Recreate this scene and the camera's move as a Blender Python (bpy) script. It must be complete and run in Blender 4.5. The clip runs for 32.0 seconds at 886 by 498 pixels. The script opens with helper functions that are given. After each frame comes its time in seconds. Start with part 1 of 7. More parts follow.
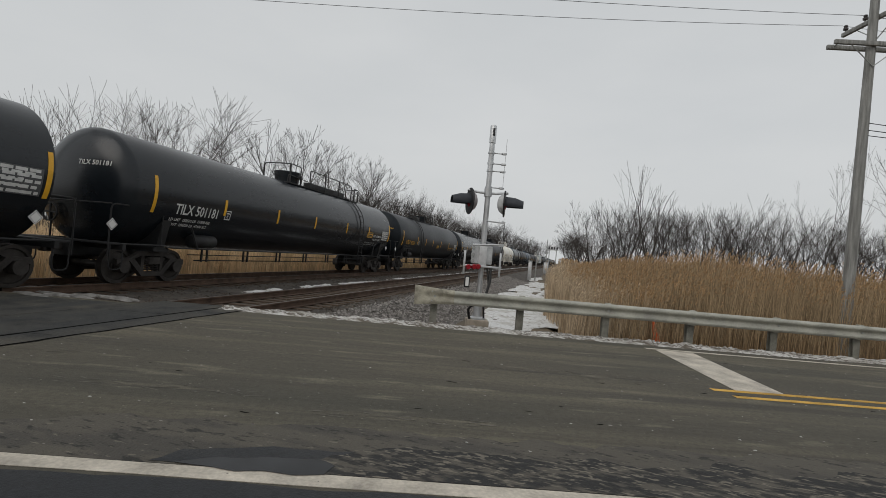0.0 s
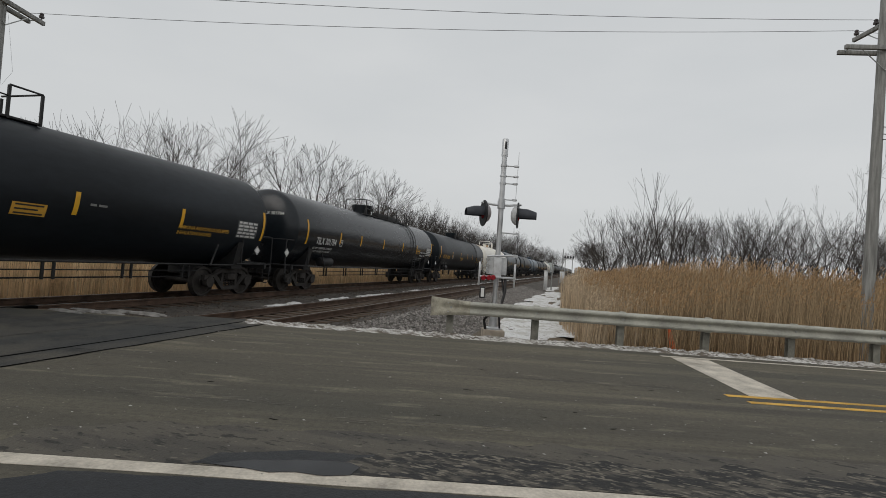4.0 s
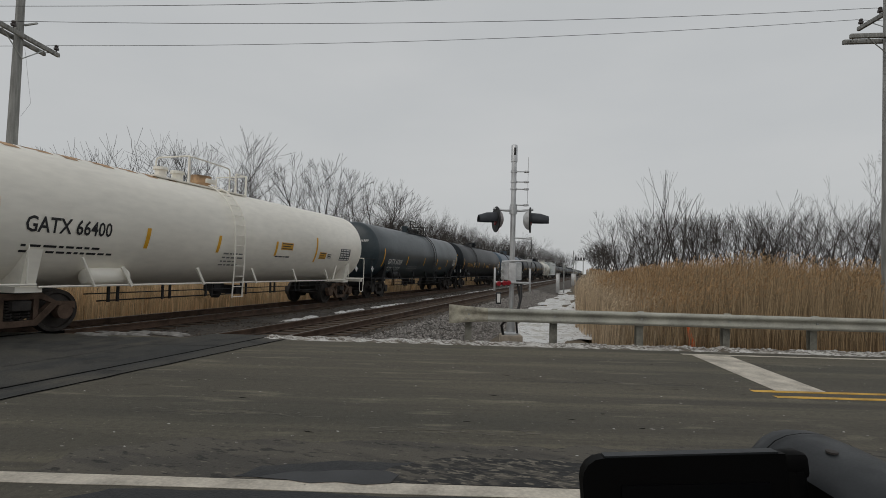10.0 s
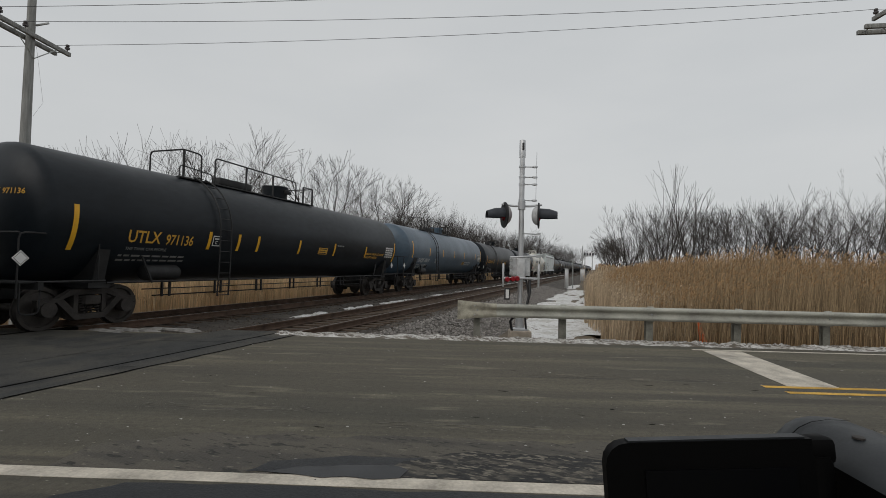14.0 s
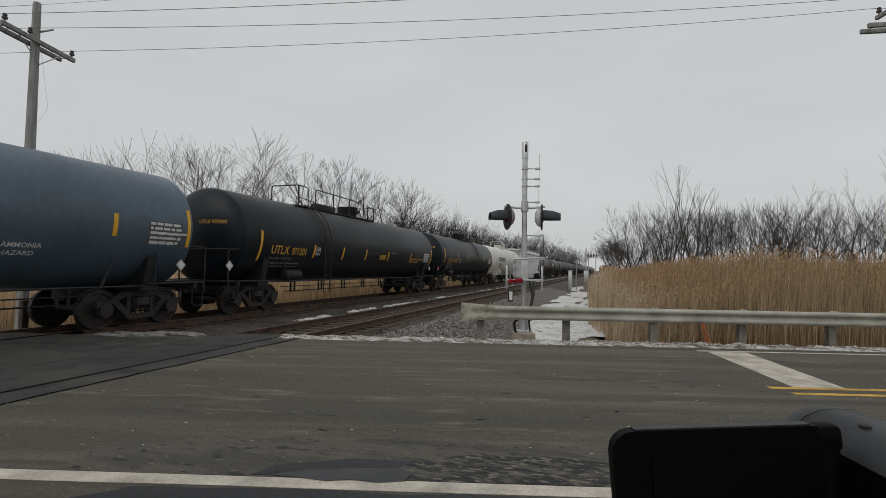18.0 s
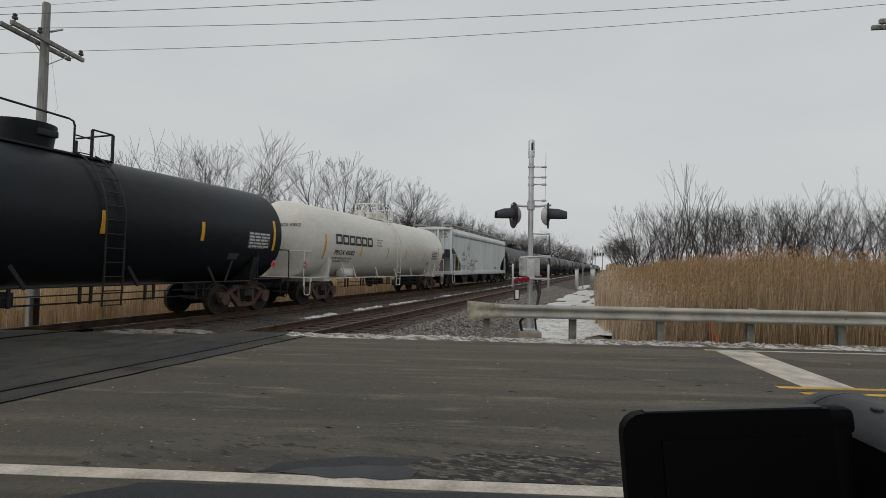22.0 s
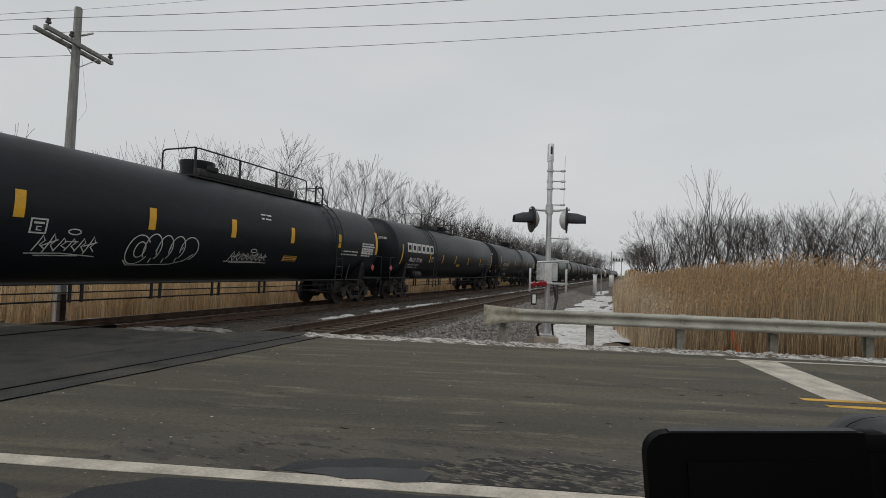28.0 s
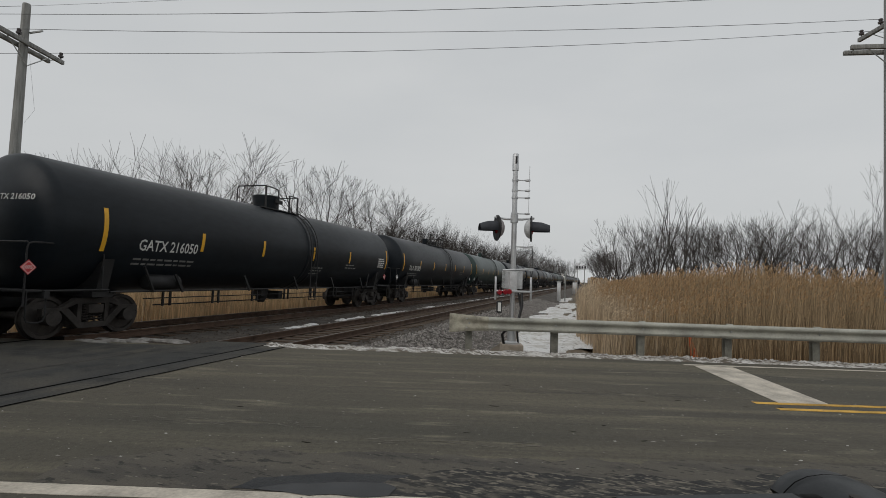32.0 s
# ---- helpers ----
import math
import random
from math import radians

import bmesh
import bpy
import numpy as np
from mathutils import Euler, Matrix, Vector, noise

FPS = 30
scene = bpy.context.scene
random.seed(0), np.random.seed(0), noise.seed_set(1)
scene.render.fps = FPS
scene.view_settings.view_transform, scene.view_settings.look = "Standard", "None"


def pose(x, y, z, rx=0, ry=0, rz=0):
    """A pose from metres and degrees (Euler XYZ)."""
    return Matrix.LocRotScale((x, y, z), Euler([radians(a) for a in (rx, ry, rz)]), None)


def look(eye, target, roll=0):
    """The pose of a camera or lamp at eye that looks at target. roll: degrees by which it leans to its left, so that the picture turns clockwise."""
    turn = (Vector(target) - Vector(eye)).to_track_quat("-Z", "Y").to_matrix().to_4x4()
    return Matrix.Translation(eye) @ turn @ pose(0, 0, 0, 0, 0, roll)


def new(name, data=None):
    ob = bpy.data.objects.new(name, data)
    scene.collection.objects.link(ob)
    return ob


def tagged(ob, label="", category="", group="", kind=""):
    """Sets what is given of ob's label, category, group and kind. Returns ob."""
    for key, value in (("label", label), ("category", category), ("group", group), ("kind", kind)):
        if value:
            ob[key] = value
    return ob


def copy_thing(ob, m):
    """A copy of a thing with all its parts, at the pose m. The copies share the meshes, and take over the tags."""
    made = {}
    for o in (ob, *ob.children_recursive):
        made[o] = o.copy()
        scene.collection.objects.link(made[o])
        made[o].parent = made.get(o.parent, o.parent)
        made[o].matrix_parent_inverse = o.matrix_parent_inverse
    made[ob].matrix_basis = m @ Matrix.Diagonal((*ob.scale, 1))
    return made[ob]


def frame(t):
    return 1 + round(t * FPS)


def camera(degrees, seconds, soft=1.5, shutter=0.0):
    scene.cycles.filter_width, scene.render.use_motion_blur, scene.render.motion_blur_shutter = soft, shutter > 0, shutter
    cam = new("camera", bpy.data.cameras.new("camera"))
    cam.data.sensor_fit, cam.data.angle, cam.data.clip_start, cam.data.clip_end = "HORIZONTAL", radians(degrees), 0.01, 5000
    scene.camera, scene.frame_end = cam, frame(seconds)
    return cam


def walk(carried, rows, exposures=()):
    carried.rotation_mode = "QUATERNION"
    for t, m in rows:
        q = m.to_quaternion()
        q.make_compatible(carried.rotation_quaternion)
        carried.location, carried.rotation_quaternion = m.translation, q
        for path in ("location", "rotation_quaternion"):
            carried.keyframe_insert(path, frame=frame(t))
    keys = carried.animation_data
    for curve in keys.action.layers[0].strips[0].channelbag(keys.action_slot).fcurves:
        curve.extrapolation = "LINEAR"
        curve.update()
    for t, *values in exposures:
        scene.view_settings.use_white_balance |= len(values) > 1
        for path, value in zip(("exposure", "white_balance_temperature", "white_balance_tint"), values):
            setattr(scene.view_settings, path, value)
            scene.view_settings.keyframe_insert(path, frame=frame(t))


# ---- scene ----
# ---------------------------------------------------------------- camera
# seconds, place, yaw, pitch, roll of a hand-held camera at a parked car's side window
PATH = [
    (0.0, 0.039, 0.372, 1.525, 13.70, 0.49, -5.08),
    (0.5, 0.048, 0.393, 1.515, 12.01, -0.13, -6.67),
    (1.0, 0.038, 0.401, 1.516, 10.90, -0.27, -7.47),
    (1.5, 0.041, 0.400, 1.510, 10.14, -0.56, -7.80),
    (2.0, 0.043, 0.402, 1.510, 9.82, -0.59, -8.06),
    (2.5, 0.047, 0.387, 1.510, 9.80, -0.63, -8.15),
    (3.0, 0.075, 0.328, 1.530, 10.25, 0.06, -7.75),
    (3.5, 0.103, 0.207, 1.541, 14.16, 0.87, -5.66),
    (5.5, 0.060, 0.067, 1.556, 16.25, 2.91, -1.50),
    (6.0, -0.006, 0.037, 1.572, 21.54, 2.66, -1.56),
    (6.5, -0.031, 0.006, 1.567, 26.92, 2.88, -1.50),
    (7.0, -0.049, -0.028, 1.561, 30.47, 2.27, -1.21),
    (7.5, -0.056, -0.018, 1.560, 31.33, 1.27, -1.11),
    (8.0, -0.051, -0.010, 1.555, 31.32, 0.70, -0.76),
    (8.5, -0.025, 0.011, 1.560, 22.72, 0.71, -1.08),
    (9.0, 0.000, 0.015, 1.563, 18.40, 1.47, -1.20),
    (9.5, 0.006, 0.005, 1.556, 16.54, 2.01, -1.50),
    (10.0, 0.000, -0.000, 1.550, 16.62, 2.44, -1.51),
    (10.5, 0.000, -0.000, 1.550, 17.06, 2.87, -1.55),
    (11.0, 0.000, 0.000, 1.550, 17.40, 3.03, -1.53),
    (11.5, 0.000, 0.000, 1.550, 17.49, 3.18, -1.57),
    (12.0, 0.000, 0.000, 1.550, 17.87, 2.73, -1.66),
    (12.5, -0.000, 0.000, 1.550, 18.21, 2.52, -1.60),
    (13.0, -0.000, 0.000, 1.551, 18.20, 2.12, -1.45),
    (13.5, -0.000, 0.000, 1.550, 17.94, 2.10, -1.53),
    (14.0, -0.000, 0.000, 1.550, 17.59, 1.95, -1.29),
    (14.5, 0.000, 0.000, 1.550, 17.48, 2.24, -1.16),
    (16.5, -0.000, 0.000, 1.550, 17.51, 1.90, -0.81),
    (17.0, 0.000, 0.000, 1.550, 17.64, 2.09, -0.85),
    (17.5, 0.000, 0.000, 1.550, 17.81, 2.44, -0.90),
    (18.0, 0.000, 0.000, 1.550, 17.97, 2.21, -0.95),
    (18.5, 0.000, -0.000, 1.550, 18.14, 2.42, -0.90),
    (19.0, 0.000, 0.000, 1.550, 18.25, 2.67, -1.03),
    (19.5, -0.000, 0.000, 1.550, 18.39, 2.54, -0.90),
    (20.0, 0.000, -0.000, 1.550, 18.55, 2.90, -0.89),
    (20.5, 0.000, -0.000, 1.550, 18.56, 2.52, -0.85),
    (21.0, 0.000, -0.000, 1.550, 18.65, 2.23, -0.85),
    (21.5, 0.000, -0.000, 1.550, 18.77, 2.51, -0.97),
    (22.0, -0.000, 0.000, 1.550, 18.67, 2.01, -1.01),
    (22.5, 0.000, -0.000, 1.550, 18.75, 2.12, -1.00),
    (23.0, 0.000, 0.000, 1.550, 18.76, 2.42, -1.05),
    (23.5, -0.000, 0.000, 1.550, 18.68, 2.00, -1.00),
    (24.0, 0.000, -0.000, 1.550, 18.94, 2.40, -0.86),
    (24.5, -0.000, 0.000, 1.550, 19.16, 2.49, -0.87),
    (25.0, -0.000, 0.000, 1.551, 19.36, 2.06, -0.74),
    (25.5, -0.000, -0.000, 1.550, 19.39, 2.42, -0.82),
    (27.5, -0.000, -0.000, 1.550, 20.03, 2.38, -1.59),
    (28.0, -0.000, 0.000, 1.550, 20.62, 2.32, -1.92),
    (28.5, 0.000, -0.000, 1.550, 20.58, 2.65, -1.80),
    (29.0, 0.000, -0.000, 1.550, 20.63, 2.98, -1.70),
    (29.5, -0.001, -0.007, 1.550, 20.24, 3.29, -1.75),
    (30.0, -0.010, -0.008, 1.547, 19.83, 3.59, -1.87),
    (30.5, -0.010, -0.004, 1.542, 19.59, 3.82, -2.01),
    (31.0, -0.031, -0.001, 1.547, 19.00, 3.78, -1.96),
    (31.5, -0.054, -0.002, 1.545, 17.79, 3.69, -1.78),
    (32.0, 0.004, 0.020, 1.570, 16.75, 3.31, -1.82),
]

EYE = (0.0, 0.0, 1.55)
cam = camera(83.4, 32.0, soft=0.6)
walk(cam, [(t, pose(x, y, z, 90 + p, r, a)) for t, x, y, z, a, p, r in PATH], exposures=((0, 0.0), (3, 0.06), (6, -0.05), (7, 0.04), (8, 0.12), (9, 0.02), (10, -0.24), (11, -0.12), (12, -0.06), (25, -0.05), (28, 0.0), (30, -0.10), (32, -0.08)))

# ---------------------------------------------------------------- light
world = bpy.data.worlds.new("overcast_sky")
scene.world = world
world.use_nodes = True
wn = world.node_tree
wn.nodes.clear()
sky = wn.nodes.new("ShaderNodeTexSky")
sky.sky_type = "NISHITA"
sky.sun_disc = False
sky.sun_elevation, sky.sun_rotation = radians(38), radians(200)
sky.dust_density = 6.0
cloud = wn.nodes.new("ShaderNodeTexNoise")
cloud.inputs["Scale"].default_value = 1.7
cloud.inputs["Detail"].default_value = 5.0
ramp = wn.nodes.new("ShaderNodeValToRGB")
ramp.color_ramp.elements[0].position, ramp.color_ramp.elements[0].color = 0.25, (5.75, 5.95, 6.05, 1)
ramp.color_ramp.elements[1].position, ramp.color_ramp.elements[1].color = 0.8, (6.75, 6.85, 6.85, 1)
coord = wn.nodes.new("ShaderNodeTexCoord")
squash = wn.nodes.new("ShaderNodeMapping")
squash.inputs["Scale"].default_value = (1.0, 1.0, 3.0)
blend = wn.nodes.new("ShaderNodeMixRGB")
blend.inputs[0].default_value = 0.92
back = wn.nodes.new("ShaderNodeBackground")
back.inputs["Strength"].default_value = 0.1
wout = wn.nodes.new("ShaderNodeOutputWorld")
wn.links.new(coord.outputs["Generated"], squash.inputs["Vector"])
wn.links.new(squash.outputs["Vector"], cloud.inputs["Vector"])
wn.links.new(cloud.outputs["Fac"], ramp.inputs["Fac"])
wn.links.new(sky.outputs["Color"], blend.inputs[1])
wn.links.new(ramp.outputs["Color"], blend.inputs[2])
wn.links.new(blend.outputs["Color"], back.inputs["Color"])
wn.links.new(back.outputs["Background"], wout.inputs["Surface"])
sun = new("sun", bpy.data.lights.new("sun", "SUN"))
sun.data.energy, sun.data.angle, sun.data.color = 0.5, radians(40), (1.0, 0.97, 0.93)
sun.matrix_basis = look((0, 0, 0), (0.25, 0.72, -0.75))


# ---------------------------------------------------------------- materials
def paint(name, color, rough=0.5, metal=0.0, grain=0.0, scale=3.0, dark=None, bump=0.0, bscale=40.0, stretch=(1, 1, 1), island=0.0, spec=0.5, world_space=False):
    """A procedural surface: two scales of stain and grain over a base colour, with fine relief."""
    m = bpy.data.materials.new(name)
    m.use_nodes = True
    nt = m.node_tree
    b = nt.nodes["Principled BSDF"]
    b.inputs["Roughness"].default_value = rough
    b.inputs["Metallic"].default_value = metal
    b.inputs["Specular IOR Level"].default_value = spec
    b.inputs["Base Color"].default_value = (*color, 1)
    if grain <= 0 and bump <= 0:
        return m
    tc = nt.nodes.new("ShaderNodeTexCoord")
    mp = nt.nodes.new("ShaderNodeMapping")
    mp.inputs["Scale"].default_value = stretch
    nt.links.new(tc.outputs["Object"], mp.inputs["Vector"])
    if world_space:
        ge = nt.nodes.new("ShaderNodeNewGeometry")
        nt.links.new(ge.outputs["Position"], mp.inputs["Vector"])
    if grain > 0:
        n1 = nt.nodes.new("ShaderNodeTexNoise")
        n1.inputs["Scale"].default_value, n1.inputs["Detail"].default_value = scale, 6.0
        n2 = nt.nodes.new("ShaderNodeTexNoise")
        n2.inputs["Scale"].default_value, n2.inputs["Detail"].default_value = scale * 14, 4.0
        nt.links.new(mp.outputs["Vector"], n1.inputs["Vector"])
        nt.links.new(mp.outputs["Vector"], n2.inputs["Vector"])
        add = nt.nodes.new("ShaderNodeMath")
        add.operation = "MULTIPLY_ADD"
        add.inputs[1].default_value = 0.45
        nt.links.new(n2.outputs["Fac"], add.inputs[0])
        nt.links.new(n1.outputs["Fac"], add.inputs[2])
        rp = nt.nodes.new("ShaderNodeValToRGB")
        lo = dark or tuple(c * (1 - grain) for c in color)
        rp.color_ramp.elements[0].position, rp.color_ramp.elements[0].color = 0.5, (*lo, 1)
        rp.color_ramp.elements[1].position, rp.color_ramp.elements[1].color = 0.95, (*[min(1, c * (1 + grain * 0.5)) for c in color], 1)
        nt.links.new(add.outputs["Value"], rp.inputs["Fac"])
        src = rp.outputs["Color"]
        if island > 0:
            g = nt.nodes.new("ShaderNodeNewGeometry")
            hs = nt.nodes.new("ShaderNodeHueSaturation")
            mr = nt.nodes.new("ShaderNodeMapRange")
            mr.inputs["To Min"].default_value, mr.inputs["To Max"].default_value = 1 - island, 1 + island
            nt.links.new(g.outputs["Random Per Island"], mr.inputs["Value"])
            nt.links.new(mr.outputs["Result"], hs.inputs["Value"])
            nt.links.new(src, hs.inputs["Color"])
            src = hs.outputs["Color"]
        nt.links.new(src, b.inputs["Base Color"])
        rr = nt.nodes.new("ShaderNodeMapRange")
        rr.inputs["From Min"].default_value, rr.inputs["From Max"].default_value = 0.4, 1.0
        rr.inputs["To Min"].default_value, rr.inputs["To Max"].default_value = min(1, rough * 1.15), rough * 0.85
        nt.links.new(add.outputs["Value"], rr.inputs["Value"])
        nt.links.new(rr.outputs["Result"], b.inputs["Roughness"])
    if bump > 0:
        n3 = nt.nodes.new("ShaderNodeTexNoise")
        n3.inputs["Scale"].default_value, n3.inputs["Detail"].default_value = bscale, 5.0
        nt.links.new(mp.outputs["Vector"], n3.inputs["Vector"])
        bp = nt.nodes.new("ShaderNodeBump")
        bp.inputs["Strength"].default_value, bp.inputs["Distance"].default_value = bump, 0.02
        nt.links.new(n3.outputs["Fac"], bp.inputs["Height"])
        nt.links.new(bp.outputs["Normal"], b.inputs["Normal"])
    return m


def layered(name, base, layers, rough=0.85, bump=0.5, bscale=60.0, spec=0.5):
    """Ground cover: noise layers (scale, stretch, from, to, colour, share) laid one over another."""
    m = bpy.data.materials.new(name)
    m.use_nodes = True
    nt = m.node_tree
    b = nt.nodes["Principled BSDF"]
    b.inputs["Roughness"].default_value = rough
    b.inputs["Specular IOR Level"].default_value = spec
    tc = nt.nodes.new("ShaderNodeTexCoord")
    rgb = nt.nodes.new("ShaderNodeRGB")
    rgb.outputs[0].default_value = (*base, 1)
    src = rgb.outputs[0]
    for scale, stretch, lo, hi, color, share in layers:
        mp = nt.nodes.new("ShaderNodeMapping")
        mp.inputs["Scale"].default_value = stretch
        mp.inputs["Location"].default_value = (scale * 1.7, lo * 31, hi * 17)
        nz = nt.nodes.new("ShaderNodeTexNoise")
        nz.inputs["Scale"].default_value, nz.inputs["Detail"].default_value = scale, 5.0
        mr = nt.nodes.new("ShaderNodeMapRange")
        mr.inputs["From Min"].default_value, mr.inputs["From Max"].default_value = lo, hi
        mr.inputs["To Max"].default_value = share
        mx = nt.nodes.new("ShaderNodeMixRGB")
        mx.inputs[2].default_value = (*color, 1)
        nt.links.new(tc.outputs["Object"], mp.inputs["Vector"])
        nt.links.new(mp.outputs["Vector"], nz.inputs["Vector"])
        nt.links.new(nz.outputs["Fac"], mr.inputs["Value"])
        nt.links.new(mr.outputs["Result"], mx.inputs[0])
        nt.links.new(src, mx.inputs[1])
        src = mx.outputs[0]
    nt.links.new(src, b.inputs["Base Color"])
    n3 = nt.nodes.new("ShaderNodeTexNoise")
    n3.inputs["Scale"].default_value, n3.inputs["Detail"].default_value = bscale, 5.0
    nt.links.new(tc.outputs["Object"], n3.inputs["Vector"])
    bp = nt.nodes.new("ShaderNodeBump")
    bp.inputs["Strength"].default_value, bp.inputs["Distance"].default_value = bump, 0.02
    nt.links.new(n3.outputs["Fac"], bp.inputs["Height"])
    nt.links.new(bp.outputs["Normal"], b.inputs["Normal"])
    return m


M_ASPHALT = layered("asphalt_worn", (0.107, 0.096, 0.074), (
    (0.35, (0.5, 1.2, 1), 0.40, 0.62, (0.079, 0.075, 0.060), 0.9),
    (0.8, (0.10, 1.9, 1), 0.50, 0.66, (0.167, 0.148, 0.108), 0.75),
    (1.3, (0.09, 2.6, 1), 0.56, 0.70, (0.064, 0.060, 0.051), 0.8),
    (2.6, (0.30, 1.6, 1), 0.60, 0.72, (0.225, 0.203, 0.152), 0.6),
    (26, (1, 1, 1), 0.44, 0.70, (0.044, 0.040, 0.034), 0.45),
    (30, (0.8, 1.3, 1), 0.68, 0.72, (0.385, 0.360, 0.294), 0.55)), 0.9, 0.7, 55, 0.35)
M_BROKEN = layered("broken_asphalt", (0.039, 0.039, 0.039), (
    (5.5, (0.6, 1.7, 1), 0.46, 0.56, (0.108, 0.099, 0.084), 1.0),
    (13, (0.6, 1.6, 1), 0.50, 0.58, (0.033, 0.033, 0.033), 0.85),
    (19, (0.6, 1.6, 1), 0.56, 0.62, (0.203, 0.183, 0.150), 0.85)), 0.85, 1.0, 30, 0.2)
M_PITTED = layered("pitted_asphalt", (0.104, 0.095, 0.079), (
    (3.0, (0.5, 1.6, 1), 0.50, 0.60, (0.075, 0.070, 0.062), 0.9),
    (9, (0.6, 1.7, 1), 0.60, 0.65, (0.034, 0.033, 0.031), 0.9),
    (17, (0.6, 1.6, 1), 0.62, 0.67, (0.034, 0.033, 0.031), 0.8),
    (15, (0.6, 1.6, 1), 0.63, 0.69, (0.195, 0.176, 0.143), 0.7)), 0.88, 0.9, 40, 0.3)
M_ASPHALT_FLECK = paint("worn_asphalt_fleck", (0.125, 0.115, 0.098), 0.9, grain=0.4, scale=5)
M_SALT = paint("salt_fleck", (0.42, 0.41, 0.39), 0.8)
M_ASPHALT_DARK = layered("asphalt_patch", (0.062, 0.060, 0.054), (
    (0.7, (0.6, 1.4, 1), 0.45, 0.65, (0.092, 0.084, 0.068), 0.9),
    (0.5, (2.4, 0.5, 1), 0.50, 0.60, (0.040, 0.042, 0.042), 0.8),
    (2.2, (1, 1, 1), 0.52, 0.66, (0.023, 0.024, 0.025), 0.7),
    (30, (1, 1, 1), 0.45, 0.7, (0.012, 0.012, 0.012), 0.5),
    (38, (1, 1, 1), 0.67, 0.71, (0.16, 0.15, 0.14), 0.5)), 0.75, 0.6, 60, 0.3)
M_DAMP = layered("damp_asphalt", (0.026, 0.028, 0.031), (
    (1.2, (0.6, 1.4, 1), 0.45, 0.65, (0.040, 0.041, 0.042), 0.9),
    (28, (1, 1, 1), 0.45, 0.7, (0.014, 0.014, 0.015), 0.6)), 0.6, 0.35, 60, 0.28)
M_SHOULDER = layered("gritty_shoulder", (0.187, 0.160, 0.119), (
    (0.9, (0.7, 1.3, 1), 0.42, 0.62, (0.121, 0.107, 0.085), 0.85),
    (4.0, (1, 1, 1), 0.52, 0.66, (0.209, 0.182, 0.138), 0.6),
    (30, (1, 1, 1), 0.45, 0.68, (0.055, 0.048, 0.040), 0.5),
    (36, (1, 1, 1), 0.64, 0.70, (0.352, 0.319, 0.275), 0.7)), 0.9, 0.8, 45)
M_SLUSH = paint("grey_slush", (0.24, 0.23, 0.215), 0.7, grain=0.5, scale=7, bump=0.5, bscale=25)
M_FLANGE = paint("black_flangeway", (0.0025, 0.0025, 0.0025), 1.0, spec=0.05, grain=0.3, scale=6)
M_PUDDLE = paint("wet_asphalt", (0.012, 0.013, 0.015), 0.18, grain=0.6, scale=3.0, spec=0.16)
M_WHITE_LINE = paint("worn_white_paint", (0.56, 0.51, 0.43), 0.7, grain=0.45, scale=2.5, bump=0.3, bscale=80)
M_YELLOW_LINE = paint("worn_yellow_paint", (0.62, 0.36, 0.05), 0.7, grain=0.45, scale=2.5, bump=0.3, bscale=80)
M_SOIL = paint("winter_soil", (0.13, 0.10, 0.065), 0.95, grain=0.55, scale=0.4, bump=0.8, bscale=8)
M_BALLAST = paint("ballast_bed", (0.078, 0.066, 0.055), 0.95, grain=0.6, scale=2.2, bump=1.0, bscale=22)
M_STONE = paint("ballast_stone", (0.215, 0.20, 0.185), 0.9, grain=0.4, scale=9.0, island=0.5)
M_STONE_DARK = paint("grimy_ballast_stone", (0.078, 0.063, 0.049), 0.9, grain=0.4, scale=9.0, island=0.5)
M_SNOW = layered("old_snow", (0.68, 0.68, 0.67), (
    (1.1, (1, 1, 1), 0.50, 0.62, (0.48, 0.46, 0.42), 0.8),
    (7.0, (1, 1, 1), 0.56, 0.66, (0.22, 0.19, 0.155), 0.8),
    (22, (1, 1, 1), 0.56, 0.68, (0.20, 0.17, 0.14), 0.55)), 0.7, 0.8, 18)
M_SNOW_DIRTY = layered("dirty_ploughed_snow", (0.60, 0.585, 0.555), (
    (1.6, (1, 1, 1), 0.44, 0.58, (0.30, 0.275, 0.235), 0.8),
    (3.0, (0.6, 2.6, 1), 0.47, 0.55, (0.105, 0.085, 0.062), 0.95),
    (9.0, (0.7, 2.2, 1), 0.52, 0.60, (0.62, 0.61, 0.59), 0.8),
    (20, (1, 1, 1), 0.52, 0.64, (0.09, 0.075, 0.06), 0.7)), 0.8, 1.0, 18)
M_RAIL = paint("rusty_rail_web", (0.085, 0.050, 0.032), 0.8, grain=0.5, scale=3)
M_RAILHEAD = paint("polished_rail_head", (0.20, 0.18, 0.165), 0.5, metal=0.9, grain=0.3, scale=4)
M_TIE = paint("weathered_timber_tie", (0.080, 0.055, 0.037), 0.95, grain=0.5, scale=4, bump=0.6, bscale=25, stretch=(0.4, 3, 3))
M_GALV = paint("galvanised_steel", (0.42, 0.43, 0.42), 0.5, metal=0.55, grain=0.3, scale=2.5, bump=0.08)
M_GALV_OLD = paint("weathered_galvanised_steel", (0.40, 0.395, 0.345), 0.70, metal=0.0, grain=0.35, scale=2.0, bump=0.1)
M_POST = paint("stained_steel_post", (0.20, 0.195, 0.165), 0.75, grain=0.5, scale=5.0, bump=0.15, bscale=25)
M_SHOE = paint("stained_galvanised_steel", (0.40, 0.375, 0.30), 0.8, grain=0.55, scale=6.0, bump=0.25, bscale=25)
M_ALU = paint("aluminium_mast", (0.60, 0.61, 0.62), 0.42, metal=0.6, grain=0.2, scale=4)
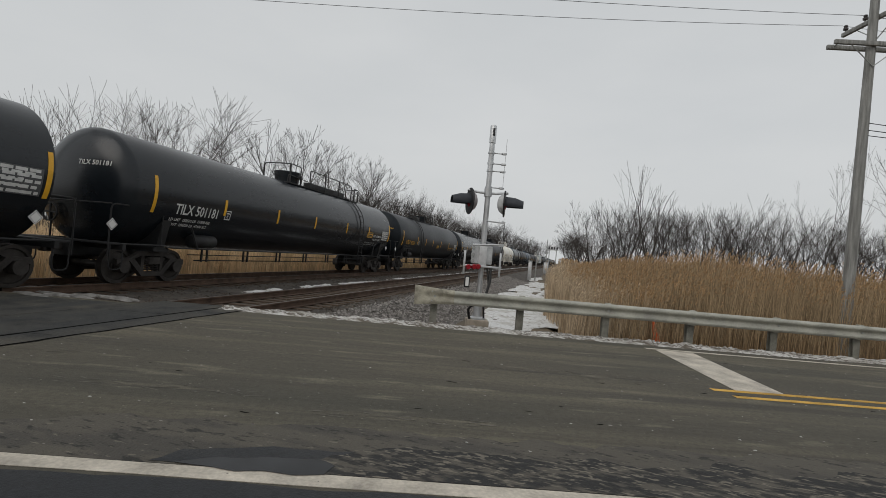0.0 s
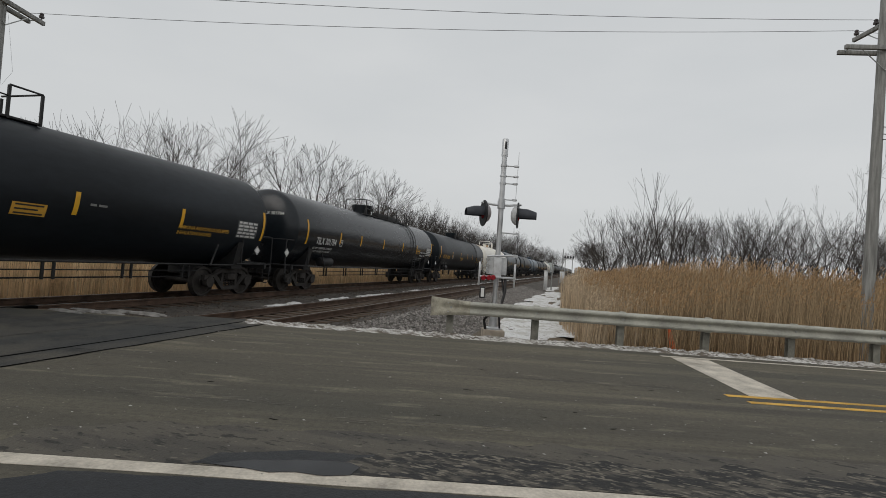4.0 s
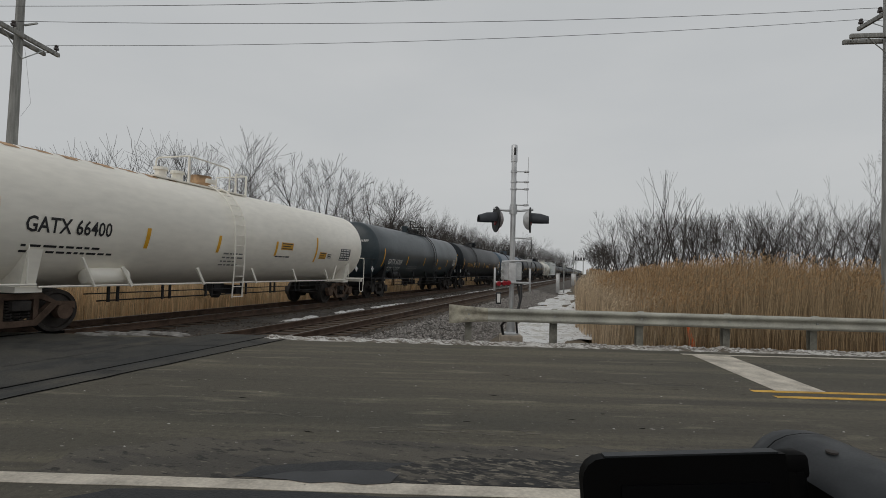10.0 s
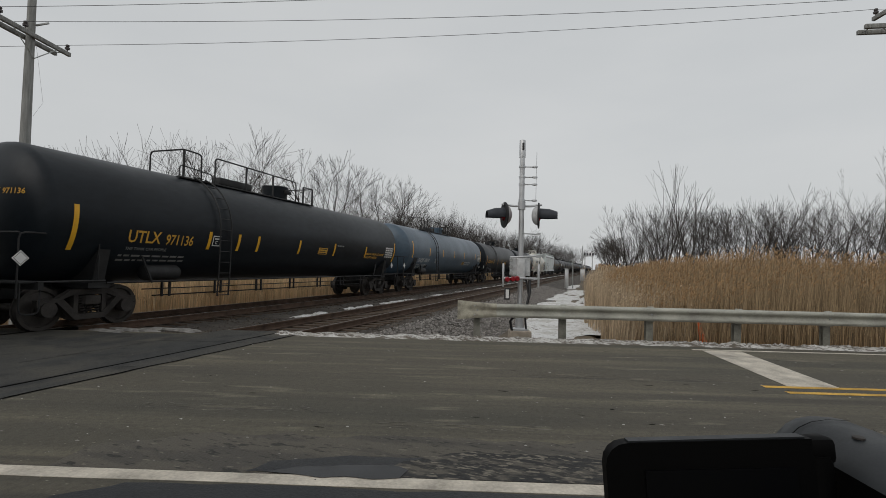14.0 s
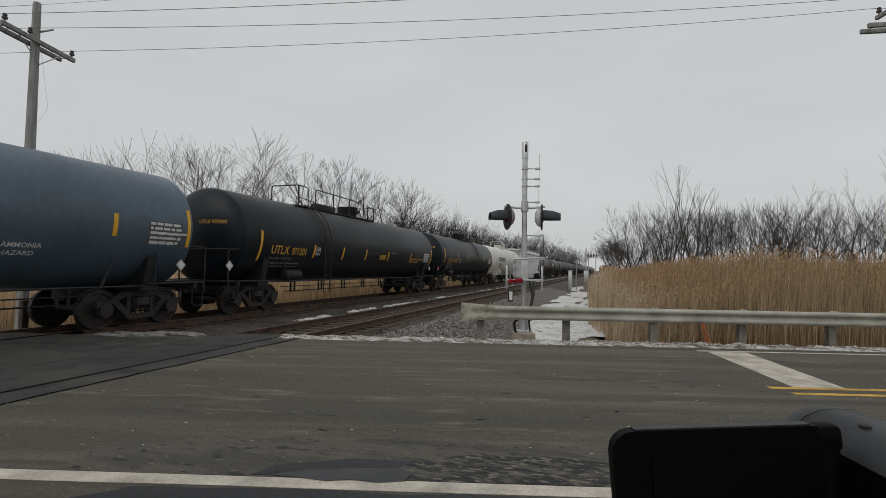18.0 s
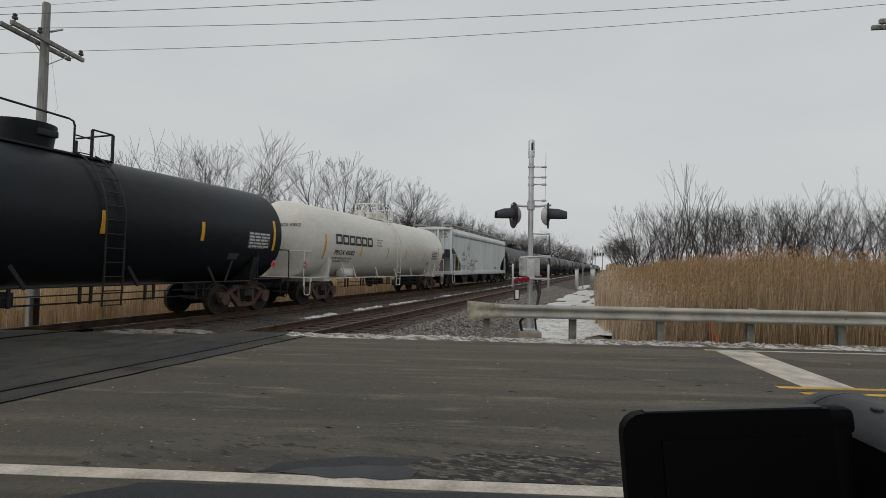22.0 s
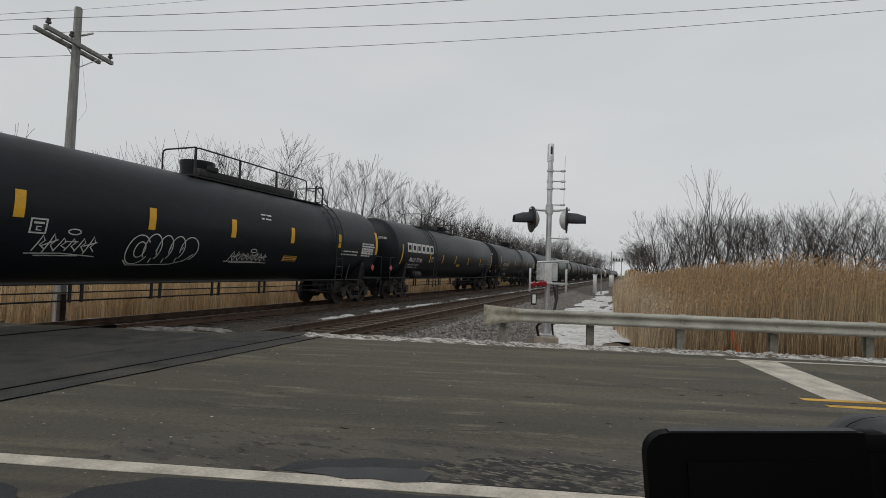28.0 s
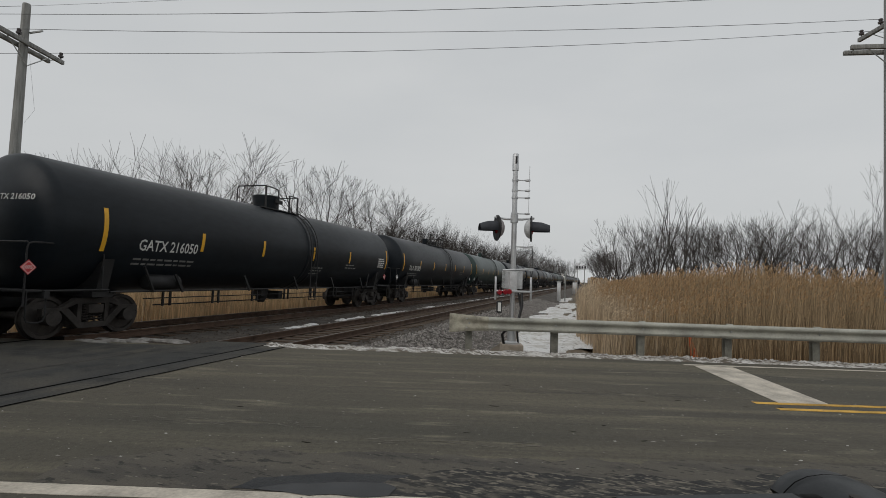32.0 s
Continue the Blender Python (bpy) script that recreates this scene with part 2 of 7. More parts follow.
M_HOOD = paint("faded_black_hood", (0.030, 0.034, 0.043), 0.6, grain=0.3, scale=6)
M_PINKISH = paint("red_tinted_cover", (0.36, 0.33, 0.335), 0.5, grain=0.4, scale=5)
M_CAST = paint("cast_aluminium_cover", (0.62, 0.63, 0.635), 0.5, metal=0.0, grain=0.3, scale=5)
M_BLACK = paint("matt_black_metal", (0.018, 0.018, 0.020), 0.6, grain=0.3, scale=5)
M_CABLE = paint("black_rubber_cable", (0.012, 0.012, 0.013), 0.5)
M_CONCRETE = paint("concrete", (0.36, 0.31, 0.25), 0.9, grain=0.35, scale=5, bump=0.4, bscale=30)
M_REDLENS = paint("red_lamp_lens", (0.26, 0.010, 0.018), 0.2)
M_WOODPOLE = paint("weathered_pole_wood", (0.29, 0.29, 0.275), 0.9, grain=0.45, scale=3, bump=0.5, bscale=18, stretch=(6, 6, 0.5))
M_WOODPOST = paint("dark_post_wood", (0.055, 0.04, 0.03), 0.95, grain=0.5, scale=5, bump=0.5, bscale=25)
M_INSUL = paint("brown_insulator", (0.06, 0.05, 0.05), 0.25)
M_WIRE = paint("power_wire", (0.035, 0.035, 0.038), 0.6)
M_CONE = paint("orange_plastic", (0.75, 0.13, 0.03), 0.5, grain=0.15, scale=8)
M_REED = paint("dry_reed_stalk", (0.35, 0.255, 0.150), 0.9, grain=0.25, scale=1.2, island=0.55)
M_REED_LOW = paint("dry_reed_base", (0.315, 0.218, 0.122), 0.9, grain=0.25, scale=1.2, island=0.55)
M_REED_PALE = paint("pale_dry_reed", (0.50, 0.39, 0.265), 0.9, grain=0.2, scale=1.2, island=0.45)
# Reed colour raised to make up for the shade behind the train
M_REED_FAR = paint("brightened_pale_reed", (0.66, 0.50, 0.31), 0.9, grain=0.2, scale=1.2, island=0.28)
M_PLUME = paint("reed_plume", (0.40, 0.255, 0.13), 0.95, grain=0.3, scale=3, island=0.3)
M_BARK = paint("bare_bark", (0.047, 0.040, 0.035), 0.95, grain=0.45, scale=3, bump=0.4, bscale=20)
M_BARK_PALE = paint("pale_bark", (0.060, 0.052, 0.045), 0.95, grain=0.45, scale=3, bump=0.4, bscale=20)
M_TWIG = paint("bare_twigs", (0.045, 0.037, 0.032), 0.95, grain=0.3, scale=4)
M_CAM_DARK = paint("camcorder_screen_glass", (0.0022, 0.0024, 0.003), 0.4, spec=0.1)
M_CAM_CASE = paint("camcorder_black_case", (0.0018, 0.0018, 0.0019), 0.6, grain=0.2, scale=20, spec=0.08)
M_CAM_GREY = paint("camcorder_grey_shell", (0.020, 0.0225, 0.025), 0.5, grain=0.2, scale=60, spec=0.3)

T_GLOSS = paint("glossy_black_tank_paint", (0.0125, 0.0160, 0.0200), 0.26, spec=0.42, grain=0.35, scale=0.5, stretch=(1, 0.4, 1), bump=0.03, bscale=2)
T_BLACK = paint("black_tank_paint", (0.0115, 0.0155, 0.0200), 0.42, spec=0.22, grain=0.45, scale=0.5, stretch=(1, 0.4, 1), bump=0.03, bscale=2)
T_SLATE = paint("dark_slate_tank_paint", (0.030, 0.046, 0.055), 0.36, grain=0.4, scale=0.5, bump=0.03, bscale=2)
T_BLUE = paint("blue_grey_tank_paint", (0.072, 0.110, 0.150), 0.40, grain=0.3, scale=0.5, bump=0.03, bscale=2)
T_WHITE = paint("cream_white_tank_paint", (0.73, 0.71, 0.645), 0.42, grain=0.2, scale=0.5, stretch=(1, 0.35, 1), bump=0.03, bscale=2)
T_CREAM = paint("clean_cream_tank_paint", (0.90, 0.865, 0.78), 0.42, grain=0.16, scale=0.5, stretch=(1, 0.35, 1), bump=0.03, bscale=2)
T_GREEN = paint("dark_green_tank_paint", (0.025, 0.05, 0.045), 0.42, grain=0.3, scale=0.5)
T_GREY = paint("grey_tank_paint", (0.22, 0.23, 0.235), 0.45, grain=0.3, scale=0.5)
H_GREY = paint("light_grey_hopper_paint", (0.64, 0.68, 0.675), 0.5, grain=0.2, scale=0.7, stretch=(1, 1.5, 0.3), bump=0.05, bscale=3)
# Hopper grey darkened: shade around the end slopes is put into the colour
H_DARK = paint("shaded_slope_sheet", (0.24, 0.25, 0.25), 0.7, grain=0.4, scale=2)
M_UNDER = paint("black_underframe", (0.014, 0.014, 0.015), 0.65, grain=0.4, scale=3)
M_TRUCK = paint("grimy_cast_steel", (0.034, 0.029, 0.026), 0.8, grain=0.55, scale=4, bump=0.3, bscale=20)
M_TRUCK_RUST = paint("rusty_cast_steel", (0.105, 0.066, 0.045), 0.85, grain=0.5, scale=4, bump=0.3, bscale=20)
M_WHEEL = paint("wheel_steel", (0.050, 0.044, 0.040), 0.6, metal=0.4, grain=0.5, scale=5)
M_TREAD = paint("polished_wheel_tread", (0.35, 0.33, 0.31), 0.35, metal=0.9)
M_REFLECT = paint("yellow_reflective_tape", (0.80, 0.42, 0.02), 0.45, grain=0.15, scale=6)
M_MARK_Y = paint("yellow_stencil_paint", (0.66, 0.36, 0.045), 0.6, grain=0.15, scale=9)
M_MARK_W = paint("white_stencil_paint", (0.66, 0.66, 0.64), 0.6, grain=0.2, scale=9)
M_MARK_DIM = paint("faded_white_stencil", (0.24, 0.24, 0.23), 0.7, grain=0.3, scale=9)
M_MARK_PANEL = paint("dull_stencil_panel", (0.085, 0.088, 0.09), 0.7, grain=0.3, scale=9)
M_MARK_K = paint("black_stencil_paint", (0.02, 0.02, 0.022), 0.6)
M_PLACARD_W = paint("white_placard", (0.75, 0.75, 0.73), 0.5)
M_PLACARD_R = paint("red_placard", (0.52, 0.03, 0.035), 0.5)
M_RUST = paint("rust_stain", (0.48, 0.31, 0.18), 0.9, grain=0.6, scale=5)


# ---------------------------------------------------------------- mesh tools
class Shape:
    """Collects vertices and faces of one mesh."""

    def __init__(self):
        self.v, self.f = [], []

    def add(self, verts, faces):
        n = len(self.v)
        self.v += [tuple(p) for p in verts]
        self.f += [tuple(i + n for i in q) for q in faces]
        return self

    def box(self, c, s, turn=None, bevel=0.0):
        x, y, z = (k / 2 for k in s)
        if bevel <= 0:
            pts = [(a * x, b * y, d * z) for a in (-1, 1) for b in (-1, 1) for d in (-1, 1)]
            faces = [(0, 1, 3, 2), (4, 6, 7, 5), (0, 4, 5, 1), (2, 3, 7, 6), (0, 2, 6, 4), (1, 5, 7, 3)]
        else:
            bm = bmesh.new()
            bmesh.ops.create_cube(bm, size=1)
            bmesh.ops.scale(bm, vec=s, verts=bm.verts)
            bmesh.ops.bevel(bm, geom=bm.edges, offset=bevel, segments=2, affect="EDGES", profile=0.5)
            bm.verts.index_update()
            pts = [tuple(v.co) for v in bm.verts]
            faces = [tuple(v.index for v in q.verts) for q in bm.faces]
            bm.free()
        if turn is not None:
            pts = [turn @ Vector(p) for p in pts]
        return self.add([(p[0] + c[0], p[1] + c[1], p[2] + c[2]) for p in pts], faces)

    def tube(self, pts, r, n=6, cap=True):
        pts = [Vector(p) for p in pts]
        rr = r if isinstance(r, (list, tuple)) else [r] * len(pts)
        rings = []
        ref = None
        for i, p in enumerate(pts):
            d = (pts[min(i + 1, len(pts) - 1)] - pts[max(i - 1, 0)]).normalized()
            if ref is None:
                ref = Vector((0, 0, 1)) if abs(d.z) < 0.9 else Vector((1, 0, 0))
            a = d.cross(ref).normalized()
            ref = a.cross(d).normalized()
            rings.append([p + rr[i] * (math.cos(k * math.tau / n) * a + math.sin(k * math.tau / n) * ref) for k in range(n)])
        verts = [q for ring in rings for q in ring]
        faces = [(i * n + k, i * n + (k + 1) % n, (i + 1) * n + (k + 1) % n, (i + 1) * n + k) for i in range(len(pts) - 1) for k in range(n)]
        if cap:
            faces += [tuple(range(n - 1, -1, -1)), tuple(range((len(pts) - 1) * n, len(pts) * n))]
        return self.add(verts, faces)

    def lathe(self, prof, origin=(0, 0, 0), axis="y", n=24, cap=True):
        """Turns (along, radius) pairs round an axis."""
        verts = []
        for a, r in prof:
            for k in range(n):
                c, s = r * math.cos(k * math.tau / n), r * math.sin(k * math.tau / n)
                q = {"y": (c, a, s), "x": (a, c, s), "z": (c, s, a)}[axis]
                verts.append((q[0] + origin[0], q[1] + origin[1], q[2] + origin[2]))
        flip = axis == "y"
        faces = []
        for i in range(len(prof) - 1):
            for k in range(n):
                q = (i * n + k, i * n + (k + 1) % n, (i + 1) * n + (k + 1) % n, (i + 1) * n + k)
                faces.append(q[::-1] if flip else q)
        if cap:
            a, b = tuple(range(n)), tuple(range((len(prof) - 1) * n, len(prof) * n))
            faces += [a if flip else a[::-1], b[::-1] if flip else b]
        return self.add(verts, faces)

    def prism(self, outline, x0, x1, axis="x"):
        """Pushes a flat outline along an axis; the outline's pairs are the other two coordinates."""
        n = len(outline)

        def at(p, k):
            return {"x": (k, p[0], p[1]), "y": (p[0], k, p[1]), "z": (p[0], p[1], k)}[axis]
        verts = [at(p, x0) for p in outline] + [at(p, x1) for p in outline]
        faces = [(i, (i + 1) % n, n + (i + 1) % n, n + i) for i in range(n)] + [tuple(range(n - 1, -1, -1)), tuple(range(n, 2 * n))]
        return self.add(verts, faces)

    def data(self, name, mat, smooth=35):
        me = bpy.data.meshes.new(name)
        me.from_pydata(self.v, [], self.f)
        me.materials.append(mat)
        if smooth:
            me.polygons.foreach_set("use_smooth", [True] * len(me.polygons))
            me.set_sharp_from_angle(angle=radians(smooth))
        me.update()
        return me


def part(name, shape, mat, parent, label="", smooth=35):
    me = shape.data(name, mat, smooth) if isinstance(shape, Shape) else shape
    ob = new(name, me)
    ob.parent = parent
    if label:
        tagged(ob, label)
    return ob


def thing(name, label, category, group="", kind="", at=None):
    ob = new(name)
    ob.empty_display_size = 0.2
    if at is not None:
        ob.matrix_basis = at
    return tagged(ob, label, category, group, kind)


def solid(name, shape, mat, label="", category="", kind="structure", at=None, smooth=35):
    ob = new(name, shape.data(name, mat, smooth))
    if at is not None:
        ob.matrix_basis = at
    return tagged(ob, label, category, "", kind)


# ---------------------------------------------------------------- plan
ROAD = 16.0                                   # the road crosses the tracks at a skew, degrees from x
U = Vector((math.cos(radians(ROAD)), math.sin(radians(ROAD)), 0))
N = Vector((-U.y, U.x, 0))
ROAD_AT = pose(0, 0, 0, 0, 0, ROAD)           # u along the road, n across it
NEAR_TRACK, FAR_TRACK, GAUGE = -7.25, -11.95, 1.51
NEAR_LINE, YELLOW, FAR_LINE, EDGE = 3.57, 6.80, 10.06, 10.45


def road(u, n, z=0.0):
    return U * u + N * n + Vector((0, 0, z))


def smooth01(a, b, x):
    k = min(1.0, max(0.0, (x - a) / (b - a)))
    return k * k * (3 - 2 * k)


def ground_z(x, y):
    """Height of the ground: a road embankment and a ballast bank over low wet fields."""
    n = -x * U.y + y * U.x
    low = -0.85 + 0.12 * noise.noise((x * 0.15, y * 0.15, 0))
    bank = -0.36 - 0.55 * smooth01(-5.6, -3.0, x) - 0.5 * smooth01(-14.0, -16.5, x)
    strip = -0.62 - 0.3 * smooth01(-0.6, 0.6, x)
    z = max(low, bank) if -18 < x < -3.2 else (max(low, strip) if -3.2 <= x < 1.0 else low)
    toward = smooth01(12.6, 10.6, n)
    return z * (1 - toward) + (-0.035) * toward


def spread(lo, hi, step, far):
    """Grid lines: even steps from lo to hi, growing steps out to far."""
    mid = list(np.arange(lo, hi + 0.001, step))
    out, d = [], step
    while (out[-1] if out else hi) < far:
        d *= 1.35
        out.append((out[-1] if out else hi) + d)
    left, d = [], step
    while (left[-1] if left else lo) > -far:
        d *= 1.35
        left.append((left[-1] if left else lo) - d)
    return left[::-1] + mid + out


gx, gy = spread(-30, 25, 0.45, 2600), spread(-12, 70, 0.45, 2600)
gs = Shape()
gs.v = [(x, y, ground_z(x, y) if abs(x) < 200 and abs(y) < 300 else -0.85 + 0.035 * 0) for y in gy for x in gx]
w = len(gx)
gs.f = [(j * w + i, j * w + i + 1, (j + 1) * w + i + 1, (j + 1) * w + i) for j in range(len(gy) - 1) for i in range(w - 1)]
solid("ground", gs, M_SOIL, "flat brown winter field with frozen soil", "ground")


def strip(u0, u1, n0, n1, z, du=2.0, thick=0.05, wav=0.0, seed=0.0):
    """A flat slab along the road, with edges that wander a little."""
    s = Shape()
    k = max(2, int((u1 - u0) / du))
    top = []
    for i in range(k + 1):
        u = u0 + (u1 - u0) * i / k
        a = wav * noise.noise((u * 0.9, seed, 0.3))
        b = wav * noise.noise((u * 0.9, seed + 7, 0.3))
        top.append(((u, n0 + a), (u, n1 + b)))
    for p, q in top:
        s.v += [(p[0], p[1], z), (q[0], q[1], z), (p[0], p[1], z - thick), (q[0], q[1], z - thick)]
    for i in range(k):
        o, e = 4 * i, 4 * i + 4
        s.f += [(o, e, e + 1, o + 1), (o, o + 2, e + 2, e), (o + 1, e + 1, e + 3, o + 3)]
    return s


def blob(cx, cy, rx, ry, z, seed, n=40, rough=0.3, dome=0.0):
    """A flat irregular patch, domed a little where dome is given."""
    s = Shape()
    rings = (1.0, 0.82, 0.5, 0.2)
    for r in rings:
        for k in range(n):
            a = k * math.tau / n
            e = 1 + rough * noise.noise((math.cos(a) * 1.6 + seed, math.sin(a) * 1.6, seed * 0.7)) * 1.6
            hz = dome * (1 - r ** 2) * (1 + 0.8 * noise.noise((cx + rx * r * math.cos(a) * 2, cy + ry * r * math.sin(a) * 2, seed)))
            s.v.append((cx + rx * r * e * math.cos(a), cy + ry * r * e * math.sin(a), z + hz - (0.02 if r == 1.0 and dome else 0)))
    s.f = [(i * n + k, i * n + (k + 1) % n, (i + 1) * n + (k + 1) % n, (i + 1) * n + k) for i in range(len(rings) - 1) for k in range(n)]
    s.f.append(tuple((len(rings) - 1) * n + k for k in range(n)))
    return s


# road, crossing, paint
solid("road", strip(-220, 220, 3.0, EDGE, 0.0, du=1.5, wav=0.07), M_ASPHALT, "worn grey two-lane asphalt road", "road", at=ROAD_AT)
solid("shoulder", strip(-220, 220, -14, 3.02, -0.004, du=1.5), M_SHOULDER, "gritty parking shoulder of worn asphalt", "pavement", at=ROAD_AT)
solid("road_line", strip(-5.6, 200, NEAR_LINE - 0.082, NEAR_LINE + 0.082, 0.005, du=0.3, thick=0.004, wav=0.012, seed=3), M_WHITE_LINE, "worn white edge line painted on asphalt", "road marking", at=ROAD_AT)
solid("road_line", strip(4.7, 200, FAR_LINE - 0.05, FAR_LINE + 0.05, 0.005, du=0.3, thick=0.004, wav=0.012, seed=5), M_WHITE_LINE, "thin worn white edge line beside the verge", "road marking", at=ROAD_AT)
for dn in (0.17, -0.14):
    solid("road_line", strip(4.28 - dn * 0.4, 200, YELLOW + dn - 0.05, YELLOW + dn + 0.05, 0.005, du=0.3, thick=0.004, wav=0.012, seed=9 + dn), M_YELLOW_LINE, "double yellow centre line on the road", "road marking", at=ROAD_AT)
stop = Shape()
stop.prism([(4.58, 7.02), (5.27, 7.02), (5.60, 9.96), (4.86, 9.96)], 0.001, 0.006, "z")
solid("stop_line", stop, M_WHITE_LINE, "broad worn white stop line across one lane", "road marking", at=ROAD_AT, smooth=0)
solid("road_line", strip(-80, -10.6, NEAR_LINE + 0.3, NEAR_LINE + 0.4, 0.005, du=0.3, thick=0.004, wav=0.012, seed=13), M_WHITE_LINE, "white edge line beyond the crossing", "road marking", at=ROAD_AT)

# dark asphalt of the level crossing between and beside the rails
crossing = thing("level_crossing", "dark patched asphalt panels between and beside the rails", "road", kind="structure")
pk = random.Random(77)
SK = 0.287
for x0, x1, y0, y1 in ((-6.68, -6.20, -9.0, 9.4), (-8.04, -6.75, -9.0, 9.8), (-11.10, -8.055, -9.0, 9.0), (-12.60, -11.29, -9.0, 8.8), (-13.5, -12.78, -9.0, 8.2)):
    y = y0
    while y < y1 - 0.1:
        e = min(y1, y + (2.44 if x1 - x0 < 2 else 4.2))
        q = 0.006 + pk.uniform(-0.002, 0.002)
        part("crossing_panel", Shape().prism([(x0, y + SK * (x0 + 6)), (x1, y + SK * (x1 + 6)), (x1, e - 0.012 + SK * (x1 + 6)), (x0, e - 0.012 + SK * (x0 + 6))], -0.10, q, "z"), M_ASPHALT_DARK, crossing, smooth=0)
        y = e
flange = Shape()
for x0, x1 in ((-6.747, -6.683), (-11.28, -11.15)):
    flange.prism([(x0, -14), (x1, -14), (x1, 9.7 + SK * (x1 + 6)), (x0, 9.7 + SK * (x0 + 6))], -0.08, 0.004, "z")
part("flangeway", flange, M_FLANGE, crossing, "black flangeway gaps beside the rails", smooth=0)

seam = Shape()
y = -2.0
while y < 9.2:
    e = y + 0.16
    q = [-6.19 + 0.045 * noise.noise((0.0, k * 1.7, 3.0)) + 0.02 * noise.noise((0.0, k * 7.0, 5.0)) for k in (y, e)]
    h = [0.018 + 0.03 * max(0.0, noise.noise((2.0, k * 1.1, 1.0))) for k in (y, e)]
    seam.add([(q[0] - h[0], y, 0.0075), (q[0] + h[0], y, 0.0075), (q[1] + h[1], e, 0.0075), (q[1] - h[1], e, 0.0075)], [(0, 1, 2, 3)])
    y = e
part("asphalt_seam", seam, M_FLANGE, crossing, "ragged dark seam along the patched asphalt", smooth=0)


def outline_patch(pts, z, seed, sub=5):
    """A flat patch with a wandering edge through a few corners."""
    edge = []
    for k, p in enumerate(pts):
        q = pts[(k + 1) % len(pts)]
        for i in range(sub):
            f = i / sub
            x, y = p[0] + (q[0] - p[0]) * f, p[1] + (q[1] - p[1]) * f
            edge.append((x + 0.09 * noise.noise((x * 4, y * 4, seed)), y + 0.06 * noise.noise((x * 4, y * 4, seed + 5)), z))
    s = Shape()
    s.v = edge
    s.f = [tuple(range(len(edge)))]
    return s


solid("puddle", outline_patch(((-2.34, 3.13), (-2.2, 3.28), (-2.03, 3.36), (-1.78, 3.49), (-1.5, 3.57), (-1.34, 3.52), (-1.38, 3.40), (-1.66, 3.30), (-2.05, 3.19)), 0.0105, 2.1), M_PUDDLE, "dark wet puddle at the road edge", "puddle", smooth=0)
# damp ground on the shoulder below the edge line, and broken asphalt above it
for pts, sd in ((((-4.04, 1.2), (-4.1, 1.59), (-4.09, 1.75), (-4.38, 1.86), (-4.35, 2.03), (-4.07, 2.17), (-3.76, 2.16), (-3.6, 2.0), (-3.47, 2.03), (-3.36, 2.32), (-3.14, 2.67), (-2.2, 2.97), (0.0, 3.60), (2.6, 4.34), (2.7, 3.5), (0.6, 2.9), (-1.0, 2.62), (-1.9, 2.63), (-2.17, 2.62), (-2.35, 2.55), (-2.41, 2.40), (-2.3, 2.1), (-3.0, 1.6), (-3.2, 1.0)), 1.0),
                (((-2.50, 3.10), (-2.42, 3.34), (-1.9, 3.62), (-1.49, 3.76), (-0.93, 4.0), (-0.54, 4.12), (-0.2, 4.05), (-0.5, 3.86), (-0.9, 3.62), (-1.3, 3.44)), 2.0)):
    solid("asphalt_patch", outline_patch(pts, 0.0065, sd), M_DAMP, "dark damp patch of broken asphalt", "road patch", smooth=0)
solid("asphalt_patch", outline_patch(((-2.0, 2.50), (-1.6, 2.60), (-1.2, 2.66), (-0.7, 2.66), (-0.5, 2.50), (-1.1, 2.2), (-1.9, 2.1)), 0.0105, 4.0), M_SHOULDER, "sandy dry patch on the shoulder", "road patch", smooth=0)
solid("asphalt_patch", outline_patch(((-4.22, 1.88), (-4.12, 2.0), (-3.98, 2.04), (-3.88, 1.95), (-3.98, 1.86), (-3.95, 1.72), (-4.06, 1.60), (-4.08, 1.76)), 0.0105, 6.0), M_BROKEN, "deep dark hole in the shoulder", "road patch", smooth=0)
pr = random.Random(31)


def fleck(s, p, rx, ry, z, turn=ROAD):
    a = radians(turn) + pr.gauss(0, 0.25)
    k = [pr.uniform(0.55, 1.35) for _ in range(9)]
    s.add([(p.x + k[j] * (rx * math.cos(j * 0.698) * math.cos(a) - ry * math.sin(j * 0.698) * math.sin(a)), p.y + k[j] * (rx * math.cos(j * 0.698) * math.sin(a) + ry * math.sin(j * 0.698) * math.cos(a)), z) for j in range(9)], [tuple(range(9))])


pits = Shape()
for (u0, u1, n0, n1, mat, z, sd, lb) in ((-3.0, 9.5, 3.66, 4.48, M_PITTED, 0.003, 8.0, "pitted worn asphalt beside the edge line"), (-0.6, 6.6, 3.66, 4.12, M_BROKEN, 0.007, 9.0, "dark hollows where the asphalt has broken away")):
    ring = [(u0 + (u1 - u0) * k / 14, n0) for k in range(15)] + [(u0 + (u1 - u0) * k / 14, n1 + 0.045 * max(0, u0 + (u1 - u0) * k / 14) - (0.35 if k in (0, 14) else 0.0)) for k in range(14, -1, -1)]
    edge = Shape()
    for k, (u, n) in enumerate(ring):
        q, w_ = ring[(k + 1) % len(ring)], 7
        for i in range(w_):
            uu, nn = u + (q[0] - u) * i / w_, n + (q[1] - n) * i / w_
            p = road(uu, max(3.657, nn + (0.16 * noise.noise((uu * 2.3, nn, sd)) + 0.09 * noise.noise((uu * 9, nn * 2, sd)) if nn > 3.7 else 0.0)), z)
            edge.v.append(tuple(p))
    edge.f = [tuple(range(len(edge.v)))]
    solid("asphalt_patch", edge, mat, lb, "road patch", smooth=0)
kept_u = -7.0
